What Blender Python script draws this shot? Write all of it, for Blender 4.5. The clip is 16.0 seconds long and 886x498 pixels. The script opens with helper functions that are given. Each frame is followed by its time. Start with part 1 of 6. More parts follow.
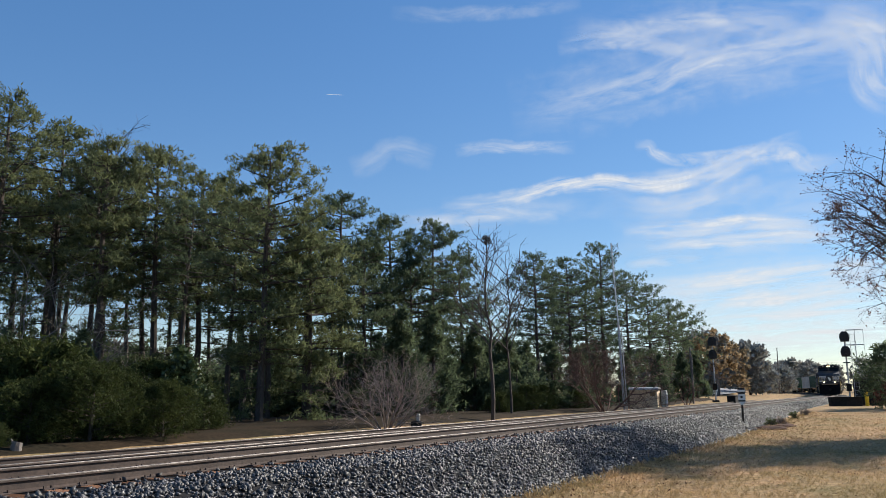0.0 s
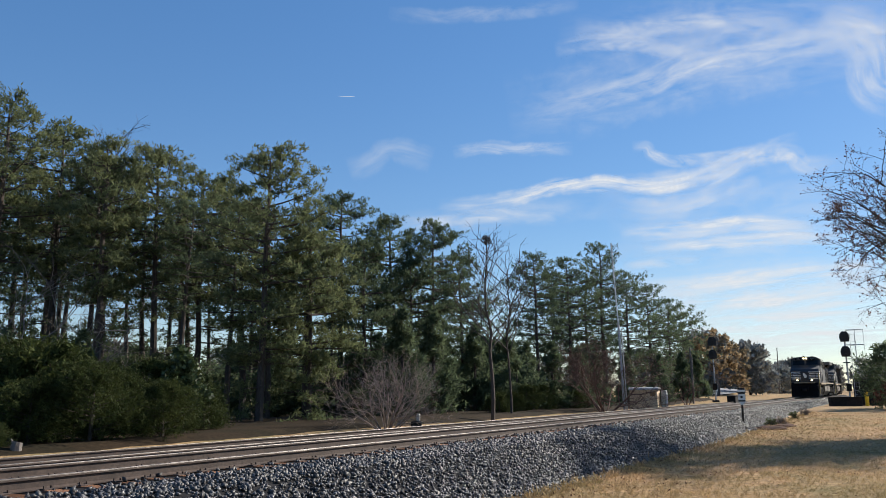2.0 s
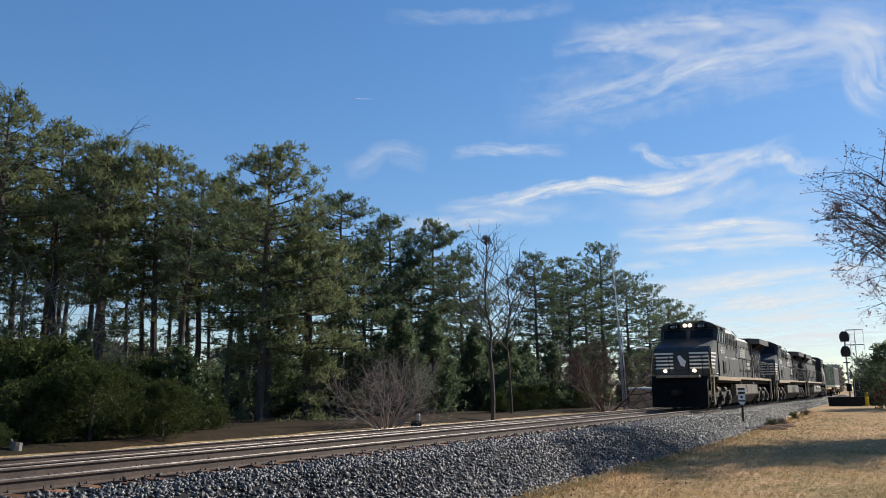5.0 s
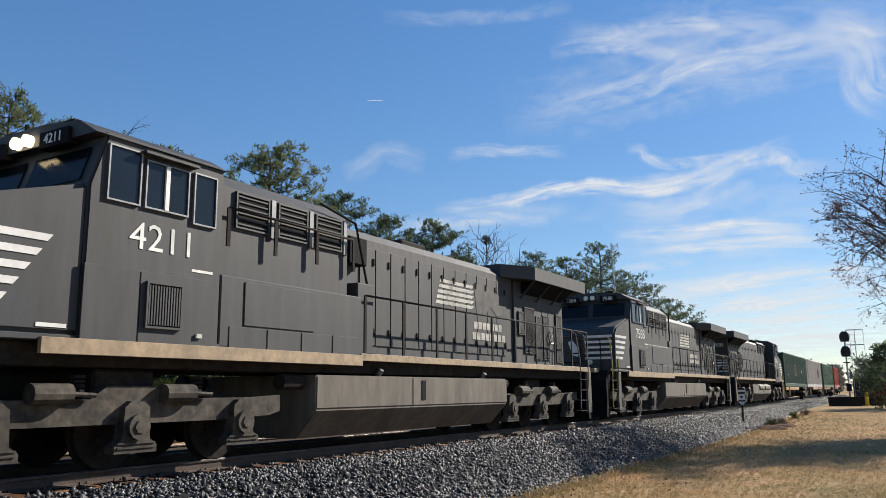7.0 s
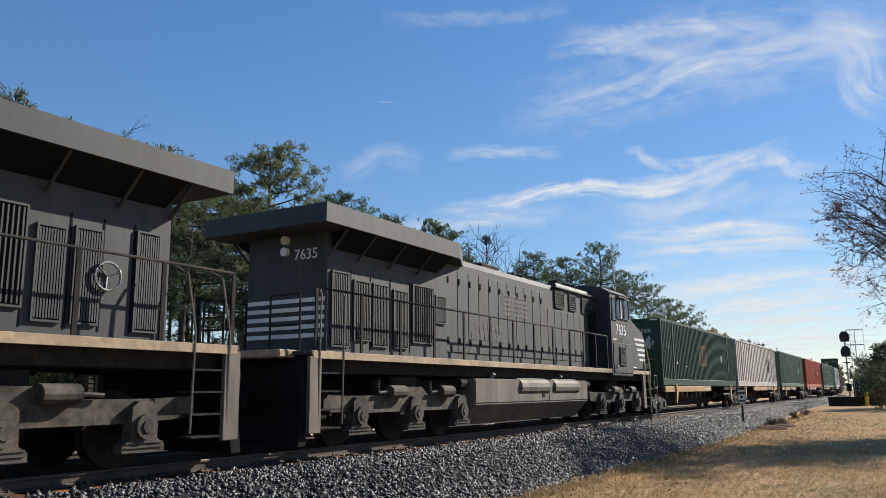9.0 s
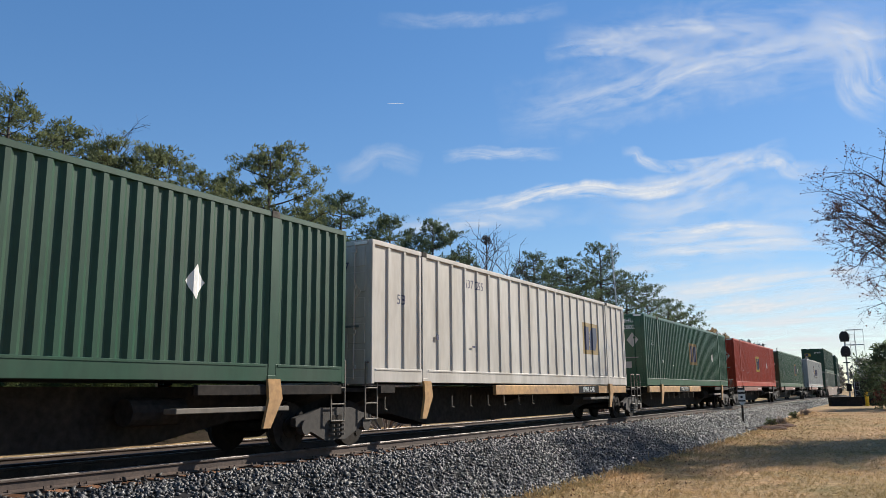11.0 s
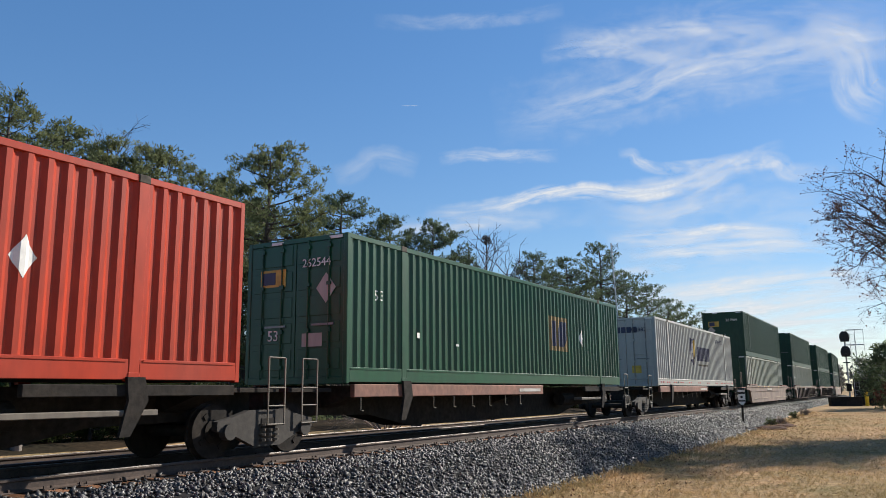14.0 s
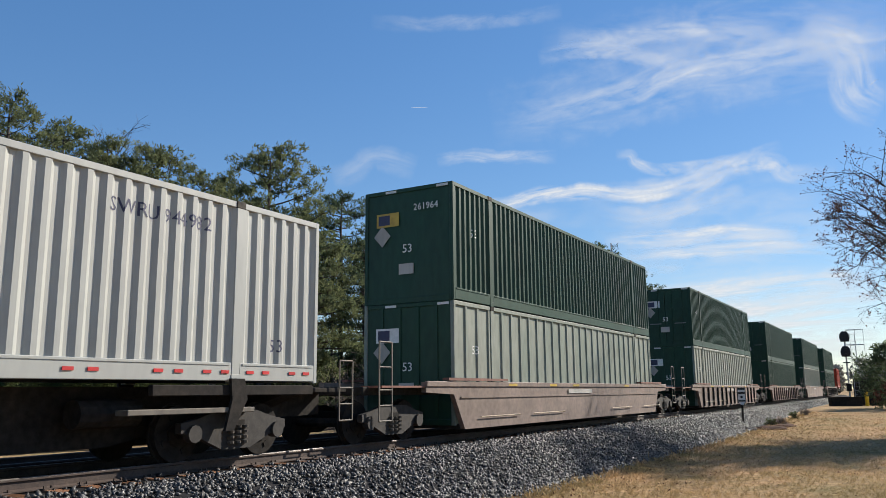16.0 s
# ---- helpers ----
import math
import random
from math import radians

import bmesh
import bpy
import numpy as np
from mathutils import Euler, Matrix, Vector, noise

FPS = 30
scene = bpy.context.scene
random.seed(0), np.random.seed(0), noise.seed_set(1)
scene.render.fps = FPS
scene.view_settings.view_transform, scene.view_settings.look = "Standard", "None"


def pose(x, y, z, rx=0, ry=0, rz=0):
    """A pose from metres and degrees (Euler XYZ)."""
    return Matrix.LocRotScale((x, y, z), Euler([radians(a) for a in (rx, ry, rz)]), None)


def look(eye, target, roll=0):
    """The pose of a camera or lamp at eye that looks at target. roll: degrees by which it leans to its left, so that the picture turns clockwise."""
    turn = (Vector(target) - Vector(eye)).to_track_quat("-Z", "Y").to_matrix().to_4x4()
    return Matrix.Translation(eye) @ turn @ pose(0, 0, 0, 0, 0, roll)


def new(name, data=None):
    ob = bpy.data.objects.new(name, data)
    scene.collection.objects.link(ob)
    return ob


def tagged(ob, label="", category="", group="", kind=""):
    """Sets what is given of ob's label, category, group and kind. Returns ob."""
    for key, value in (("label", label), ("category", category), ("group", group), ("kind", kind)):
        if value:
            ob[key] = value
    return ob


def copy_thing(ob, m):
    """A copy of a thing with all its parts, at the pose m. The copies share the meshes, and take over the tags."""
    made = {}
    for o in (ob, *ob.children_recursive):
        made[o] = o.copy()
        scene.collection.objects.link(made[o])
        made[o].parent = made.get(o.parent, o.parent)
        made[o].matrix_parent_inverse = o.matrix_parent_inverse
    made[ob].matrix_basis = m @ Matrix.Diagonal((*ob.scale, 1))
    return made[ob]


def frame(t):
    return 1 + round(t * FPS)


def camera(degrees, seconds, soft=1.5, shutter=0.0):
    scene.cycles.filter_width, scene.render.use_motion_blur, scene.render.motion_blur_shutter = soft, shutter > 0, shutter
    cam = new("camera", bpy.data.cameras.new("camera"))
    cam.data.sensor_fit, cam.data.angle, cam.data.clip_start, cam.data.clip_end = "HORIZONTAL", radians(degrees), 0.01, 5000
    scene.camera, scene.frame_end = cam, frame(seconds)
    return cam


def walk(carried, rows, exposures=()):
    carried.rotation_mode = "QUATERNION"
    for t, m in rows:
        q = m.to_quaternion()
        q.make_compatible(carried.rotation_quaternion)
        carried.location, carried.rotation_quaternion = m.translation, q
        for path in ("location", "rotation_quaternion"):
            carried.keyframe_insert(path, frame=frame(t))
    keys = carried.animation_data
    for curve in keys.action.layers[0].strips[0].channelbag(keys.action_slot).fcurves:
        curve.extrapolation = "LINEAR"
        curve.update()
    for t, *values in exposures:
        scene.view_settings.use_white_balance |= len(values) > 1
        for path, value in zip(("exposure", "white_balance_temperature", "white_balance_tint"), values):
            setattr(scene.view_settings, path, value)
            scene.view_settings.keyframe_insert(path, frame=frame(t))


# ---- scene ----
cam = camera(58.65, 16.0, soft=0.7)
EYE = pose(0, 0, 1.0, 100.294, 0, 0) @ pose(0, 0, 0, 0, 0, -0.531)
walk(cam, [(0.0, EYE), (16.0, EYE)], exposures=[(0.0, 0.64), (16.0, 0.64)])

# ---- sky, sun ----
SUN_AZ, SUN_EL = radians(34), radians(31)
world = bpy.data.worlds.new("sky")
scene.world = world
world.use_nodes = True
wn = world.node_tree.nodes
sky = wn.new("ShaderNodeTexSky")
sky.sky_type = "NISHITA"
sky.sun_disc = False
sky.sun_elevation = SUN_EL
sky.sun_rotation = math.pi / 2 - SUN_AZ
sky.air_density, sky.dust_density, sky.ozone_density = 1.0, 0.07, 4.0
wn["Background"].inputs["Strength"].default_value = 0.150
tone = wn.new("ShaderNodeHueSaturation")
tone.inputs["Saturation"].default_value = 1.46
tone.inputs["Hue"].default_value = 0.509
soft = wn.new("ShaderNodeGamma")
soft.inputs["Gamma"].default_value = 0.65
world.node_tree.links.new(sky.outputs[0], soft.inputs["Color"])
world.node_tree.links.new(soft.outputs[0], tone.inputs["Color"])
world.node_tree.links.new(tone.outputs[0], wn["Background"].inputs[0])
sun_data = bpy.data.lights.new("sun", "SUN")
sun_data.energy, sun_data.angle, sun_data.color = 5.0, radians(0.6), (1.0, 0.93, 0.82)
sun = new("sun", sun_data)
sun.matrix_basis = look((60 * math.cos(SUN_AZ), 60 * math.sin(SUN_AZ), 60 * math.tan(SUN_EL)), (0, 0, 0))

# ---- materials ----


def nd(m, kind, **sock):
    n = m.node_tree.nodes.new(kind)
    for k, v in sock.items():
        n.inputs[k].default_value = v
    return n


def mat(name, col, rough=0.7, metal=0.0, col2=None, fine=40.0, broad=1.5, vary=0.25, bump=0.15, rand=0.0, emit=0.0, spec=0.5, stretch=(1, 1, 1), thr=0.55, island=False, sub=0.0):
    """A surface with fine grain, broad stains of col2, relief, and a change from piece to piece."""
    m = bpy.data.materials.new(name)
    m.use_nodes = True
    L = m.node_tree.links.new
    b = m.node_tree.nodes["Principled BSDF"]
    tc = m.node_tree.nodes.new("ShaderNodeTexCoord")
    mp = nd(m, "ShaderNodeMapping")
    mp.inputs["Scale"].default_value = stretch
    L(tc.outputs["Object"], mp.inputs[0])
    nf = nd(m, "ShaderNodeTexNoise", Scale=fine, Detail=4.0, Roughness=0.6)
    nb = nd(m, "ShaderNodeTexNoise", Scale=broad, Detail=5.0, Roughness=0.65)
    L(mp.outputs[0], nf.inputs["Vector"])
    L(mp.outputs[0], nb.inputs["Vector"])
    c2 = col2 or tuple(c * 0.6 for c in col)
    ramp = m.node_tree.nodes.new("ShaderNodeValToRGB")
    ramp.color_ramp.elements[0].position, ramp.color_ramp.elements[1].position = thr - 0.15, thr + 0.15
    ramp.color_ramp.elements[0].color, ramp.color_ramp.elements[1].color = (*col, 1), (*c2, 1)
    L(nb.outputs["Fac"], ramp.inputs[0])
    hsv = nd(m, "ShaderNodeHueSaturation")
    L(ramp.outputs[0], hsv.inputs["Color"])
    mr = nd(m, "ShaderNodeMapRange")
    mr.inputs["From Min"].default_value, mr.inputs["From Max"].default_value = 0.3, 0.7
    mr.inputs["To Min"].default_value, mr.inputs["To Max"].default_value = 1 - vary, 1 + vary
    L(nf.outputs["Fac"], mr.inputs["Value"])
    src = mr.outputs[0]
    if rand or island:
        g = m.node_tree.nodes.new("ShaderNodeNewGeometry" if island else "ShaderNodeObjectInfo")
        r = nd(m, "ShaderNodeMapRange")
        r.inputs["To Min"].default_value, r.inputs["To Max"].default_value = 1 - rand, 1 + rand
        L(g.outputs["Random Per Island" if island else "Random"], r.inputs["Value"])
        mu = m.node_tree.nodes.new("ShaderNodeMath")
        mu.operation = "MULTIPLY"
        L(src, mu.inputs[0])
        L(r.outputs[0], mu.inputs[1])
        src = mu.outputs[0]
    L(src, hsv.inputs["Value"])
    L(hsv.outputs[0], b.inputs["Base Color"])
    rr = nd(m, "ShaderNodeMapRange")
    rr.inputs["To Min"].default_value, rr.inputs["To Max"].default_value = max(rough - 0.12, 0.03), min(rough + 0.12, 1)
    L(nb.outputs["Fac"], rr.inputs["Value"])
    L(rr.outputs[0], b.inputs["Roughness"])
    b.inputs["Metallic"].default_value = metal
    b.inputs["Specular IOR Level"].default_value = spec
    if bump:
        bp = nd(m, "ShaderNodeBump", Strength=bump, Distance=0.02)
        L(nf.outputs["Fac"], bp.inputs["Height"])
        L(bp.outputs[0], b.inputs["Normal"])
    if emit:
        b.inputs["Emission Color"].default_value = (1.0, 0.78, 0.45, 1)
        b.inputs["Emission Strength"].default_value = emit
    if sub:
        tr = nd(m, "ShaderNodeBsdfTranslucent")
        mx = nd(m, "ShaderNodeMixShader", Fac=sub)
        L(hsv.outputs[0], tr.inputs["Color"])
        L(b.outputs[0], mx.inputs[1])
        L(tr.outputs[0], mx.inputs[2])
        L(mx.outputs[0], m.node_tree.nodes["Material Output"].inputs[0])
    return m


M_GRASS = mat("dry_grass", (0.37, 0.235, 0.122), 0.95, col2=(0.19, 0.155, 0.07), fine=9, broad=0.5, vary=0.45, bump=0.6, thr=0.56, spec=0.08)
M_BLADE = mat("grass_blades", (0.42, 0.28, 0.145), 0.85, spec=0.12, col2=(0.22, 0.185, 0.08), fine=3, broad=0.5, vary=0.2, bump=0, rand=0.35, island=True, thr=0.56, sub=0.3)
M_BALL = mat("ballast_bed", (0.025, 0.024, 0.025), 0.9, fine=18, broad=0.6, vary=0.6, bump=1.0, spec=0.08)
M_STONE = mat("ballast_stone", (0.04, 0.04, 0.043), 0.5, col2=(0.085, 0.078, 0.07), fine=12, broad=0.9, vary=0.3, bump=0.3, rand=0.85, island=True)
# brown litter painted extra dark for the shade below the pines
M_SHADELITTER = mat("shade_darkened_litter", (0.036, 0.024, 0.014), 0.95, col2=(0.022, 0.018, 0.01), fine=7, broad=0.4, vary=0.45, bump=0.6, spec=0.08)
M_EARTH = mat("bare_earth", (0.07, 0.04, 0.028), 0.95, spec=0.08, col2=(0.12, 0.06, 0.04), fine=14, broad=2, vary=0.4, bump=0.8)
M_RAILTOP = mat("polished_rail_head", (0.15, 0.135, 0.125), 0.5, 0.6, fine=30, broad=2, vary=0.1, bump=0.02)
M_RAIL = mat("rusty_rail", (0.072, 0.047, 0.036), 0.8, col2=(0.045, 0.031, 0.025), fine=25, broad=2, vary=0.3)
M_TIE = mat("creosoted_tie", (0.15, 0.075, 0.045), 0.9, col2=(0.24, 0.115, 0.06), fine=20, broad=3, vary=0.35, bump=0.5, rand=0.35, stretch=(8, 1, 8), spec=0.08)
M_BARK = mat("bark", (0.07, 0.052, 0.042), 0.95, col2=(0.042, 0.035, 0.03), fine=14, broad=2, vary=0.4, bump=0.8, stretch=(1, 1, 0.3))
M_GREYBARK = mat("grey_bark", (0.19, 0.165, 0.145), 0.95, col2=(0.12, 0.10, 0.09), fine=14, broad=2, vary=0.35, bump=0.6, stretch=(1, 1, 0.3))
M_TWIG = mat("bare_twigs", (0.26, 0.20, 0.165), 0.9, col2=(0.19, 0.14, 0.115), fine=6, broad=1, vary=0.25, bump=0)
M_REDTWIG = mat("reddish_twigs", (0.15, 0.085, 0.06), 0.9, col2=(0.11, 0.06, 0.045), fine=6, broad=1, vary=0.25, bump=0)
M_PINE = mat("pine_needles", (0.15, 0.165, 0.075), 0.8, spec=0.2, col2=(0.09, 0.115, 0.06), fine=2.2, broad=0.3, vary=0.4, bump=0, rand=0.3, island=True, sub=0.5)
M_DARKPINE = mat("dark_needles", (0.098, 0.125, 0.066), 0.8, spec=0.2, col2=(0.062, 0.088, 0.052), fine=2.2, broad=0.3, vary=0.4, bump=0, rand=0.3, island=True, sub=0.5)
M_HOLLY = mat("waxy_leaves", (0.06, 0.085, 0.034), 0.5, spec=0.35, col2=(0.036, 0.058, 0.022), fine=2, broad=0.5, vary=0.25, bump=0, rand=0.5, island=True, sub=0.2)
M_CEDAR = mat("cedar_sprays", (0.052, 0.064, 0.019), 0.85, spec=0.12, col2=(0.03, 0.043, 0.015), fine=2, broad=0.5, vary=0.3, bump=0, rand=0.5, island=True, sub=0.25)
M_AUTUMN = mat("autumn_leaves", (0.33, 0.235, 0.135), 0.85, spec=0.12, col2=(0.27, 0.225, 0.14), fine=1, broad=0.15, vary=0.3, bump=0, rand=0.5, island=True, sub=0.3)
# winter-grey foliage colour, made paler to stand for distance haze
M_HAZELEAF = mat("haze_paled_leaves", (0.24, 0.25, 0.23), 0.85, spec=0.12, col2=(0.30, 0.27, 0.23), fine=0.5, broad=0.08, vary=0.3, bump=0, rand=0.4, island=True, sub=0.2)
M_OAKLEAF = mat("withered_leaves", (0.12, 0.055, 0.036), 0.85, spec=0.12, col2=(0.08, 0.042, 0.03), fine=2, broad=0.5, vary=0.3, bump=0, rand=0.5, island=True, sub=0.35)
M_BLACK = mat("dusty_black_paint", (0.0185, 0.0205, 0.025), 0.68, spec=0.6, col2=(0.038, 0.037, 0.035), fine=5, broad=1.6, vary=0.34, bump=0.06, stretch=(1, 1, 0.14), thr=0.58)
M_UNDER = mat("grimy_underframe", (0.018, 0.016, 0.015), 0.85, spec=0.15, col2=(0.034, 0.028, 0.023), fine=9, broad=1.5, vary=0.4, bump=0.3)
M_TRUCK = mat("dusty_truck_steel", (0.085, 0.071, 0.056), 0.8, spec=0.3, col2=(0.028, 0.024, 0.020), fine=9, broad=2.5, vary=0.4, bump=0.3, thr=0.5)
M_CARTRUCK = mat("dark_car_truck_steel", (0.032, 0.027, 0.023), 0.8, col2=(0.025, 0.021, 0.018), fine=9, broad=2.5, vary=0.35, bump=0.25)
M_TANK = mat("dusty_tank_paint", (0.13, 0.11, 0.087), 0.72, col2=(0.085, 0.072, 0.058), fine=5, broad=1.3, vary=0.28, bump=0.06, stretch=(1, 1, 0.25))
M_SILL = mat("tan_dusty_sill", (0.36, 0.26, 0.155), 0.7, col2=(0.20, 0.15, 0.10), fine=8, broad=1.2, vary=0.25, bump=0.05)
M_WHITE = mat("white_paint", (0.72, 0.71, 0.68), 0.5, col2=(0.58, 0.56, 0.52), fine=10, broad=1.2, vary=0.1, bump=0.02)
M_FADED = mat("faded_lettering", (0.065, 0.063, 0.06), 0.7, col2=(0.035, 0.035, 0.035), fine=6, broad=2, vary=0.3, bump=0)
M_PALE = mat("worn_pale_lettering", (0.46, 0.44, 0.39), 0.6, col2=(0.2, 0.19, 0.17), fine=6, broad=2.5, vary=0.3, bump=0)
M_NUM = mat("cream_lettering", (0.78, 0.77, 0.72), 0.5, fine=10, broad=1, vary=0.08, bump=0)
M_GLASS = mat("dark_window_glass", (0.012, 0.016, 0.022), 0.12, fine=3, broad=1, vary=0.1, bump=0, spec=0.4)
M_GRILL = mat("black_grille", (0.009, 0.009, 0.010), 0.8, spec=0.12, fine=8, broad=1, bump=0.1)
M_ALU = mat("bare_aluminium", (0.22, 0.22, 0.22), 0.45, 0.6, fine=10, broad=2, vary=0.1, bump=0.02)
M_YELLOW = mat("yellow_handrail", (0.55, 0.40, 0.10), 0.55, fine=10, broad=2)
M_LAMP = mat("lit_headlight", (0.9, 0.85, 0.7), 0.3, emit=4.5, bump=0)
M_LENS = mat("clear_lens", (0.7, 0.68, 0.6), 0.15, bump=0)
M_GREEN = mat("green_container_paint", (0.005, 0.066, 0.028), 0.36, spec=0.45, col2=(0.009, 0.052, 0.025), fine=6, broad=0.7, vary=0.15, bump=0.03, stretch=(1, 1, 0.35))
M_DKGREEN = mat("dark_green_container_paint", (0.012, 0.050, 0.028), 0.48, spec=0.28, col2=(0.018, 0.045, 0.028), fine=6, broad=0.7, vary=0.18, bump=0.03, stretch=(1, 1, 0.35))
M_PALEGREEN = mat("pale_green_container_paint", (0.17, 0.2, 0.16), 0.55, col2=(0.22, 0.23, 0.19), fine=6, broad=0.9, vary=0.2, bump=0.03, stretch=(1, 1, 0.3))
M_RED = mat("red_container_paint", (0.37, 0.034, 0.012), 0.45, spec=0.28, col2=(0.29, 0.034, 0.016), fine=6, broad=0.7, vary=0.15, bump=0.03, stretch=(1, 1, 0.35))
M_GREY = mat("pale_grey_container_paint", (0.36, 0.365, 0.34), 0.45, col2=(0.32, 0.32, 0.30), fine=6, broad=0.7, vary=0.07, bump=0.02, stretch=(1, 1, 0.3))
M_DIRTYW = mat("dirty_white_container_paint", (0.45, 0.42, 0.38), 0.55, col2=(0.32, 0.285, 0.245), fine=5, broad=0.9, vary=0.12, bump=0.03, stretch=(1, 1, 0.25))
M_TTX = mat("weathered_yellow_car_paint", (0.40, 0.22, 0.075), 0.7, col2=(0.26, 0.15, 0.07), fine=8, broad=1.2, vary=0.25, bump=0.08)
M_REDBR = mat("brown_car_paint", (0.20, 0.082, 0.055), 0.75, col2=(0.13, 0.06, 0.045), fine=8, broad=1.2, vary=0.25, bump=0.08)
M_WELL = mat("dusty_mauve_well_paint", (0.21, 0.15, 0.12), 0.7, col2=(0.14, 0.1, 0.08), fine=7, broad=0.8, vary=0.2, bump=0.05)
M_LOGOY = mat("faded_yellow_logo", (0.55, 0.36, 0.05), 0.5, fine=8, broad=2, bump=0)
M_LOGOF = mat("weathered_logo_paint", (0.26, 0.165, 0.05), 0.6, col2=(0.16, 0.12, 0.05), fine=5, broad=2.5, vary=0.3, bump=0)
M_LOGOB = mat("dark_blue_logo", (0.022, 0.034, 0.085), 0.5, fine=8, broad=2, bump=0)
M_LOGON = mat("navy_lettering", (0.035, 0.035, 0.085), 0.5, fine=8, broad=2, bump=0)
M_REDMARK = mat("red_reflective_tape", (0.55, 0.03, 0.03), 0.4, fine=8, broad=2, bump=0)
M_SIGNAL = mat("black_signal_paint", (0.018, 0.018, 0.02), 0.6, fine=8, broad=2)
M_STEEL = mat("galvanised_steel", (0.5, 0.5, 0.5), 0.55, 0.25, fine=10, broad=2, vary=0.15)
M_SHED = mat("beige_shed_panels", (0.74, 0.56, 0.36), 0.7, col2=(0.64, 0.48, 0.32), fine=6, broad=1, vary=0.12, bump=0.05)
M_ROAD = mat("asphalt", (0.20, 0.20, 0.205), 0.9, fine=8, broad=0.2, vary=0.2)
M_SAFETY = mat("yellow_marker_paint", (0.75, 0.52, 0.02), 0.5, fine=8, broad=2)

# ---- mesh helpers ----


def part(name, bm, material, parent=None, label="", smooth=False):
    me = bpy.data.meshes.new(name)
    bm.to_mesh(me)
    bm.free()
    me.materials.append(material)
    if smooth:
        me.shade_smooth()
    ob = new(name, me)
    if parent:
        ob.parent = parent
    return tagged(ob, label)


def raw(name, verts, faces, material, parent=None, label="", smooth=False):
    me = bpy.data.meshes.new(name)
    me.from_pydata(verts, [], faces)
    me.materials.append(material)
    if smooth:
        me.shade_smooth()
    ob = new(name, me)
    if parent:
        ob.parent = parent
    return tagged(ob, label)


def box(bm, x0, x1, y0, y1, z0, z1, bev=0.0):
    vs = [bm.verts.new((x, y, z)) for x in (x0, x1) for y in (y0, y1) for z in (z0, z1)]
    fs = [bm.faces.new([vs[i] for i in q]) for q in ((0, 1, 3, 2), (4, 6, 7, 5), (0, 4, 5, 1), (2, 3, 7, 6), (0, 2, 6, 4), (1, 5, 7, 3))]
    if bev:
        es = list({e for f in fs for e in f.edges})
        bmesh.ops.bevel(bm, geom=es, offset=bev, segments=1, affect="EDGES")
    return bm


def prism(bm, pts, axis, a, b):
    """The outline pts drawn out along an axis from a to b. pts are (x, z) for axis y, (y, z) for x, (x, y) for z."""
    def at(p, c):
        return {"y": (p[0], c, p[1]), "x": (c, p[0], p[1]), "z": (p[0], p[1], c)}[axis]
    A = [bm.verts.new(at(p, a)) for p in pts]
    B = [bm.verts.new(at(p, b)) for p in pts]
    n = len(pts)
    bm.faces.new(A)
    bm.faces.new(B[::-1])
    for i in range(n):
        bm.faces.new((A[i], B[i], B[(i + 1) % n], A[(i + 1) % n]))
    bmesh.ops.recalc_face_normals(bm, faces=bm.faces)
    return bm


def tube(bm, pts, r, n=6, r2=None):
    """A round bar through pts, tapering from r to r2."""
    pts = [Vector(p) for p in pts]
    rings = []
    for i, p in enumerate(pts):
        t = (pts[min(i + 1, len(pts) - 1)] - pts[max(i - 1, 0)]).normalized()
        s = t.orthogonal().normalized() if abs(t.z) > 0.9 else t.cross(Vector((0, 0, 1))).normalized()
        w = t.cross(s)
        rad = r if r2 is None else r + (r2 - r) * i / (len(pts) - 1)
        rings.append([bm.verts.new(p + (s * math.cos(k * 2 * math.pi / n) + w * math.sin(k * 2 * math.pi / n)) * rad) for k in range(n)])
    for a, b in zip(rings, rings[1:]):
        for k in range(n):
            bm.faces.new((a[k], a[(k + 1) % n], b[(k + 1) % n], b[k]))
    bm.faces.new(rings[0][::-1])
    bm.faces.new(rings[-1])
    return bm


def B():
    return bmesh.new()


def thing(name, label, category, group=""):
    return tagged(new(name), label, category, group)


def lettering(text, size, material, parent, m, label, depth=0.004, xs=1.0):
    """Raised letters in the built-in font, as a mesh."""
    cu = bpy.data.curves.new("lettering", "FONT")
    cu.body, cu.size, cu.extrude = text, size, depth
    cu.align_x, cu.align_y = "CENTER", "CENTER"
    cu.resolution_u = 2
    tmp = bpy.data.objects.new("lettering", cu)
    me = bpy.data.meshes.new_from_object(tmp)
    bpy.data.objects.remove(tmp)
    me.transform(m @ Matrix.Diagonal((xs, 1, 1, 1)))
    me.materials.clear()
    me.materials.append(material)
    ob = new("lettering", me)
    ob.parent = parent
    return tagged(ob, label)


# ---- the line of the tracks ----
HEAD = 1.0394
D = Vector((math.cos(HEAD), math.sin(HEAD), 0))
N = Vector((-math.sin(HEAD), math.cos(HEAD), 0))
MID = 10.453
STEP = 1.0
_s, _p, _h = [], [], []
pt, hd = D * -200 + N * MID, HEAD
for i in range(-200, 621):
    _s.append(i)
    _p.append(pt.copy())
    _h.append(hd)
    k = 0.0 if i < 13 else 9.2e-5 + min(max(i - 106, 0) * 6e-5, 1 / 560)
    hd += k * STEP
    pt = pt + Vector((math.cos(hd), math.sin(hd), 0)) * STEP
PX, PY, PH = [p.x for p in _p], [p.y for p in _p], _h


def along(s, off=0.0, z=0.0):
    """The place at s metres along track one, off metres beyond its centre line."""
    x, y, h = np.interp(s, _s, PX), np.interp(s, _s, PY), np.interp(s, _s, PH)
    return Vector((x - math.sin(h) * off, y + math.cos(h) * off, z))


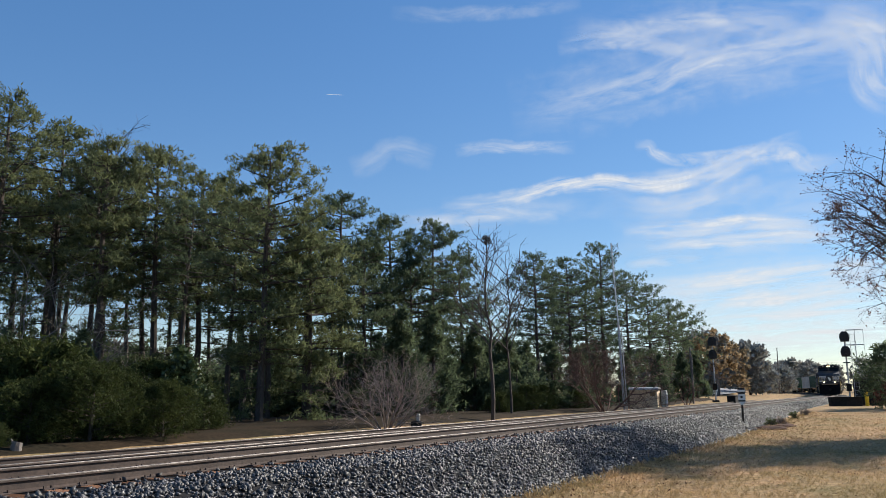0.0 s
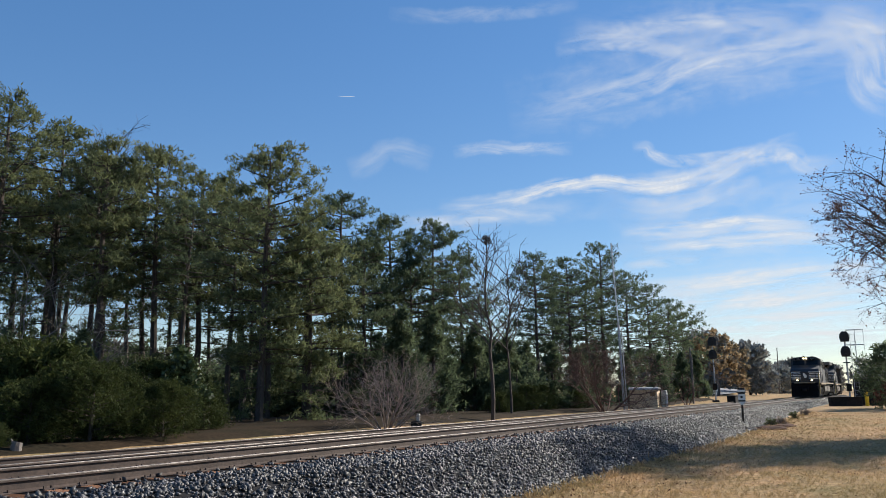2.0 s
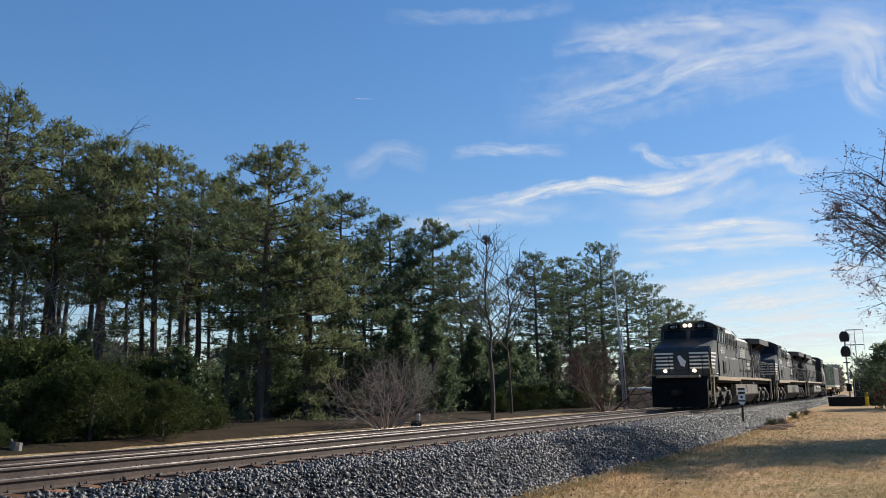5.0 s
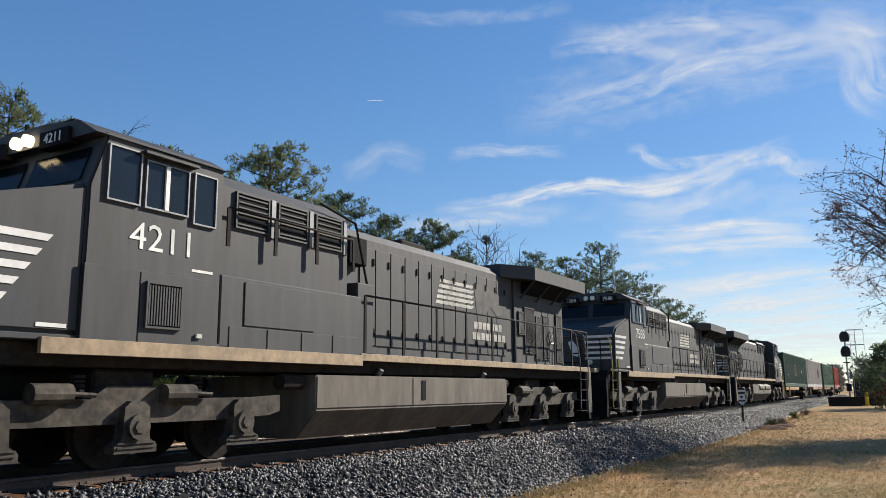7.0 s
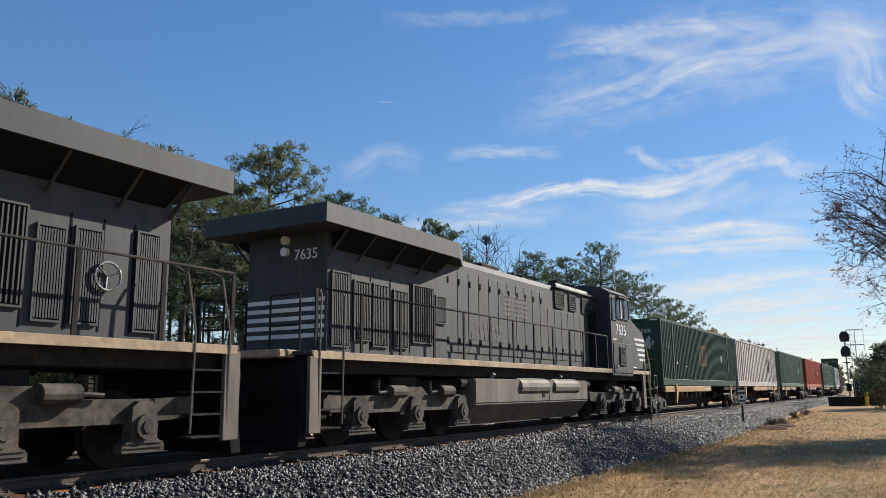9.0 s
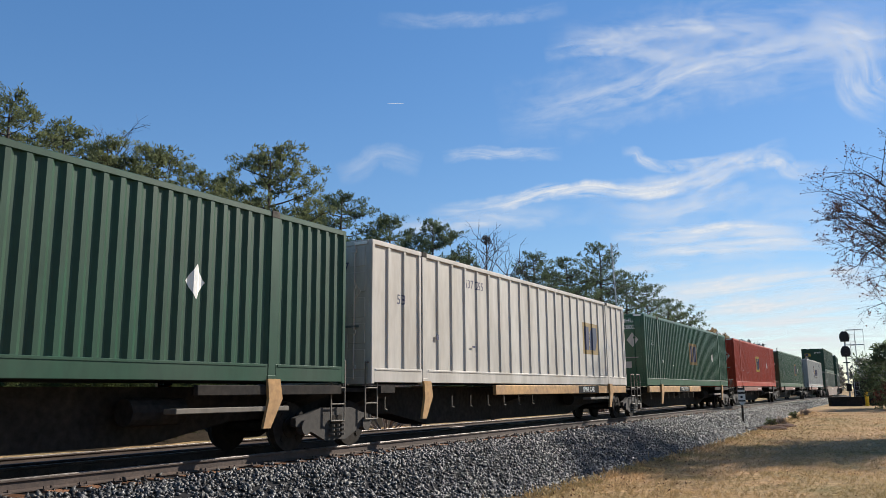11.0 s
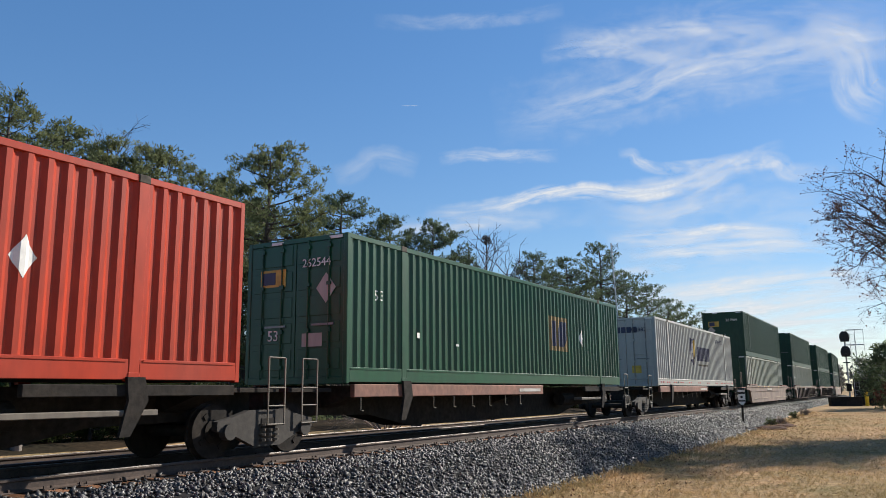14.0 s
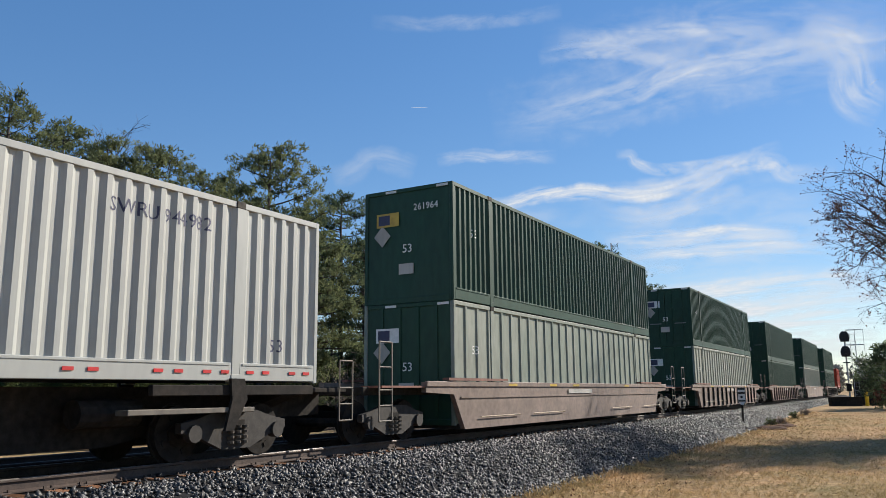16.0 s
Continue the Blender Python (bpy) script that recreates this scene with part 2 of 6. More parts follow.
def heading(s):
    return float(np.interp(s, _s, PH))


def sweep(name, prof, s_list, material, off=0.0, closed=True, parent=None, smooth=False, lift=0.0):
    verts, faces, n = [], [], len(prof)
    for s in s_list:
        for o, z in prof:
            verts.append(along(s, off + o, z + lift))
    for i in range(len(s_list) - 1):
        for k in range(n if closed else n - 1):
            a, b = i * n + k, i * n + (k + 1) % n
            faces.append((a, b, b + n, a + n))
    return raw(name, verts, faces, material, parent, smooth=smooth)


S_LINE = [s for s in range(-60, 80, 4)] + [s for s in range(80, 420, 5)]


# ---- ground ----


def ease(a, b, x):
    t = np.clip((x - a) / (b - a), 0, 1)
    return t * t * (3 - 2 * t)


def ground_np(x, y):
    """The ground's height over arrays of places: lawn, sunken side, wood floor and a far mound, by the place along and off track one."""
    s = np.clip(x * D.x + y * D.y, -199, 619)
    for _ in range(3):
        px, py, h = np.interp(s, _s, PX), np.interp(s, _s, PY), np.interp(s, _s, PH)
        s = np.clip(s + (x - px) * np.cos(h) + (y - py) * np.sin(h), -199, 619)
    px, py, h = np.interp(s, _s, PX), np.interp(s, _s, PY), np.interp(s, _s, PH)
    o = -(x - px) * np.sin(h) + (y - py) * np.cos(h)
    near = -0.97 + 0.42 * ease(28, 75, s) + 0.10 * ease(-6, -14, o) - 0.15 * ease(20, 5, s) * ease(-8, -14, o)
    far = -0.62 + 0.22 * ease(7.5, 9.5, o) - 0.55 * ease(14, 40, o) + 0.45 * ease(60, 110, s)
    z = np.where(o < 3, near, far)
    z = z + 1.6 * ease(120, 190, s) * ease(8, 26, o) * ease(70, 30, o)
    rough = 0.035 * np.sin(x * 0.9 + 2 * np.sin(y * 0.37)) * np.sin(y * 0.8 + 1.7 * np.sin(x * 0.41)) + 0.015 * np.sin(3.1 * x + 1.3 * y) * np.sin(2.7 * y - 1.1 * x)
    return np.where(np.abs(o - 2) > 8, z + rough, z)


def ground_z(x, y):
    return float(ground_np(np.array([float(x)]), np.array([float(y)]))[0])


def build_ground():
    xs = sorted({-4000, -2000, -900, -450, *range(-240, -60, 20), *range(-60, -20, 5), *[x * 1.0 for x in range(-20, 50)], *range(50, 120, 5), *range(120, 300, 20), 450, 900, 2000, 4000})
    ys = sorted({-600, -200, -60, -30, *range(-15, 80, 1), *range(80, 180, 4), *range(180, 400, 16), 500, 800, 1500, 3000, 4500})
    gx, gy = np.meshgrid(np.array(xs, float), np.array(ys, float))
    gz = np.where((np.abs(gx) > 300) | (gy > 420) | (gy < -60), -0.5, ground_np(gx, gy))
    verts = np.stack([gx.ravel(), gy.ravel(), gz.ravel()], 1).tolist()
    w = len(xs)
    faces = [(j * w + i, j * w + i + 1, (j + 1) * w + i + 1, (j + 1) * w + i) for j in range(len(ys) - 1) for i in range(w - 1)]
    ob = raw("ground", verts, faces, M_GRASS, smooth=True)
    tagged(ob, "dry tan winter lawn with greenish patches beside the railway", "ground", kind="structure")


build_ground()

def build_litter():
    """Leaf-strewn floor of the wood; its dark colour also stands for the trees' shade."""
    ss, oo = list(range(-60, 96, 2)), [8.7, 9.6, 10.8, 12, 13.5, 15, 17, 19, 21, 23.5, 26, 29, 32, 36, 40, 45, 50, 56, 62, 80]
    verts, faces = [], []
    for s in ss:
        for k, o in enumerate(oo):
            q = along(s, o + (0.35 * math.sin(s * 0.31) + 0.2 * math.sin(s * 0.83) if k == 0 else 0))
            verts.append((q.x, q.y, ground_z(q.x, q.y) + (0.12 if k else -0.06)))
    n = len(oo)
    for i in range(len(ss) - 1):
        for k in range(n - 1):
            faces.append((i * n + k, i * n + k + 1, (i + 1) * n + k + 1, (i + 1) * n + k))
    ob = raw("wood_floor", verts, faces, M_SHADELITTER, smooth=True)
    tagged(ob, "wood floor of brown pine litter, tree shade put into its colour", "ground", kind="structure")


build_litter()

# ballast beds of the two tracks, one bank
BED = [(-4.1, -1.02), (-3.3, -0.72), (-2.3, -0.24), (-1.5, -0.19), (1.5, -0.19), (2.3, -0.32), (2.9, -0.38), (5.8, -0.38), (6.6, -0.42), (8.0, -0.72)]
bed = sweep("ballast_bank", BED, S_LINE, M_BALL, closed=False, smooth=False)
tagged(bed, "bank of dark grey crushed stone ballast under two tracks", "ballast", kind="structure")


def build_stones():
    rng = np.random.default_rng(4)
    base = np.array([(1, 0, 0), (-1, 0, 0), (0, 1, 0), (0, -1, 0), (0, 0, 1), (0, 0, -1)], float)
    tri = np.array([(0, 2, 4), (2, 1, 4), (1, 3, 4), (3, 0, 4), (2, 0, 5), (1, 2, 5), (3, 1, 5), (0, 3, 5)])
    spots = []
    for s0, s1, per, r0, r1 in ((-4, 20, 330, 0.024, 0.05), (20, 36, 230, 0.028, 0.056), (36, 62, 120, 0.035, 0.065), (62, 120, 40, 0.045, 0.075)):
        n = int((s1 - s0) * 2.9 * per)
        spots.append(np.c_[rng.uniform(s0, s1, n), -1.30 - 2.85 * rng.random(n) ** 0.9, rng.uniform(r0, r1, n)])
        m = int((s1 - s0) * 4.0 * per * 0.16)
        spots.append(np.c_[rng.uniform(s0, s1, m), rng.uniform(-1.3, 6.5, m), rng.uniform(r0, r1, m)])
    sp = np.vstack(spots)
    keep = (sp[:, 1] < -1.3) | (np.abs(np.abs(sp[:, 1]) - 0.7175) > 0.16)
    sp = sp[keep]
    n = len(sp)
    hh = np.interp(sp[:, 0], _s, PH)
    px = np.interp(sp[:, 0], _s, PX) - np.sin(hh) * sp[:, 1]
    py = np.interp(sp[:, 0], _s, PY) + np.cos(hh) * sp[:, 1]
    pz = np.interp(sp[:, 1], [b[0] for b in BED], [b[1] for b in BED]) + sp[:, 2] * rng.uniform(0.0, 0.7, n)
    q = rng.normal(size=(n, 4))
    q /= np.linalg.norm(q, axis=1)[:, None]
    w, x, y, z = q.T
    R = np.stack([1 - 2 * (y * y + z * z), 2 * (x * y - z * w), 2 * (x * z + y * w), 2 * (x * y + z * w), 1 - 2 * (x * x + z * z), 2 * (y * z - x * w), 2 * (x * z - y * w), 2 * (y * z + x * w), 1 - 2 * (x * x + y * y)], 1).reshape(n, 3, 3)
    sh = base[None] * rng.uniform(0.6, 1.25, (n, 6, 1)) * (sp[:, 2][:, None, None] * np.stack([rng.uniform(0.8, 1.5, n), rng.uniform(0.7, 1.1, n), rng.uniform(0.5, 0.9, n)], 1)[:, None, :])
    sh = sh + rng.normal(0, 0.18, sh.shape) * sp[:, 2][:, None, None]
    v = np.einsum("nij,nkj->nki", R, sh) + np.stack([px, py, pz], 1)[:, None, :]
    f = (tri[None] + (np.arange(n) * 6)[:, None, None]).reshape(-1, 3)
    me = bpy.data.meshes.new("ballast_stones")
    v = v.reshape(-1, 3)
    me.vertices.add(len(v))
    me.vertices.foreach_set("co", v.ravel())
    me.loops.add(len(f) * 3)
    me.loops.foreach_set("vertex_index", f.ravel().astype(np.int32))
    me.polygons.add(len(f))
    me.polygons.foreach_set("loop_start", np.arange(0, len(f) * 3, 3, dtype=np.int32))
    me.update(calc_edges=True)
    me.materials.append(M_STONE)
    tagged(new("ballast_stones", me), "loose angular dark grey ballast stones", "ballast", kind="stuff")


build_stones()

# ---- tracks ----
RAIL_PROF = [(-0.07, -0.17), (-0.07, -0.155), (-0.012, -0.135), (-0.012, -0.045), (-0.036, -0.035), (-0.036, -0.006), (-0.028, 0.0), (0.028, 0.0), (0.036, -0.006), (0.036, -0.035), (0.012, -0.045), (0.012, -0.135), (0.07, -0.155), (0.07, -0.17)]


def railway(off, lift, label):
    track = tagged(new("railway_track"), label, "track", kind="structure")
    for side in (-0.7535, 0.7535):
        rail = sweep("rail", RAIL_PROF, S_LINE, M_RAIL, off + side, True, track, lift=lift)
        sweep("rail_head", [(-0.03, 0.0015), (-0.037, -0.012), (0.037, -0.012), (0.03, 0.0015)], S_LINE, M_RAILTOP, off + side, True, rail, lift=lift)
    bm = box(B(), -0.115, 0.115, -1.30, 1.30, -0.345, -0.172, 0.012)
    tie_me = bpy.data.meshes.new("tie")
    bm.to_mesh(tie_me)
    bm.free()
    tie_me.materials.append(M_TIE)
    bm = B()
    for side in (-0.7535, 0.7535):
        box(bm, -0.09, 0.09, side - 0.18, side + 0.18, -0.174, -0.158, 0.004)
        for o in (-0.11, 0.11):
            for e in (-0.05, 0.05):
                box(bm, e - 0.012, e + 0.012, side + o - 0.014, side + o + 0.014, -0.16, -0.125)
    plate_me = bpy.data.meshes.new("tie_plate")
    bm.to_mesh(plate_me)
    bm.free()
    plate_me.materials.append(M_RAIL)
    rng = random.Random(off)
    for i in range(-10, 110 if off == 0 else 90):
        s = i * 0.53
        h = heading(s)
        m = Matrix.Translation(along(s, off, lift + rng.uniform(-0.006, 0.006))) @ Matrix.Rotation(h + rng.uniform(-0.02, 0.02), 4, "Z")
        tie = new("tie", tie_me)
        tie.parent, tie.matrix_basis = track, m @ pose(rng.uniform(-0.03, 0.03), rng.uniform(-0.06, 0.06), 0)
        plate = new("tie_plate", plate_me)
        plate.parent = tie
    return track


railway(0.0, 0.0, "main track with rusty polished-top rails on wooden ties")
railway(4.32, -0.19, "second rusty track on wooden ties, set a little lower")

# ---- trees ----


def leaves_mesh(name, pts, dirs, sizes, rng, n_blades, blade, width, material, parent, droop=0.0, spread=1.0, loose=0.33):
    """Many small pointed blades in tufts round the given points."""
    n = len(pts)
    P = np.repeat(np.asarray(pts, float), n_blades, 0)
    S = np.repeat(np.asarray(sizes, float), n_blades)
    A = np.repeat(np.asarray(dirs, float), n_blades, 0)
    k = len(P)
    d = rng.normal(size=(k, 3)) * spread + A
    d[:, 2] -= droop
    d /= np.linalg.norm(d, axis=1)[:, None] + 1e-9
    o = P + rng.normal(size=(k, 3)) * (S * loose)[:, None]
    w = np.cross(d, rng.normal(size=(k, 3)))
    w /= np.linalg.norm(w, axis=1)[:, None] + 1e-9
    ln = (S * blade * rng.uniform(0.6, 1.3, k))[:, None]
    wd = (S * width * rng.uniform(0.6, 1.3, k))[:, None]
    v = np.stack([o - d * ln * 0.3, o + d * ln * 0.25 + w * wd, o + d * ln, o + d * ln * 0.25 - w * wd], 1).reshape(-1, 3)
    me = bpy.data.meshes.new(name)
    me.vertices.add(len(v))
    me.vertices.foreach_set("co", v.ravel())
    me.loops.add(k * 4)
    me.loops.foreach_set("vertex_index", np.arange(k * 4, dtype=np.int32))
    me.polygons.add(k)
    me.polygons.foreach_set("loop_start", np.arange(0, k * 4, 4, dtype=np.int32))
    me.update(calc_edges=True)
    me.materials.append(material)
    ob = new(name, me)
    ob.parent = parent
    return ob


def wavy(a, b, rng, wob, n=5):
    a, b = Vector(a), Vector(b)
    out = []
    for i in range(n + 1):
        t = i / n
        j = Vector((rng.normal(), rng.normal(), rng.normal())) * wob * math.sin(math.pi * t)
        out.append(a.lerp(b, t) + j)
    return out


def pine(h, crown0, radius, seed, leaf, tufts=520, dead=12, blades=12, tip=0.25, fat=0.0165):
    """A pine of height h: straight dark trunk, dead snags, tiers of limbs that bear flat pads of needle tufts with gaps between."""
    rng = np.random.default_rng(seed)
    h = h - 0.3
    tree = new("pine_tree")
    bm = B()
    lean = rng.normal(size=2) * 0.016 * h
    trunk = [(0, 0, -0.3)] + [(lean[0] * t * t + rng.normal() * 0.06, lean[1] * t * t + rng.normal() * 0.06, h * t) for t in (0.12, 0.3, 0.5, 0.7, 0.86, 0.98)]
    tube(bm, trunk, h * fat, 7, 0.04)
    zs, xs, ys = [p[2] for p in trunk], [p[0] for p in trunk], [p[1] for p in trunk]

    def core(z):
        return Vector((np.interp(z, zs, xs), np.interp(z, zs, ys), z))
    pts, dirs, sizes = [], [], []
    tiers = max(int(h * (1 - crown0) / 0.52), 8)
    per = max(tufts / (tiers * 3 + 8), 4)

    def bough(z, r, az, rise, share):
        root = core(z)
        out = Vector((math.cos(az), math.sin(az), 0))
        side = Vector((-out.y, out.x, 0))
        tipv = root + out * r + Vector((0, 0, r * rise))
        way = [root, root + out * r * 0.35 + Vector((0, 0, r * rise * 0.15)) + side * rng.normal() * 0.08 * r, root + out * r * 0.7 + Vector((0, 0, r * rise * 0.5)) + side * rng.normal() * 0.1 * r, tipv]
        tube(bm, way, 0.018 + 0.014 * r, 4, 0.008)
        pads = max(2, int(round(r / 0.42)))
        n = max(int(per * share * (0.5 + 0.5 * r / radius) / pads), 2)
        for j in range(pads):
            f = 1.0 - 0.66 * (j + rng.uniform(0, 0.5)) / pads
            base = way[1].lerp(way[2], (f - 0.35) / 0.35) if f < 0.7 else way[2].lerp(way[3], (f - 0.7) / 0.3)
            e = base + side * rng.normal() * 0.22 * r * (j > 0) + Vector((0, 0, 0.08 + 0.1 * rng.random()))
            if j:
                tube(bm, [base, e], 0.012, 3, 0.005)
            for _ in range(n):
                pts.append(e + Vector((rng.normal() * 0.27, rng.normal() * 0.27, rng.normal() * 0.09)))
                dirs.append((out.x * 0.5, out.y * 0.5, 0.75))
                sizes.append(rng.uniform(0.36, 0.62))
    for i in range(tiers):
        for k in range(3):
            t = (i + rng.uniform(0, 1)) / tiers
            z = h * (crown0 + (0.99 - crown0) * t)
            prof = max(tip, (1 - (max(t - 0.5, 0) / 0.5) ** 2) ** 0.6) * (0.5 + 0.5 * min(t / 0.45, 1))
            bough(z, 1.2 * radius * prof * rng.uniform(0.55, 1.08), i * 2.4 + k * 2.1 + rng.normal() * 0.5, rng.uniform(-0.1, 0.25) + 0.45 * t * t, 1.0)
    for i in range(8):
        bough(h * (crown0 - rng.uniform(0.02, 0.24)), radius * rng.uniform(0.3, 0.75), rng.uniform(0, 6.28), rng.uniform(-0.25, 0.05), 0.55)
    for i in range(dead):
        z = h * rng.uniform(0.14, crown0 + 0.1)
        az, r = rng.uniform(0, 6.28), rng.uniform(0.6, radius * 0.7)
        tube(bm, wavy(core(z), core(z) + Vector((math.cos(az) * r, math.sin(az) * r, rng.uniform(-0.3, 0.3))), rng, 0.1, 4), 0.025, 3, 0.006)
    part("trunk", bm, M_BARK, tree)
    leaves_mesh("crown", pts, dirs, sizes, rng, blades, 0.40, 0.060, leaf, tree, spread=1.0, loose=0.17)
    return tree


def snag(h, seed, bark, low, reach, count, nest=False, girth=0.009):
    """A slender leafless tree: one long stem with thin rising branches that fork into fans of twigs."""
    rng = np.random.default_rng(seed)
    tree = new("bare_tree")
    bm = B()
    stem = wavy((0, 0, -0.2), (rng.normal() * 0.3, 0, h * 0.94), rng, 0.12, 8)
    tube(bm, stem, h * girth, 7, 0.02)
    ends = []
    for i in range(count):
        t = low + (0.97 - low) * (i + rng.random()) / count
        p = stem[int(t * 8)].lerp(stem[min(int(t * 8) + 1, 8)], t * 8 - int(t * 8))
        az = i * 2.4 + rng.normal() * 0.4
        ln = reach * (1.15 - 0.75 * t) * rng.uniform(0.7, 1.2)
        limbs(bm, p, Vector((math.cos(az), math.sin(az), 1.05)), ln, 0.012 + 0.011 * ln, 2, rng, ends, 0.3, 0.35, 3, 0.62, 4)
    if nest:
        for i in range(60):
            d = Vector((rng.normal(), rng.normal(), rng.normal())).normalized() * 0.28
            e = Vector((rng.normal(), rng.normal(), rng.normal())).normalized() * 0.28
            tube(bm, [stem[-1] + d, stem[-1] + e], 0.02, 3, 0.01)
    part("trunk", bm, bark, tree)
    return tree


def limbs(bm, p, d, length, r, level, rng, ends, bend=0.35, up=0.12, kids=3, shrink=0.68, sides=5):
    """Branches that fork again and again and get thinner."""
    way = [p]
    q, v = Vector(p), Vector(d).normalized()
    for i in range(4):
        v = (v + Vector((rng.normal(), rng.normal(), rng.normal() + up)) * bend * 0.35).normalized()
        q = q + v * length / 4
        way.append(q.copy())
    tube(bm, way, r, sides, r * 0.55)
    if level == 0:
        ends.append((way[-1], v))
        ends.append((way[2], v))
        return
    for k in range(kids):
        at = way[1 + int(rng.integers(1, 4))] if k else way[-1]
        w = (v + Vector((rng.normal(), rng.normal(), rng.normal() * 0.7)) * (0.75 if k else 0.3)).normalized()
        limbs(bm, at, w, length * shrink * rng.uniform(0.75, 1.2), r * (0.55 if k else 0.6), level - 1, rng, ends, bend, up, kids, shrink, max(3, sides - 1))


def bare_tree(name, h, seed, bark, level=4, kids=3, stems=1, spread=0.25, leaf=None, per=3, size=0.12, girth=0.016, up=0.25, shrink=0.68, first=0.33, bend=0.35):
    rng = np.random.default_rng(seed)
    tree = new(name)
    bm = B()
    ends = []
    for i in range(stems):
        az = i * 2 * math.pi / max(stems, 1) + rng.normal() * 0.3
        s = spread * rng.uniform(0.5, 1.2) if stems > 1 else spread * 0.2
        limbs(bm, Vector((math.cos(az) * 0.1 * (stems > 1), math.sin(az) * 0.1 * (stems > 1), -0.15)), Vector((math.cos(az) * s, math.sin(az) * s, 1)), h * first, h * girth, level, rng, ends, bend, up, kids, shrink, 6)
    part("trunk", bm, bark, tree)
    if leaf:
        pick = [e for e in ends if rng.random() < 0.8]
        leaves_mesh("crown", [e[0] for e in pick], [e[1] for e in pick], [size * rng.uniform(0.7, 1.3) for _ in pick], rng, per, 0.9, 0.4, leaf, tree, 0.5)
    return tree


def spreading_oak(seed):
    """A wide oak: short trunk, heavy rising limbs to all sides, fine twigs with a few dry leaves."""
    rng = np.random.default_rng(seed)
    tree = new("oak_tree")
    bm = B()
    ends = []
    tube(bm, [(0, 0, -0.2), (0.05, 0, 1.5), (-0.05, 0, 3.0), (-0.1, 0, 4.4)], 0.36, 9, 0.27)
    for z, az, rise, ln in ((3.4, 185, 1.15, 4.4), (3.6, 20, 0.9, 4.0), (4.2, 150, 1.5, 4.3), (4.3, 235, 1.3, 4.2), (4.4, 80, 1.4, 4.2), (4.4, 180, 2.0, 4.4), (4.4, 320, 2.0, 4.0), (4.4, 200, 3.4, 4.4)):
        a = radians(az)
        limbs(bm, Vector((-0.05, 0, z)), Vector((math.cos(a), math.sin(a), rise)), ln, 0.16, 6, rng, ends, 0.5, 0.06, 3, 0.66, 6)
    part("trunk", bm, M_BARK, tree)
    pick = [e for e in ends if rng.random() < 0.85 and e[0].z > 5.5]
    leaves_mesh("crown", [e[0] for e in pick], [e[1] for e in pick], [0.075 * rng.uniform(0.7, 1.3) for _ in pick], rng, 2, 0.9, 0.45, M_OAKLEAF, tree, 0.6)
    return tree


def bushy(name, h, r, seed, leaf, tufts=500, blades=14, size=0.32, blade=0.8, width=0.16, cone=0.0, low=0.02):
    """A dense evergreen to the ground: stem, short limbs, uneven tufts through its body."""
    rng = np.random.default_rng(seed)
    tree = new(name)
    bm = B()
    tube(bm, [(0, 0, -0.2), (0.05, 0, h * 0.5), (0, 0.05, h * 0.92)], 0.03 * h, 6, 0.02)
    pts, dirs, sizes = [], [], []
    for i in range(40):
        t = low + (0.97 - low) * rng.random()
        az = rng.uniform(0, 6.28)
        shape = (1 - t) ** 0.8 if cone else math.sin(math.pi * min(0.22 + 0.78 * t, 1)) ** 0.7
        rr = r * max(shape, 0.06) * rng.uniform(0.7, 1.12)
        c = Vector((0, 0, h * t))
        e = Vector((math.cos(az) * rr, math.sin(az) * rr, h * t + 0.25 * rr))
        tube(bm, [c, c.lerp(e, 0.5), e], 0.02, 3, 0.006)
        for j in range(int(tufts / 40)):
            f = 0.25 + 0.75 * rng.random() ** 0.5
            pts.append(c.lerp(e, f) + Vector((rng.normal(), rng.normal(), rng.normal())) * 0.13 * (rr + 0.4))
            dirs.append((math.cos(az) * 0.8, math.sin(az) * 0.8, 0.4))
            sizes.append(size * rng.uniform(0.6, 1.3))
    part("trunk", bm, M_BARK, tree)
    leaves_mesh("crown", pts, dirs, sizes, rng, blades, blade, width, leaf, tree)
    return tree


def stand(x, y, turn=0.0, k=1.0):
    return pose(x, y, ground_z(x, y), 0, 0, turn) @ Matrix.Scale(k, 4)


def plant(tree, x, y, turn, label, category, group="", k=1.0):
    tree.location = (x, y, ground_z(x, y))
    tree.rotation_euler = (0, 0, radians(turn))
    tree.scale = (k, k, k)
    return tagged(tree, label, category, group)


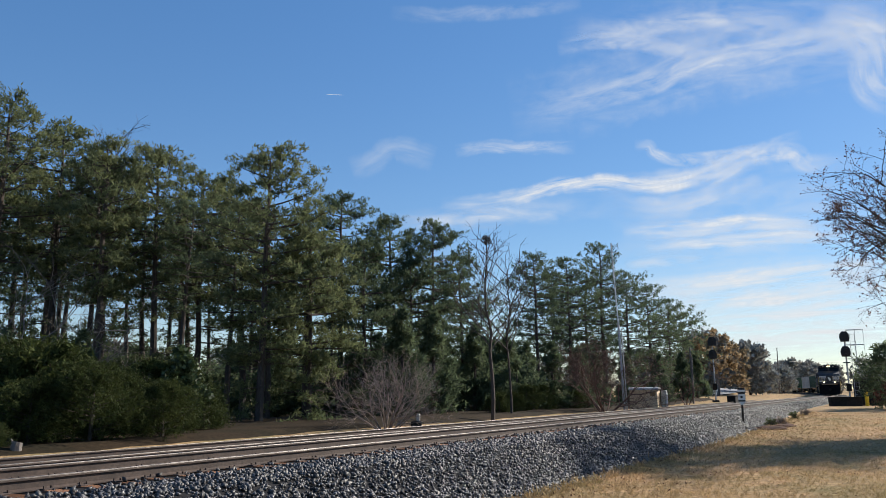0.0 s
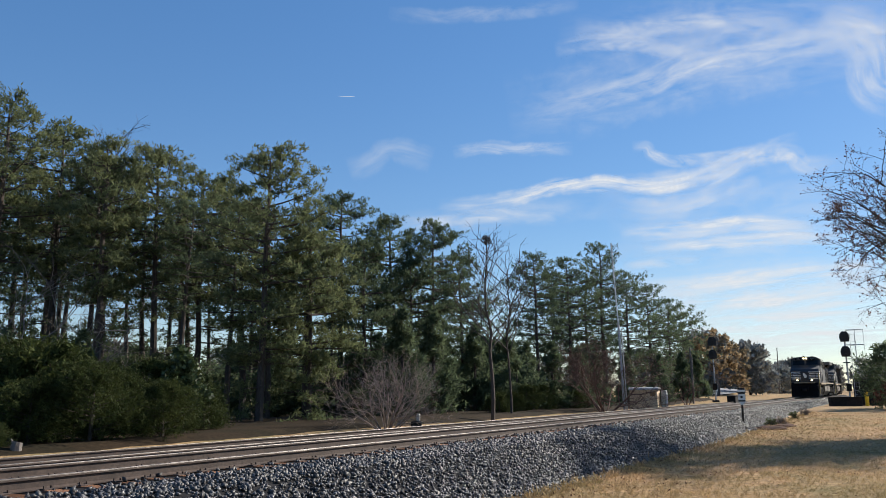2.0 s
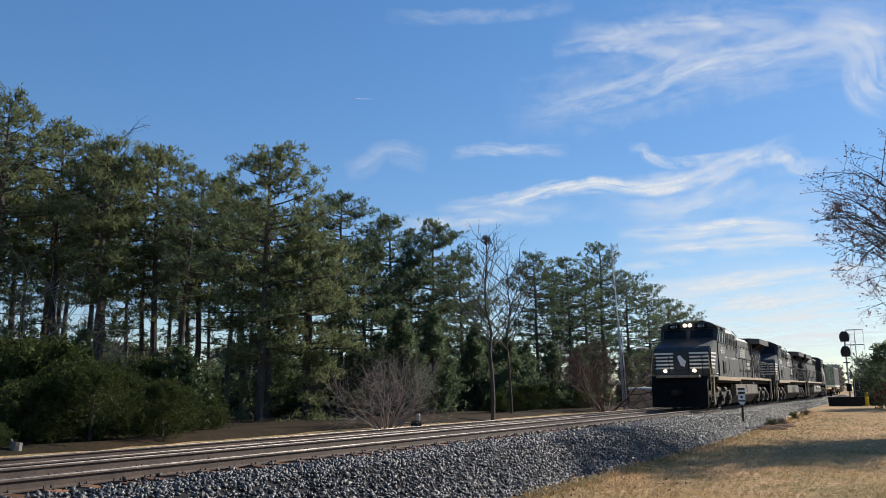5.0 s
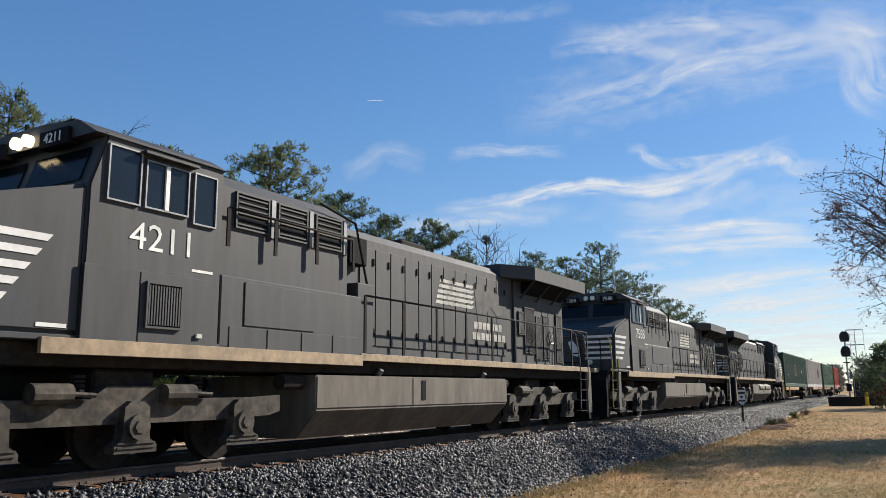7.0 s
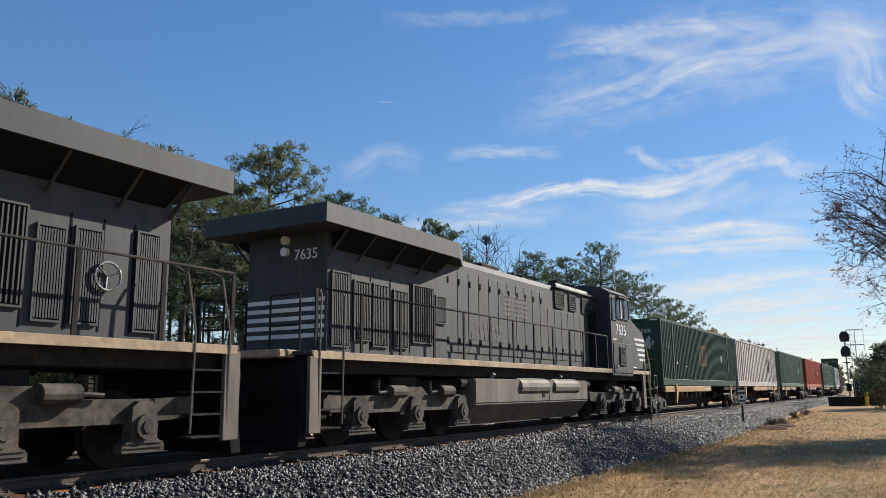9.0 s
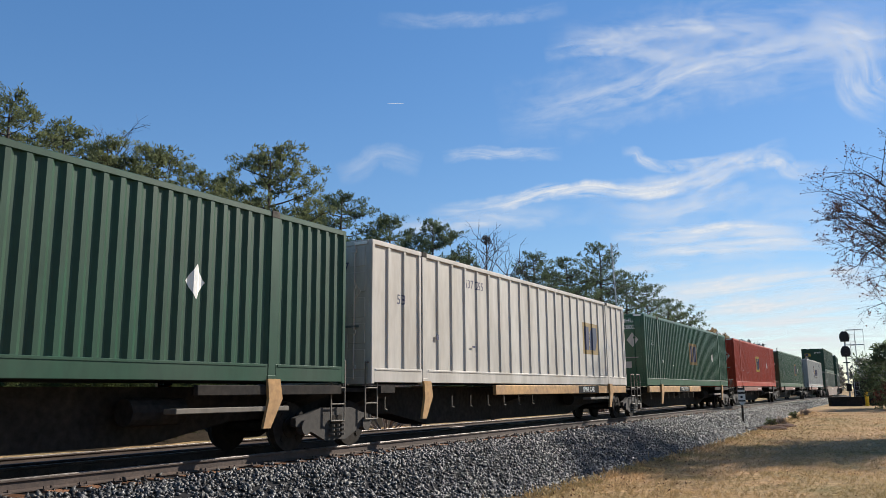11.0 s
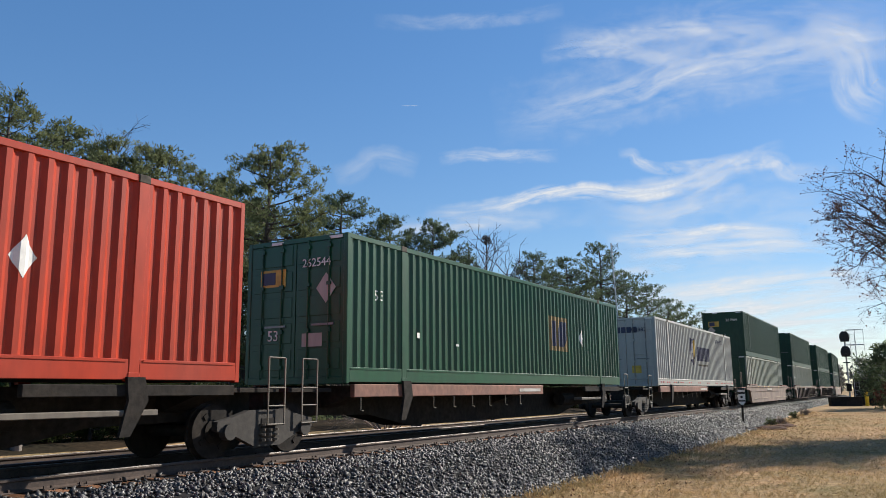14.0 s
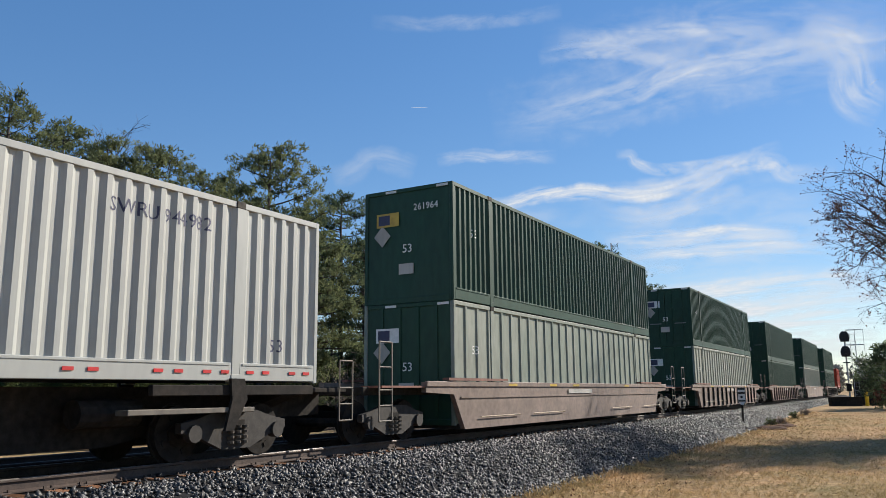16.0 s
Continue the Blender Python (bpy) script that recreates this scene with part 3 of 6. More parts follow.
def build_woods():
    g = "pines of the wood beyond the tracks"
    # tall loblolly pines at the wood's edge: x, y, height, crown start, crown radius
    edge = [(-24.2, 42, 18.6, 0.46, 3.2), (-22.9, 46, 18.4, 0.47, 3.0), (-22.6, 52, 17.6, 0.48, 3.0), (-17.9, 41, 15.2, 0.42, 2.3), (-16.3, 44.5, 15.8, 0.44, 2.8),
            (-14.9, 48, 15.4, 0.48, 3.2), (-12.9, 51, 15.2, 0.48, 3.0), (-9.0, 39, 13.8, 0.20, 3.3), (-6.9, 41, 9.8, 0.18, 2.7)]
    for i, (x, y, h, c0, r) in enumerate(edge):
        t = pine(h, c0, r, 20 + i, M_PINE, tufts=1650 if i < 7 else 2100, dead=18, blades=16)
        plant(t, x, y, i * 50, "tall pine with dark trunk and uneven green needle crown", "tree", g)
    mid = [(-7.4, 56, 15.9, 0.5, 3.0), (-4.0, 58, 14.5, 0.45, 2.9), (-0.8, 56, 13.5, 0.42, 2.9), (-5.0, 50, 11.2, 0.2, 2.6), (1.4, 62, 12.2, 0.3, 2.8), (-2.3, 54, 10.4, 0.25, 2.6)]
    for i, (x, y, h, c0, r) in enumerate(mid):
        t = pine(h, c0, r, 50 + i, M_DARKPINE, tufts=1500, blades=15)
        plant(t, x, y, i * 70, "dark green pine standing deeper in the wood", "tree", g)
    far = [(8.4, 72, 13.9, 0.3, 3.2), (12.1, 76, 14.2, 0.3, 3.4), (16.1, 80, 16.3, 0.25, 3.0), (19.5, 84, 13.7, 0.2, 3.6), (23.4, 90, 12.9, 0.15, 3.8), (27.8, 98, 12.2, 0.12, 3.8), (15.7, 88, 14.8, 0.3, 3.6), (11.6, 84, 13.8, 0.3, 3.6), (32.5, 108, 11.3, 0.1, 4.2)]
    for i, (x, y, h, c0, r) in enumerate(far):
        t = pine(h, c0, r, 70 + i, M_DARKPINE, tufts=1500, blades=14, tip=0.1)
        plant(t, x, y, i * 40, "blue-green white pine with layered branches", "tree", "pines behind the relay shed")
    # deeper rows
    kinds = [pine(16, 0.5, 2.8, 90 + i, M_DARKPINE, tufts=800, blades=12) for i in range(3)]
    rows = [(-41.7, 70, 1.3), (-38.5, 72, 1.2), (-31.9, 66, 1.15), (-28.0, 70, 1.1), (-25.7, 74, 1.1), (-22.4, 76, 1.0), (-17.0, 70, 0.92), (-14.4, 75, 0.92), (-10.2, 72, 0.86), (-30.3, 48, 1.1), (-33.9, 50, 1.2), (-7.5, 80, 0.85), (-2.4, 84, 0.82), (3.4, 86, 0.75), (7.4, 90, 0.64), (-27.5, 56, 1.05), (-20.0, 60, 0.95), (-11.0, 62, 0.8), (-36, 60, 1.15),
            (-26.2, 45, 1.02), (-20.6, 46, 0.9), (-19.0, 50, 0.92), (-24.8, 49, 1.0), (-17.4, 54, 0.9), (-12.2, 45, 0.78), (-10.4, 47, 0.78), (-14.0, 42, 0.76), (-28.5, 52, 1.08), (-9.0, 52, 0.84)]
    for i, (x, y, k) in enumerate(rows):
        t = kinds[i] if i < 3 else copy_thing(kinds[i % 3], Matrix())
        plant(t, x, y, i * 77, "slender pine in the shade of the wood", "tree", g, k)
    # undergrowth evergreens
    under = [(-12.4, 25, 2.9, 1.7, M_CEDAR, "dense yellowish-green cedar at the lawn's edge"), (-14.5, 27, 3.4, 1.6, M_CEDAR, "dense dark cedar at the wood's edge"), (-10.9, 29.5, 2.5, 0.9, M_CEDAR, "young green cedar among bare brush"),
             (-9.9, 30, 3.1, 1.3, M_HOLLY, "broad-leaved evergreen shrub with glossy leaves")]
    for i, (x, y, h, r, m, lab) in enumerate(under):
        t = bushy("evergreen_shrub", h, r, 120 + i, m, 760, 16, 0.26 if m is M_CEDAR else 0.2, 0.8 if m is M_CEDAR else 0.6, 0.1 if m is M_CEDAR else 0.3, cone=1.0 if i in (2, 3) else 0.0)
        plant(t, x, y, i * 60, lab, "shrub")
    ced = bushy("cedar_tree", 6.3, 2.0, 131, M_DARKPINE, 600, 13, 0.4, 0.8, 0.1, cone=1.0)
    plant(ced, -2.5, 47, 0, "dark conical cedar below the pines", "tree", "cedars")
    spots = [(-0.7, 50, 1.0), (-16.5, 36, 0.7), (-20.5, 37, 0.75), (5.0, 62, 0.9), (8.3, 61, 0.8), (10.6, 63, 0.75), (6.8, 66, 0.85), (2.2, 58, 0.95), (12.5, 66, 0.7), (3.2, 66, 0.95), (-6.5, 58, 0.8), (-25.5, 36, 0.9), (16.5, 72, 0.7), (21.0, 78, 0.75), (25, 84, 0.8), (29, 92, 0.8), (-12.0, 58, 0.6), (-29, 40, 1.0)]
    for i, (x, y, k) in enumerate(spots):
        plant(copy_thing(ced, Matrix()), x, y, i * 51, "dark conical cedar below the pines", "tree", "cedars", k)
    brush = bushy("understory_brush", 4.6, 3.0, 133, M_DARKPINE, 520, 12, 0.42, 0.8, 0.13)
    plant(brush, -30, 55, 0, "dark leafy brush under the pines", "shrub", "understory")
    for i in range(34):
        x, y = -44 + (i % 17) * 3.1 + random.Random(i).uniform(-1, 1), (57 if i < 17 else 84) + random.Random(i + 50).uniform(-4, 6) + max(0, (i % 17) - 8) * 0.6
        plant(copy_thing(brush, Matrix()), x, y, i * 83, "dark leafy brush under the pines", "shrub", "understory", random.Random(i + 9).uniform(0.6, 1.05) * (1.0 if i < 17 else 1.75))
    # tangle along the wood's near edge
    thick = bushy("edge_thicket", 2.3, 1.5, 137, M_CEDAR, 1500, 11, 0.15, 0.8, 0.09)
    plant(thick, along(15.2, 10.6).x, along(15.2, 10.6).y, 0, "low dark tangle along the wood edge", "shrub", "wood edge")
    for i in range(44):
        s = -16 + i * 1.75
        if 20.6 < s < 44:
            continue
        q = along(s, 10.7 + 0.8 * math.sin(i * 1.9) + (1.8 if s > 20 else 0))
        plant(copy_thing(thick, Matrix()), q.x, q.y, i * 61, "low dark tangle along the wood edge", "shrub", "wood edge", 0.5 + 0.28 * math.sin(i * 2.7))
    for i in range(16):
        q = along(13 + i * 0.66, 14.0 + 1.3 * math.sin(i * 2.3))
        plant(copy_thing(thick, Matrix()), q.x, q.y, i * 47, "dark tangle in the shade of the wood", "shrub", "wood edge", 0.72 + 0.4 * math.sin(i * 1.9))
    # autumn trees and far woods
    aut = [(42.6, 125, 11.9), (51.4, 140, 10.8), (37.9, 118, 10.7), (62, 160, 9.2), (46, 138, 11.5), (57, 152, 10)]
    for i, (x, y, h) in enumerate(aut):
        t = bare_tree("autumn_tree", h, 140 + i, M_GREYBARK, level=4, kids=3, leaf=M_AUTUMN, per=16, size=0.45, girth=0.02, shrink=0.72)
        plant(t, x, y, i * 45, "broad tree with thinning orange-brown autumn leaves", "tree", "autumn trees along the road")
    # far woods: the haze is in the leaf colour
    base = bushy("distant_tree", 10, 5.0, 160, M_HAZELEAF, 280, 10, 0.9, 0.8, 0.3)
    plant(base, 130.7, 300, 0, "grey-green far tree with haze put into its colour", "tree", "distant trees", 1.2)
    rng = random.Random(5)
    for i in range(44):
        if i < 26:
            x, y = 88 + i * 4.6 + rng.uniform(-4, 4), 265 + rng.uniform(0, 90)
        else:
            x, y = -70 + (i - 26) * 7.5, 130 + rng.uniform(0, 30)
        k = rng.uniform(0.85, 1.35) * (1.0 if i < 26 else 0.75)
        plant(copy_thing(base, Matrix()), x, y, i * 39, "grey-green far tree with haze put into its colour", "tree", "distant trees", k)
    # bare trees and brush
    plant(snag(16.8, 171, M_BARK, 0.5, 3.0, 22), -18.7, 42.5, 0, "dead leafless tree with pale thin twigs", "tree")
    plant(snag(10.2, 172, M_BARK, 0.35, 2.6, 26, True, 0.012), 2.5, 42, 0, "bare grey tree with a ball of twigs at its top", "tree")
    plant(snag(9.4, 177, M_BARK, 0.4, 3.2, 20), 4.0, 48, 90, "bare grey tree with crooked branches", "tree")
    plant(bare_tree("bare_shrub", 3.9, 173, M_TWIG, level=5, kids=3, stems=20, spread=1.0, girth=0.008, up=0.16, first=0.36, shrink=0.66, bend=0.3), -2.4, 33, 0, "leafless pale many-stemmed crape shrub", "shrub")
    plant(bare_tree("bare_shrub", 5.2, 179, M_REDTWIG, level=5, kids=4, stems=7, spread=0.95, girth=0.011, up=0.2, first=0.36, shrink=0.68), 11.3, 56.5, 0, "leafless reddish-brown spreading tree", "tree", "", 1.25)
    plant(bare_tree("bare_shrub", 3.6, 175, M_REDTWIG, level=4, kids=3, stems=3, spread=0.6, girth=0.018, up=0.2, first=0.38), 22.6, 75, 0, "small leafless dark tree near the fence", "tree")
    for i, (x, y, h) in enumerate([(-11.4, 28.5, 2.6), (-17.0, 33, 4.5), (-24, 33, 7), (-21.5, 38, 9.5), (-18.4, 40, 8)]):
        plant(bare_tree("bare_brush", h, 180 + i, M_TWIG if i == 0 else M_GREYBARK, level=4, kids=3, stems=3, spread=0.4, girth=0.009, up=0.4, first=0.42), x, y, 0, "leafless brush at the wood's edge", "shrub")
    # big tree beyond the lawn on the near side
    oak = spreading_oak(203)
    plant(oak, 22.4, 34, 0, "large nearly bare oak with withered brown leaves", "tree", "lawn oaks", 0.83)
    # pines just beyond the lawn, which shade it
    shade = pine(17, 0.42, 3.6, 99, M_DARKPINE, tufts=1500, blades=14)
    for i, (x, y, k) in enumerate([(27.0, 35.6, 1.0), (31.5, 38.8, 0.95), (36.5, 41.5, 1.0)]):
        plant(shade if i == 0 else copy_thing(shade, Matrix()), x, y, 30 + i * 95, "tall pine beside the lawn", "tree", "lawn pines", k)
    plant(bushy("evergreen_shrub", 4.9, 2.4, 210, M_DARKPINE, 500, 14, 0.35, 0.8, 0.12), 34.8, 62, 0, "dark evergreen bush beside the signal", "shrub")
    plant(bare_tree("bare_shrub", 3.4, 211, M_REDTWIG, level=4, kids=3, stems=4, spread=0.5, girth=0.012, leaf=M_OAKLEAF, per=2, size=0.14), 33.0, 58, 0, "small brownish shrub beside the signal", "shrub")


build_woods()
# brush by the curve takes the same haze-paled leaf colour
SCREEN = bushy("trackside_brush", 5.2, 3.4, 411, M_HAZELEAF, 300, 12, 0.6, 0.8, 0.16)
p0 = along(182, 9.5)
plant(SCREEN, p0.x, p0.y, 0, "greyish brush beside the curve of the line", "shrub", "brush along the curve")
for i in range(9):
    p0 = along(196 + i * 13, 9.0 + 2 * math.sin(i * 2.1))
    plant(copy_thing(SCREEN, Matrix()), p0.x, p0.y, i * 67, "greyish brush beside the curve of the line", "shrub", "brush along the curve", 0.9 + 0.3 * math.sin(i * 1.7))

# ---- lineside things ----


def signal(x, y, h, turn, label, ladder):
    z = ground_z(x, y)
    sg = thing("railway_signal", label, "signal", "block signals")
    part("base", box(B(), -0.35, 0.35, -0.35, 0.35, 0.0, 0.25, 0.03), M_UNDER, sg)
    part("mast", tube(B(), [(0, 0, 0.2), (0, 0, h - 0.3)], 0.075, 10), M_STEEL, sg)
    for zz in (h - 0.55, h - 1.95):
        bm = B()
        tube(bm, [(-0.04, -0.16, zz), (-0.04, -0.22, zz)], 0.4, 20)
        prism(bm, [(-0.36, zz - 0.45), (0.36, zz - 0.45), (0.42, zz - 0.1), (0.40, zz + 0.25), (0.22, zz + 0.52), (-0.22, zz + 0.52), (-0.40, zz + 0.25), (-0.42, zz - 0.1)], "y", -0.16, -0.12)
        box(bm, -0.2, 0.2, -0.12, 0.18, zz - 0.35, zz + 0.3, 0.04)
        head = part("signal_head", bm, M_SIGNAL, sg, "black signal head with hooded lens")
        for k in (0.26, 0.0, -0.26):
            bm = B()
            tube(bm, [(0, -0.22, zz + k), (0, -0.42, zz + k - 0.02)], 0.11, 10)
            part("hood", bm, M_SIGNAL, head)
    part("bracket", box(B(), -0.3, 0.3, -0.1, 0.1, h - 3.0, h - 2.9), M_SIGNAL, sg)
    part("relay_box", box(B(), -0.22, 0.22, -0.32, -0.08, 1.3, 2.0, 0.02), M_UNDER, sg)
    if ladder:
        bm = B()
        for a in (0.45, 0.85):
            tube(bm, [(a, 0.3, 0.1), (a, 0.3, h - 0.2)], 0.025, 5)
        for i in range(int(h / 0.35)):
            tube(bm, [(0.45, 0.3, 0.3 + i * 0.35), (0.85, 0.3, 0.3 + i * 0.35)], 0.014, 4)
        part("ladder", bm, M_STEEL, sg)
        bm = B()
        for zz in (h - 2.6, h - 1.3, h + 0.1):
            for p, q in (((0.1, -0.3), (1.6, -0.3)), ((1.6, -0.3), (1.6, 0.6)), ((1.6, 0.6), (0.1, 0.6))):
                tube(bm, [(*p, zz), (*q, zz)], 0.022, 4)
        for p in ((1.6, -0.3), (1.6, 0.6), (0.9, -0.3)):
            tube(bm, [(*p, h - 2.6), (*p, h + 0.1)], 0.02, 4)
        part("cage", bm, M_STEEL, sg)
    sg.location, sg.rotation_euler = (x, y, z), (0, 0, radians(turn))
    return sg


signal(37.9, 75, 6.9, -28, "two-headed black signal on a mast with ladder cage", True)
signal(28.9, 85.5, 7.0, -20, "two-headed black signal on a slim mast", False)


def equipment(x, y, w, d, h, turn, name, label, material):
    ob = thing(name, label, "equipment box")
    part("body", box(B(), -w / 2, w / 2, -d / 2, d / 2, 0, h, 0.03), material, ob)
    part("lid", box(B(), -w / 2 - 0.04, w / 2 + 0.04, -d / 2 - 0.04, d / 2 + 0.04, h, h + 0.06, 0.02), material, ob)
    ob.location, ob.rotation_euler = (x, y, ground_z(x, y)), (0, 0, radians(turn))
    return ob


equipment(35.9, 72, 2.6, 0.8, 0.75, -10, "trackside_box", "low dark battery box on the ballast edge", M_UNDER)
equipment(39.7, 73.5, 3.0, 1.0, 0.95, -10, "trackside_box", "low dark equipment box by the signal", M_UNDER)
equipment(40.2, 76.5, 1.8, 1.2, 2.4, -10, "signal_cabinet", "tall dark relay cabinet behind the signal", M_UNDER)
equipment(30.2, 83, 6.5, 0.8, 0.7, 61, "trackside_box", "long low dark box below the far signal", M_UNDER)
mk = thing("marker_post", "yellow plastic cable marker post", "post")
part("post", tube(B(), [(0, 0, 0), (0, 0, 1.15)], 0.16, 10), M_SAFETY, mk)
part("cap", tube(B(), [(0, 0, 1.15), (0, 0, 1.24)], 0.18, 10), M_SAFETY, mk)
mk.location = (37.6, 71.5, ground_z(37.6, 71.5))

# striped sign on a thin post
sg = thing("track_sign", "white sign with three black bars and dot on dark post", "sign")
part("post", box(B(), -0.045, 0.045, -0.03, 0.03, 0, 1.35, 0.008), M_UNDER, sg)
part("panel", prism(B(), [(-0.17, 1.32), (-0.06, 1.18), (0.06, 1.18), (0.17, 1.32), (0.17, 2.0), (-0.17, 2.0)], "y", -0.055, -0.033), M_WHITE, sg, "white sign panel")
for z0, z1 in ((1.90, 1.99), (1.70, 1.79), (1.33, 1.40)):
    part("bar", box(B(), -0.165, 0.165, -0.062, -0.056, z0, z1), M_SIGNAL, sg, "black bar")
part("dot", tube(B(), [(0, -0.056, 1.55), (0, -0.063, 1.55)], 0.06, 14), M_SIGNAL, sg, "black dot")
sx, sy = 14.66, 39.6
sg.location, sg.rotation_euler = (sx, sy, ground_z(sx, sy) - 0.03), (0, 0, radians(-20))

# antenna mast
mast = thing("antenna_mast", "tall thin galvanised radio mast with small antenna", "mast")
part("lower_tube", tube(B(), [(0, 0, 0), (-0.14, 0, 6.3)], 0.085, 10), M_STEEL, mast)
part("upper_tube", tube(B(), [(-0.14, 0, 6.2), (-0.40, 0, 12.3)], 0.045, 8), M_STEEL, mast)
part("side_tube", tube(B(), [(0.2, 0, 0), (0.06, 0, 6.0)], 0.04, 8), M_STEEL, mast)
bm = B()
tube(bm, [(-0.40, 0, 12.1), (0.1, 0, 12.05)], 0.02, 5)
tube(bm, [(-0.40, 0, 11.6), (0.05, 0, 11.6)], 0.02, 5)
tube(bm, [(0.1, 0, 11.8), (0.1, 0, 12.3)], 0.02, 5)
part("antenna", bm, M_STEEL, mast)
mast.location = (12.75, 57, ground_z(12.75, 57))

# relay shed
shed = thing("relay_shed", "small beige metal relay shed with curved pale roof", "shed")
part("wall", box(B(), -1.0, 1.0, -0.8, 0.8, 0.1, 1.55, 0.02), M_SHED, shed)
part("roof", prism(B(), [(-0.95, 1.55), (0.95, 1.55), (0.8, 1.68), (0.4, 1.76), (-0.4, 1.76), (-0.8, 1.68)], "x", -1.08, 1.08), M_GREY, shed, "pale rounded roof")
door = part("door", box(B(), -0.45, 0.35, -0.83, -0.80, 0.15, 1.45, 0.01), M_SHED, shed)
part("handle", box(B(), 0.22, 0.28, -0.86, -0.83, 0.75, 0.9), M_STEEL, door)
part("vent", box(B(), 0.5, 0.85, -0.825, -0.80, 1.1, 1.4), M_TTX, shed)
part("footing", box(B(), -0.9, 0.9, -0.7, 0.7, -0.15, 0.1), M_UNDER, shed)
shed.location, shed.rotation_euler = (15.0, 60, ground_z(15, 60) + 0.1), (0, 0, radians(-22))
cab = thing("meter_cabinet", "narrow white and blue metal cabinet beside the shed", "cabinet")
part("body", box(B(), -0.2, 0.2, -0.4, 0.4, 0, 1.6, 0.05), M_GREY, cab)
part("panel", box(B(), 0.205, 0.215, -0.25, 0.25, 0.3, 1.3), M_LOGOB, cab)
cab.location, cab.rotation_euler = (16.5, 60.2, ground_z(16.5, 60.2)), (0, 0, radians(-22))

# dark equipment by the bare shrub
eq = thing("switch_stand", "small dark switch stand with pale target", "switch stand")
part("body", box(B(), -0.22, 0.22, -0.2, 0.2, 0, 0.45, 0.04), M_UNDER, eq)
part("mast", tube(B(), [(0, 0, 0.4), (0, 0, 0.95)], 0.04, 8), M_UNDER, eq)
part("target", box(B(), -0.02, 0.15, -0.12, 0.12, 0.4, 0.75, 0.04), M_DIRTYW, eq)
ex, ey = along(27.8, 7.2).x, along(27.8, 7.2).y
eq.location = (ex, ey, -0.6)
log = thing("tree_stump", "weathered grey tree stump in dry grass", "stump")
bm = B()
tube(bm, [(0, 0, -0.1), (0.02, 0, 0.25), (0.05, 0.03, 0.42)], 0.26, 9, 0.2)
tube(bm, [(-0.1, 0, 0.3), (-0.25, 0.05, 0.55)], 0.07, 6, 0.03)
part("stump", bm, M_GREYBARK, log)
log.scale = (0.6, 0.6, 0.6)
log.location = (-10.9, 20.6, ground_z(-10.9, 20.6))

# utility poles, wires and a rail fence along the far road
for i, (x, y, h, lean) in enumerate([(66, 158, 9.0, 1.5), (88, 205, 8.5, -1), (24.8, 80, 4.6, 1.0), (26.0, 84, 5.6, 0)]):
    p = thing("utility_pole", "slim weathered wooden utility pole", "pole", "utility poles")
    part("pole", tube(B(), [(0, 0, -0.3), (0, 0, h)], 0.14 if i < 2 else 0.1, 8, 0.09), M_GREYBARK, p)
    p.location, p.rotation_euler = (x, y, ground_z(x, y)), (0, radians(lean), 0)
fence = thing("rail_fence", "thin weathered post fence along the lawn", "fence")
for i in range(9):
    x, y = 23.5 + i * 1.6, 88 + i * 2.6
    part("post", tube(B(), [(x, y, ground_z(x, y) - 0.1), (x, y, ground_z(x, y) + 1.35)], 0.05, 6), M_GREYBARK, fence)
for k in (0.6, 1.1):
    bm = B()
    tube(bm, [(23.5 + i * 1.6, 88 + i * 2.6, ground_z(23.5 + i * 1.6, 88 + i * 2.6) + k) for i in range(9)], 0.025, 4)
    part("rail", bm, M_GREYBARK, fence)
wire = thing("overhead_wire", "thin dark overhead wire between poles", "wire")
part("strand", tube(B(), [(60, 158, 8.3), (75, 182, 7.8), (90, 208, 8.1), (122, 230, 8.0), (160, 260, 8.2)], 0.03, 4), M_SIGNAL, wire)

# road behind the tracks
road = sweep("road", [(16.0, -0.10), (22.0, -0.08)], [s for s in range(92, 380, 6)], M_ROAD, closed=False)
for v in road.data.vertices:
    v.co.z = ground_z(v.co.x, v.co.y) + 0.06
tagged(road, "grey asphalt road beyond the railway", "road", kind="structure")


def build_grass():
    """Dry blades on the near lawn and weeds at the ballast edge."""
    rng = np.random.default_rng(8)
    n = 170000
    s, o = rng.uniform(2, 62, n), -3.9 - 18 * rng.random(n) ** 1.3
    h = np.interp(s, _s, PH)
    x, y = np.interp(s, _s, PX) - np.sin(h) * o, np.interp(s, _s, PY) + np.cos(h) * o
    ok = (y > 9) & (x > -2) & (x < 0.62 * y + 1) & (rng.random(n) < np.minimum(1.0, (17 / np.maximum(y, 1)) ** 1.2))
    x, y, o = x[ok][:36000], y[ok][:36000], o[ok][:36000]
    pts = np.stack([x, y, ground_np(x, y) + 0.012], 1)
    sizes = rng.uniform(0.03, 0.07, len(pts)) * np.where((o > -4.4) & (rng.random(len(pts)) < 0.3), 2.2, 1.0)
    ob = leaves_mesh("lawn_grass", pts, np.tile((0, 0, 0.9), (len(pts), 1)), sizes, rng, 4, 1.1, 0.10, M_BLADE, None)
    tagged(ob, "short dry straw-coloured lawn grass", "grass", kind="stuff")


build_grass()


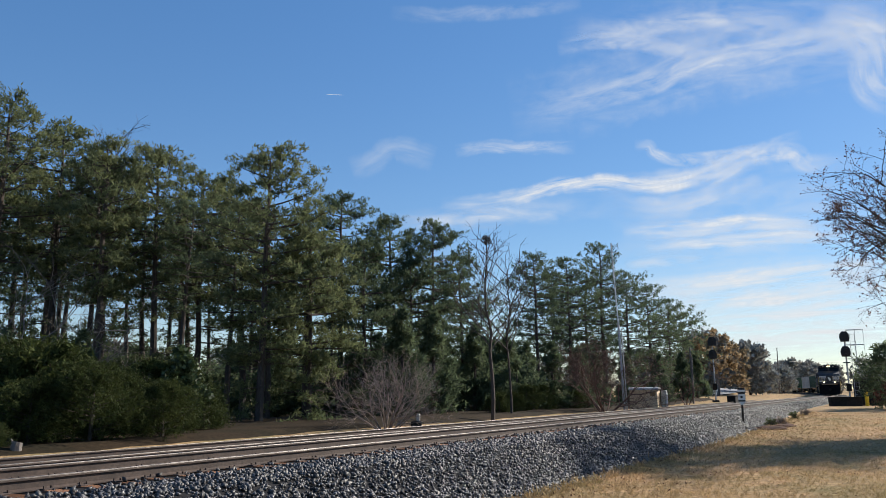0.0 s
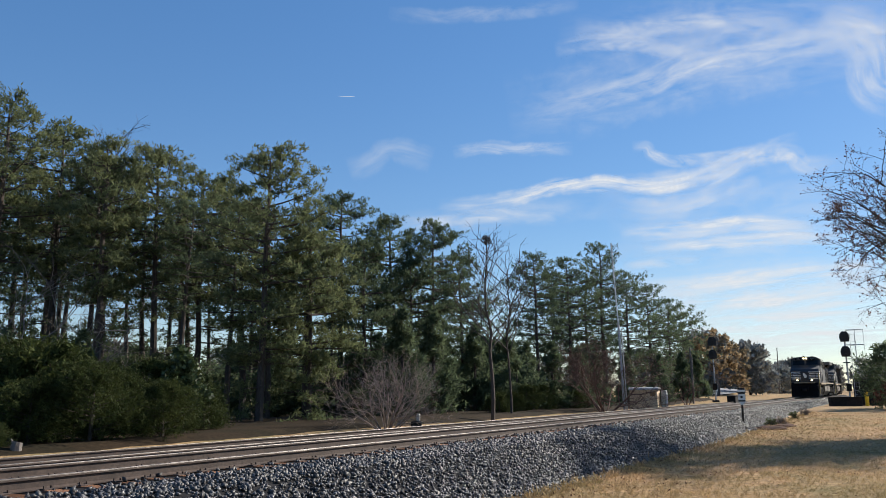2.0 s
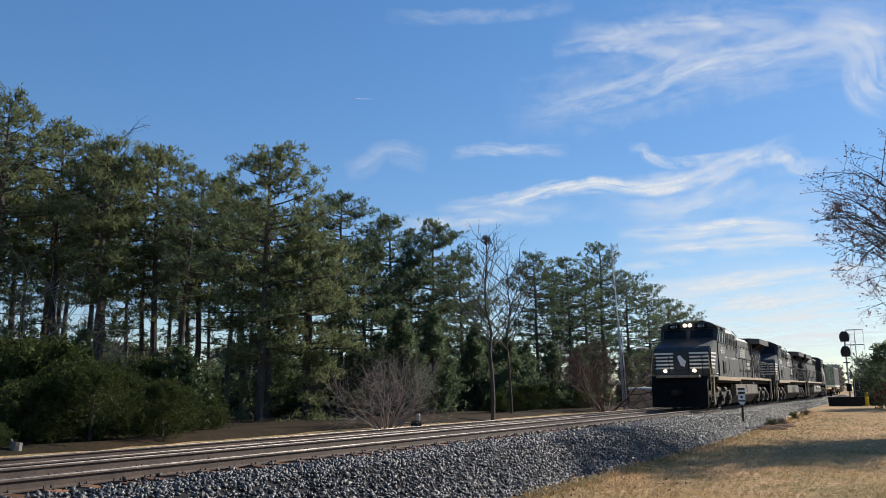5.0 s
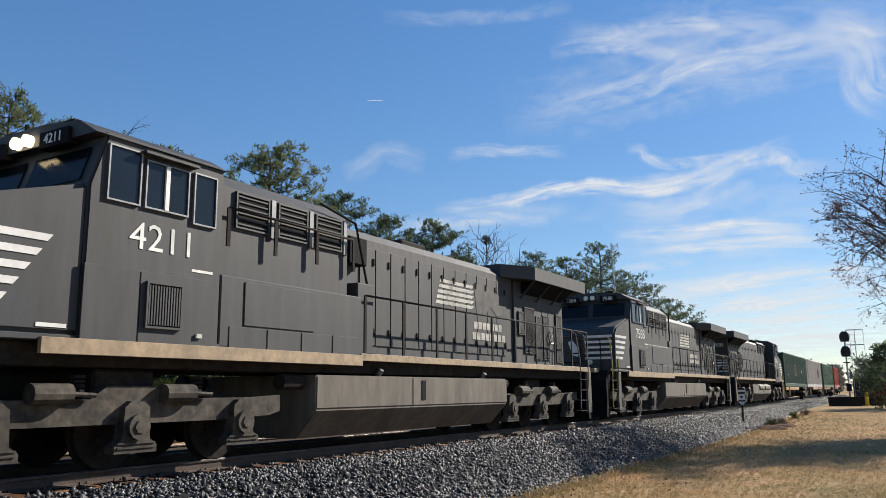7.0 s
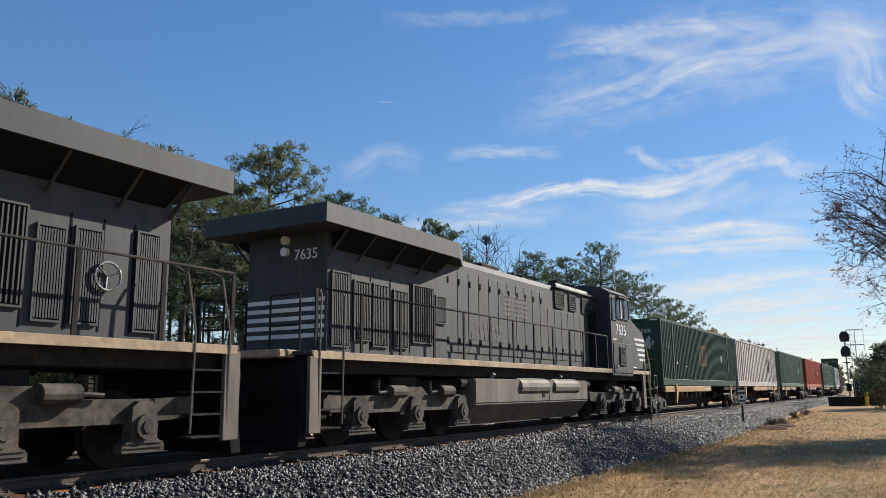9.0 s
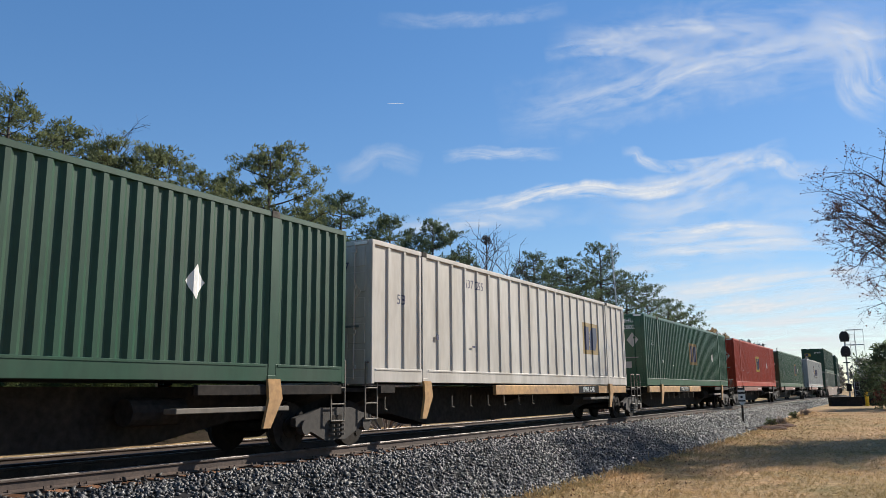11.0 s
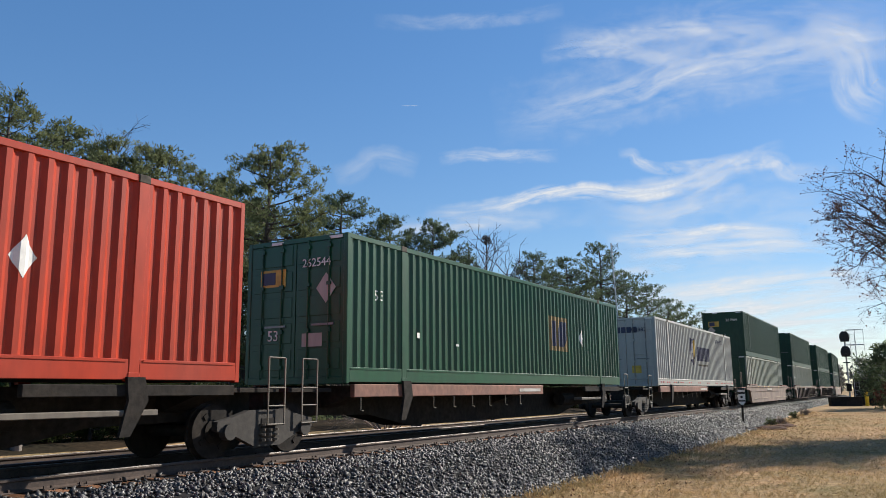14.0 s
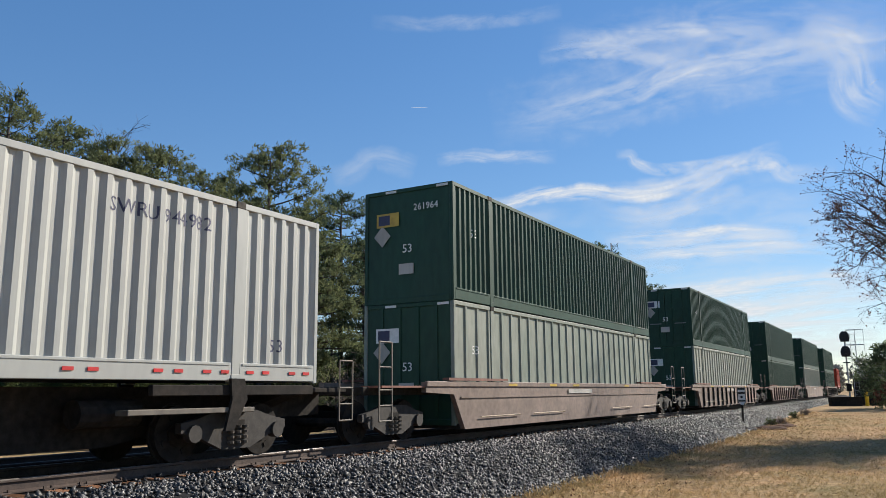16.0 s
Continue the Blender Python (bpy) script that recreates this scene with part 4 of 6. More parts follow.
def build_fallen_leaves():
    """Dry brown leaves scattered over the lawn, thicker along the foot of the ballast."""
    rng = np.random.default_rng(18)
    n = 2600
    s, o = rng.uniform(4, 60, n), -4.0 - np.where(rng.random(n) < 0.5, 2.2 * rng.random(n) ** 1.5, 16 * rng.random(n))
    h = np.interp(s, _s, PH)
    x, y = np.interp(s, _s, PX) - np.sin(h) * o, np.interp(s, _s, PY) + np.cos(h) * o
    ok = (y > 9) & (x > -2) & (x < 0.62 * y + 1)
    x, y = x[ok], y[ok]
    pts = np.stack([x, y, ground_np(x, y) + 0.035], 1)
    ob = leaves_mesh("fallen_leaves", pts, np.tile((0, 0, 0.1), (len(pts), 1)), rng.uniform(0.03, 0.065, len(pts)), rng, 1, 0.8, 0.35, M_OAKLEAF, None)
    tagged(ob, "dry brown fallen oak leaves on the lawn", "leaves", kind="stuff")


build_fallen_leaves()


def build_earth_heap(s, o, r, seed):
    """A low rough heap of bare dark earth."""
    rng = random.Random(seed)
    p = along(s, o)
    bm = B()
    bmesh.ops.create_icosphere(bm, subdivisions=4, radius=1.0)
    for v in bm.verts:
        a, k = v.co.copy(), 1 + 0.12 * math.sin(5 * v.co.x + seed) + 0.1 * math.sin(7 * v.co.y + 2 * seed) + rng.uniform(-0.05, 0.05)
        v.co = Vector((a.x * r * 1.6 * k, a.y * r * k, a.z * 0.20 * r * k))
    heap = thing("earth_heap", "low heap of bare dark brown earth by the ballast", "earth")
    part("earth", bm, M_EARTH, heap)
    heap.location, heap.rotation_euler = (p.x, p.y, ground_z(p.x, p.y)), (0, 0, heading(s))


build_earth_heap(41.5, -4.3, 0.75, 3)
build_earth_heap(44.0, -4.6, 0.6, 5)
for i, (s, o) in enumerate([(44.0, -4.0), (45.0, -4.3), (52.0, -4.1), (57, -4.2)]):
    p = along(s, o)
    plant(bushy("weed_clump", 0.30, 0.30, 300 + i, M_TWIG if i % 2 else M_CEDAR, 90, 8, 0.10, 0.9, 0.12), p.x, p.y, i * 40, "low brown weed clump at the ballast edge", "weeds", "weeds")

# ---- train ----
SPEED = 19.103
MOVERS = []      # (thing, start, first pivot, second pivot, turned)
WHEELS = []      # (wheelset, x, radius, turned)


def mover(ob, s0, a, b, turned=0.0):
    """ob starts with its x = 0 at s0 on track one and rides on pivots at a and b; turned: its length, if it runs backwards."""
    MOVERS.append((ob, s0, a, b, turned))
    return ob


def wheelset_mesh(r):
    bm = B()
    for side in (-1, 1):
        y0, y1 = side * 0.68, side * 0.80
        tube(bm, [(0, y0, 0), (0, y1, 0)], r, 24)
        tube(bm, [(0, side * 0.66, 0), (0, side * 0.70, 0)], r + 0.03, 24)
        tube(bm, [(0, y1, 0), (0, y1 + side * 0.03, 0)], r * 0.45, 12)
        for k in range(4):
            a = k * math.pi / 2
            c = Vector((math.cos(a) * r * 0.66, side * 0.805, math.sin(a) * r * 0.66))
            box(bm, c.x - 0.04, c.x + 0.04, c.y - 0.012, c.y + 0.012, c.z - 0.04, c.z + 0.04)
    tube(bm, [(0, -0.85, 0), (0, 0.85, 0)], 0.09, 10)
    me = bpy.data.meshes.new("wheelset")
    bm.to_mesh(me)
    bm.free()
    me.materials.append(M_UNDER)
    return me


W_LOCO, W_CAR = wheelset_mesh(0.52), wheelset_mesh(0.42)


def wheelset(parent, x, big, turned=False):
    ws = new("wheelset", W_LOCO if big else W_CAR)
    ws.parent = parent
    r = 0.52 if big else 0.42
    ws.location = (x, 0, r)
    WHEELS.append((ws, x, r, turned))


def loco_truck(parent, xs, turned):
    x0, x1 = xs[0] - 0.95, xs[2] + 0.95
    for sd in (-1, 1):
        bm = B()
        y0, y1 = sorted((sd * 1.10, sd * 1.28))
        prism(bm, [(x0, 0.72), (x0 + 0.25, 0.66), (xs[0] + 0.45, 0.62), (xs[1] - 0.5, 0.62), (xs[1] + 0.5, 0.62), (xs[2] - 0.45, 0.62), (x1 - 0.25, 0.66), (x1, 0.72), (x1, 0.98), (xs[2] + 0.3, 0.95), (xs[1] + 0.65, 0.95), (xs[1] + 0.4, 1.12), (xs[1] - 0.4, 1.12), (xs[1] - 0.65, 0.95), (xs[0] - 0.3, 0.95), (x0, 0.98)], "y", y0, y1)
        fr = part("truck_frame", bm, M_TRUCK, parent, "dusty cast steel truck side frame")
        for x in xs:
            bm = B()
            yy = sd * 1.34
            prism(bm, [(x - 0.34, 0.24), (x + 0.34, 0.24), (x + 0.34, 0.34), (x + 0.22, 0.42), (x + 0.2, 0.84), (x + 0.1, 0.92), (x - 0.1, 0.92), (x - 0.2, 0.84), (x - 0.22, 0.42), (x - 0.34, 0.34)], "y", *sorted((sd * 1.22, sd * 1.40)))
            tube(bm, [(x, sd * 1.38, 0.58), (x, sd * 1.47, 0.58)], 0.17, 14)
            tube(bm, [(x, sd * 1.46, 0.58), (x, sd * 1.49, 0.58)], 0.09, 6)
            for zc in (0.30, 0.36):
                box(bm, x - 0.3, x + 0.3, *sorted((sd * 1.40, sd * 1.42)), zc, zc + 0.02)
            part("journal_box", bm, M_TRUCK, fr, "pale dusty axle bearing box")
        for x in ((xs[0] + xs[1]) / 2, (xs[1] + xs[2]) / 2):
            bm = B()
            for k in range(5):
                tube(bm, [(x + 0.2, sd * 1.16, 0.98 + k * 0.06), (x + 0.2, sd * 1.16, 1.02 + k * 0.06)], 0.11, 10)
            part("spring", bm, M_UNDER, fr)
            bm = B()
            tube(bm, [(x - 0.55, sd * 1.36, 1.02), (x - 0.02, sd * 1.36, 1.02)], 0.13, 12)
            tube(bm, [(x - 0.02, sd * 1.36, 1.02), (x + 0.35, sd * 1.36, 1.0)], 0.035, 6)
            part("brake_cylinder", bm, M_TRUCK, fr)
    part("truck_bolster", box(B(), xs[1] - 0.5, xs[1] + 0.5, -1.1, 1.1, 0.7, 1.35, 0.04), M_UNDER, parent)
    for x in xs:
        part("traction_motor", tube(B(), [(x + 0.5, -0.5, 0.55), (x + 0.5, 0.5, 0.55)], 0.36, 10), M_UNDER, parent)
        wheelset(parent, x, True, turned)


def handrail(parent, y, x0, x1, z0, z1, posts, mtl=None):
    bm = B()
    tube(bm, [(x0, y, z1), (x1, y, z1)], 0.022, 6)
    hr = part("handrail", bm, mtl or M_UNDER, parent, smooth=True)
    for i in range(posts):
        x = x0 + (x1 - x0) * i / max(posts - 1, 1)
        part("stanchion", box(B(), x - 0.035, x + 0.035, y - 0.014, y + 0.014, z0, z1), M_UNDER, hr)


def grille(parent, x0, x1, z0, z1, y, sd, n=8, upright=True, frame_mtl=None):
    g = part("grille", box(B(), x0, x1, *sorted((y, y + sd * 0.02)), z0, z1), M_GRILL, parent, "dark louvred opening")
    bm = B()
    for i in range(n):
        if upright:
            x = x0 + (i + 0.5) * (x1 - x0) / n
            box(bm, x - 0.012, x + 0.012, *sorted((y + sd * 0.02, y + sd * 0.04)), z0 + 0.02, z1 - 0.02)
        else:
            z = z0 + (i + 0.5) * (z1 - z0) / n
            box(bm, x0 + 0.02, x1 - 0.02, *sorted((y + sd * 0.02, y + sd * 0.04)), z - 0.012, z + 0.012)
    part("slat", bm, M_BLACK, g)
    bm = B()
    for a, b, c, d in ((x0 - 0.03, x1 + 0.03, z0 - 0.03, z0), (x0 - 0.03, x1 + 0.03, z1, z1 + 0.03), (x0 - 0.03, x0, z0, z1), (x1, x1 + 0.03, z0, z1)):
        box(bm, a, b, *sorted((y, y + sd * 0.045)), c, d)
    part("frame", bm, frame_mtl or M_BLACK, g)


def window(parent, x0, x1, z0, z1, y, sd):
    w = part("window", box(B(), x0, x1, *sorted((y, y + sd * 0.015)), z0, z1), M_GLASS, parent, "dark glass cab window")
    bm = B()
    t = 0.024
    for a, b, c, d in ((x0 - t, x1 + t, z0 - t, z0), (x0 - t, x1 + t, z1, z1 + t), (x0 - t, x0, z0, z1), (x1, x1 + t, z0, z1)):
        box(bm, a, b, *sorted((y, y + sd * 0.04)), c, d)
    part("window_frame", bm, M_ALU, w, "bare aluminium window frame")


def side_text(text, size, mtl, parent, x, y, z, sd, label, xs=1.0):
    m = pose(x, y, z, 90, 0, 0) if sd < 0 else pose(x, y, z, 90, 0, 180)
    lettering(text, size, mtl, parent, m, label, xs=xs)


def locomotive(number, label, turned, s0, lit):
    lo = thing("locomotive", label, "locomotive", "locomotives at the head of the train")
    LEN = 22.2
    rx, sh = (16.2, 0.6) if turned else (17.2, 2.3)
    # deck
    part("underframe", box(B(), 1.2, 21.5, -1.30, 1.30, 1.36, 1.66, 0.02), M_UNDER, lo)
    part("walkway", box(B(), 1.05, 21.75, -1.52, 1.52, 1.66, 1.74, 0.01), M_BLACK, lo)
    for sd in (-1, 1):
        narrow = turned and sd > 0
        if not narrow:
            part("side_sill", box(B(), 2.95, 9.38, *sorted((sd * 1.572, sd * 1.50)), 1.50, 1.70, 0.004), M_SILL, lo, "tan dusty side sill stripe")
        part("side_sill", box(B(), 1.3 if narrow else 9.4, 21.7, *sorted((sd * 1.525, sd * 1.50)), 1.60, 1.735, 0.004), M_SILL, lo, "pale dusty walkway edge")
    # nose
    nose = part("nose", prism(B(), [(1.62, 1.74), (1.68, 2.98), (1.92, 3.24), (3.5, 3.72), (3.5, 1.74)], "y", -1.50, 1.50), M_BLACK, lo)
    bmesh_bevel(nose, 0.06)
    for k in range(5):
        z = 2.10 + k * 0.19
        part("nose_stripe", box(B(), 1.605, 1.655 + 0.012 * k, -1.4, 1.4, z, z + 0.085), M_WHITE, nose, "white painted nose stripe")
    part("nose_panel", box(B(), 1.57, 1.67, -0.42, 0.42, 2.0, 2.95, 0.03), M_BLACK, nose, "black emblem panel")
    part("emblem", prism(B(), [(-0.16, 2.2), (0.02, 2.25), (0.12, 2.5), (0.2, 2.72), (0.05, 2.82), (-0.12, 2.6), (-0.25, 2.5)], "x", 1.555, 1.57), M_WHITE, nose, "pale emblem shape")
    for sd in (-1, 1):
        for k in range(5):
            z = 2.10 + k * 0.19
            part("nose_stripe", prism(B(), [(1.75, z), (2.45 + k * 0.13, z), (2.52 + k * 0.13, z + 0.09), (1.75, z + 0.09)], "y", *sorted((sd * 1.502, sd * 1.510))), M_WHITE, nose, "white painted side stripe")
    # cab
    cabb = part("cab", prism(B(), [(3.45, 1.50), (3.45, 3.70), (3.66, 4.36), (3.66, 4.46), (5.78, 4.46), (5.78, 1.50)], "y", -1.54, 1.54), M_BLACK, lo)
    bmesh_bevel(cabb, 0.035)
    part("cab_roof", prism(B(), [(-1.58, 4.40), (1.58, 4.40), (1.2, 4.62), (0.5, 4.70), (-0.5, 4.70), (-1.2, 4.62)], "x", 3.48, 5.80), M_BLACK, cabb, "dusty rounded cab roof")
    # windshield panes lie on the sloping front
    for y0, y1 in ((-1.32, -0.1), (0.1, 1.32)):
        bm = B()
        vs = [bm.verts.new(p) for p in ((3.45, y0, 3.78), (3.45, y1, 3.78), (3.60, y1, 4.26), (3.60, y0, 4.26))]
        bm.faces.new(vs)
        bmesh.ops.solidify(bm, geom=bm.faces, thickness=0.03)
        bmesh.ops.recalc_face_normals(bm, faces=bm.faces)
        part("windshield", bm, M_GLASS, cabb, "dark blue-black windshield pane")
    nb = part("number_board", box(B(), 3.42, 3.60, -1.05, -0.42, 4.32, 4.56, 0.01), M_GRILL, cabb)
    part("number_board", box(B(), 3.42, 3.60, 0.42, 1.05, 4.32, 4.56, 0.01), M_GRILL, cabb)
    for yy in (-0.73, 0.73):
        lettering(number, 0.2, M_NUM, nb, pose(3.415, yy, 4.44, 90, 0, -90), "road number")
    bm = B()
    for yy in (-0.13, 0.13):
        tube(bm, [(3.55, yy, 4.50), (3.38, yy, 4.50)], 0.085, 14)
    part("headlight", bm, M_LAMP if lit else M_LENS, cabb, "glowing headlight pair" if lit else "unlit headlight pair")
    for sd in (-1, 1):
        window(cabb, 3.72, 4.20, 3.56, 4.28, sd * 1.54, sd)
        window(cabb, 4.32, 5.04, 3.56, 4.20, sd * 1.54, sd)
        window(cabb, 5.18, 5.58, 3.48, 4.22, sd * 1.54, sd)
        part("window_bar", box(B(), 4.63, 4.70, *sorted((sd * 1.555, sd * 1.585)), 3.56, 4.20), M_WHITE, cabb)
        part("rain_hood", box(B(), 4.2, 5.15, *sorted((sd * 1.54, sd * 1.68)), 4.28, 4.32), M_BLACK, cabb)
        dr = part("panel_door", box(B(), 3.45, 5.62, *sorted((sd * 1.54, sd * 1.565)), 1.62, 2.66, 0.006), M_BLACK, cabb)
        grille(dr, 4.42, 4.98, 1.92, 2.50, sd * 1.567, sd, 12)
        part("panel_seam", box(B(), 4.30, 4.315, *sorted((sd * 1.566, sd * 1.57)), 1.64, 2.64), M_GRILL, dr)
        side_text(number, 0.53, M_NUM, cabb, 4.68, sd * 1.545, 3.12, sd, "cream road number", 1.1)
        part("step_light", box(B(), 5.3, 5.4, *sorted((sd * 1.55, sd * 1.6)), 1.8, 1.86), M_LENS, cabb)
        part("label_plate", box(B(), 2.9, 3.30, *sorted((sd * 1.502, sd * 1.509)), 1.82, 1.87), M_NUM, nose)
        part("marker_bar", box(B(), 5.2, 5.6, *sorted((sd * 1.541, sd * 1.546)), 2.76, 2.80), M_NUM, cabb, "small unreadable lettering")
    # equipment body behind the cab
    body = part("equipment_body", box(B(), 5.80, 9.40, -1.52, 0.97 if turned else 1.52, 1.76 if turned else 1.50, 2.80, 0.02), M_BLACK, lo)
    part("upper_body", prism(B(), [(-1.42, 2.80), (1.42, 2.80), (1.42, 4.22), (1.15, 4.46), (-1.15, 4.46), (-1.42, 4.22)] if not turned else [(-1.42, 2.80), (0.97, 2.80), (0.97, 4.2), (0.85, 4.42), (-1.15, 4.42), (-1.42, 4.22)], "x", 5.79, 9.05), M_BLACK, lo)
    for sd in (-1, 1):
        if turned and sd > 0:
            for i in range(6):
                x = 6.75 + i * 0.55
                d = part("hood_door", box(B(), x, x + 0.52, 0.97, 0.985, 1.95, 3.5, 0.006), M_BLACK, body)
                part("latch", box(B(), x + 0.44, x + 0.48, 0.985, 1.005, 2.2, 2.32), M_UNDER, d)
            for x0, x1 in ((6.5, 7.05), (7.7, 8.2), (8.7, 9.4)):
                grille(lo, x0, x1, 3.62, 4.08, 0.97, 1, 6, False)
            # proud black panel paints in the shade of the recess by the cab
            part("recess_shade_panel", box(B(), 5.79, 6.45, 0.972, 1.03, 1.76, 3.75, 0.01), M_GRILL, body, "black panel painted for the shaded recess beside the cab door")
            part("roof_lip", box(B(), 5.85, 9.5, 0.9, 1.06, 4.2, 4.26, 0.01), M_BLACK, body)
            handrail(lo, 1.49, 6.1, 9.55, 1.74, 2.85, 4)
            continue
        for i in range(4):
            x = 6.0 + i * 0.84
            part("panel", box(B(), x, x + 0.80, *sorted((sd * 1.52, sd * 1.532)), 1.66, 2.02, 0.003), M_BLACK, body)
        part("hinged_panel", box(B(), 6.3, 8.0, *sorted((sd * 1.52, sd * 1.538)), 2.05, 2.74, 0.006), M_BLACK, body)
        for i in range(3):
            grille(lo, 6.15 + i * 0.98, 6.85 + i * 0.98, 3.62, 4.16, sd * 1.42, sd, 6, False)
            part("bright_post", box(B(), 6.92 + i * 0.98, 7.02 + i * 0.98, *sorted((sd * 1.42, sd * 1.47)), 3.55, 4.2), M_ALU, lo)
        handrail(lo, sd * 1.53, 5.9, 9.1, 3.25, 3.86, 4)
        bm = B()
        tube(bm, [(8.2, sd * 1.46, 4.40), (9.2, sd * 1.5, 4.2), (9.9, sd * 1.3, 3.0), (9.95, sd * 1.3, 2.7)], 0.025, 6)
        part("grab_rail", bm, M_UNDER, lo)
        part("sand_locker", box(B(), 9.42, 9.95, *sorted((sd * 0.96, sd * 1.40)), 1.74, 3.1, 0.02), M_BLACK, lo)
        part("filter_box", box(B(), 9.42, 10.0, *sorted((sd * 0.96, sd * 1.20)), 3.5, 4.05, 0.02), M_GRILL, lo)
    # engine hood with doors
    hood = part("engine_hood", prism(B(), [(-0.96, 1.74), (0.96, 1.74), (0.96, 4.12), (0.80, 4.30), (-0.80, 4.30), (-0.96, 4.12)], "x", 9.06, rx), M_BLACK, lo)
    for sd in (-1, 1):
        for i in range(11 if turned else 12):
            x = 10.05 + i * 0.56
            d = part("hood_door", box(B(), x, x + 0.53, *sorted((sd * 0.96, sd * 0.985)), 1.95, 3.95, 0.006), M_BLACK, hood)
            part("latch", box(B(), x + 0.44, x + 0.49, *sorted((sd * 0.985, sd * 1.01)), 2.15, 2.30), M_UNDER, d)
            part("latch", box(B(), x + 0.44, x + 0.49, *sorted((sd * 0.985, sd * 1.01)), 3.6, 3.75), M_UNDER, d)
        for k in range(5):
            z = 3.06 + k * 0.13
            part("hood_stripe", prism(B(), [(10.7 + sh + k * 0.05, z), (12.5 + sh, z), (12.6 + sh, z + 0.08), (10.74 + sh + k * 0.05, z + 0.08)], "y", *sorted((sd * 0.987, sd * 0.992))), M_PALE if not turned else M_FADED, hood, "faded white hood stripe")
        if not turned:
            part("emblem", prism(B(), [(a + sh, b) for a, b in ((12.75, 2.95), (13.2, 2.95), (13.5, 3.2), (13.9, 2.98), (14.5, 3.1), (14.4, 3.5), (13.8, 3.6), (13.3, 3.72), (12.6, 3.72))], "y", *sorted((sd * 0.987, sd * 0.992))), M_FADED, hood, "faded pale emblem shape")
        for k, (a, b, count) in enumerate(((12.6, 14.2, 7), (12.5, 14.4, 8))):
            w = (b - a) / count
            for q in range(count):
                part("name_bar", box(B(), a + sh + q * w, a + sh + (q + 0.78) * w, *sorted((sd * 0.987, sd * 0.992)), 2.58 - k * 0.27, 2.76 - k * 0.27), M_PALE if not turned else M_FADED, hood, "pale block of lettering")
    part("exhaust_stack", box(B(), 12.3, 13.4, -0.5, 0.5, 4.28, 4.52, 0.04), M_UNDER, hood)
    for x, zt in ((6.3, 4.66), (6.7, 4.66), (7.8, 4.66), (10.6, 4.5), (11.2, 4.5), (14.6, 4.5)):
        part("roof_vent", tube(B(), [(x, 0.3, 4.28), (x, 0.3, zt)], 0.16, 10), M_UNDER, hood)
    for x in (3.6, 4.0, 4.5, 5.1):
        part("roof_box", box(B(), x, x + 0.3, -0.9, -0.6, 4.62, 4.74), M_UNDER, cabb)
        part("roof_antenna", tube(B(), [(x, 0.2, 4.66), (x, 0.2, 4.84)], 0.03, 6), M_UNDER, cabb)
    # radiator section and its wide wings
    rad = part("radiator_body", box(B(), rx, 20.75, -1.02, 1.02, 1.74, 4.2, 0.02), M_BLACK, lo)
    wing = part("radiator_wing", prism(B(), [(rx - 0.8, -1.02), (rx + 0.3, -1.56), (21.45, -1.56), (21.45, 1.56), (rx + 0.3, 1.56), (rx - 0.8, 1.02)], "z", 4.08, 4.44), M_BLACK, lo, "wide flat radiator wing roof")
    part("wing_underside", prism(B(), [(-1.50, 4.08), (1.50, 4.08), (1.03, 3.75), (-1.03, 3.75)], "x", rx + 0.5, 20.6), M_GRILL, wing, "dark sloping radiator screen")
    for x in (17.6, 18.7, 19.8, 20.7):
        for sd in (-1, 1):
            part("wing_strut", tube(B(), [(x, sd * 1.49, 4.08), (x, sd * 1.03, 3.6)], 0.03, 5), M_BLACK, wing)
    for i in range(3):
        part("radiator_fan", tube(B(), [(17.6 + i * 1.4, 0, 4.43), (17.6 + i * 1.4, 0, 4.5)], 0.55, 18), M_UNDER, wing)
    for sd in (-1, 1):
        for i, (x0, x1, z0, z1) in enumerate(((16.35, 16.75, 2.6, 3.2), (16.9, 17.75, 2.1, 3.35), (18.0, 18.5, 1.95, 3.15), (18.75, 19.25, 1.95, 3.2), (19.4, 19.9, 2.05, 3.2), (20.1, 20.6, 1.9, 3.3))):
            if not turned:
                x0, x1 = 17.45 + (x0 - 16.35) * 0.72, 17.45 + (x1 - 16.35) * 0.72
            if turned or i != 4:
                grille(rad, x0, x1, z0, z1, sd * 1.02, sd, 9)
        for x in (17.85, 18.62, 19.33, 20.0) if turned else (18.5, 19.1, 19.6, 20.1):
            part("door_seam", box(B(), x - 0.012, x + 0.012, *sorted((sd * 1.02, sd * 1.03)), 1.85, 3.4), M_GRILL, rad)
        if not turned:
            bm = B()
            ring = [(19.65 + 0.2 * math.cos(a), sd * 1.10, 2.6 + 0.2 * math.sin(a)) for a in np.linspace(0, 2 * math.pi, 17)]
            tube(bm, ring, 0.02, 5)
            for a in (0.4, 2.5, 4.6):
                tube(bm, [(19.65, sd * 1.08, 2.6), (19.65 + 0.2 * math.cos(a), sd * 1.10, 2.6 + 0.2 * math.sin(a))], 0.015, 4)
            part("brake_wheel", bm, M_ALU, rad, "pale hand brake wheel")
    for k in range(5):
        z = 2.05 + k * 0.17
        part("end_stripe", box(B(), 20.752, 20.765, -0.98, 0.98, z, z + 0.08), M_WHITE, rad, "white painted end stripe")
    lettering(number, 0.3, M_NUM, rad, pose(20.757, 0.5 if turned else -0.5, 3.66, 90, 0, 90), "cream road number")
    bm = B()
    for zz in (3.75, 3.98):
        tube(bm, [(20.75, 0.0, zz), (20.84, 0.0, zz)], 0.09, 12)
    part("rear_headlight", bm, M_LENS, rad, "unlit rear headlight pair")
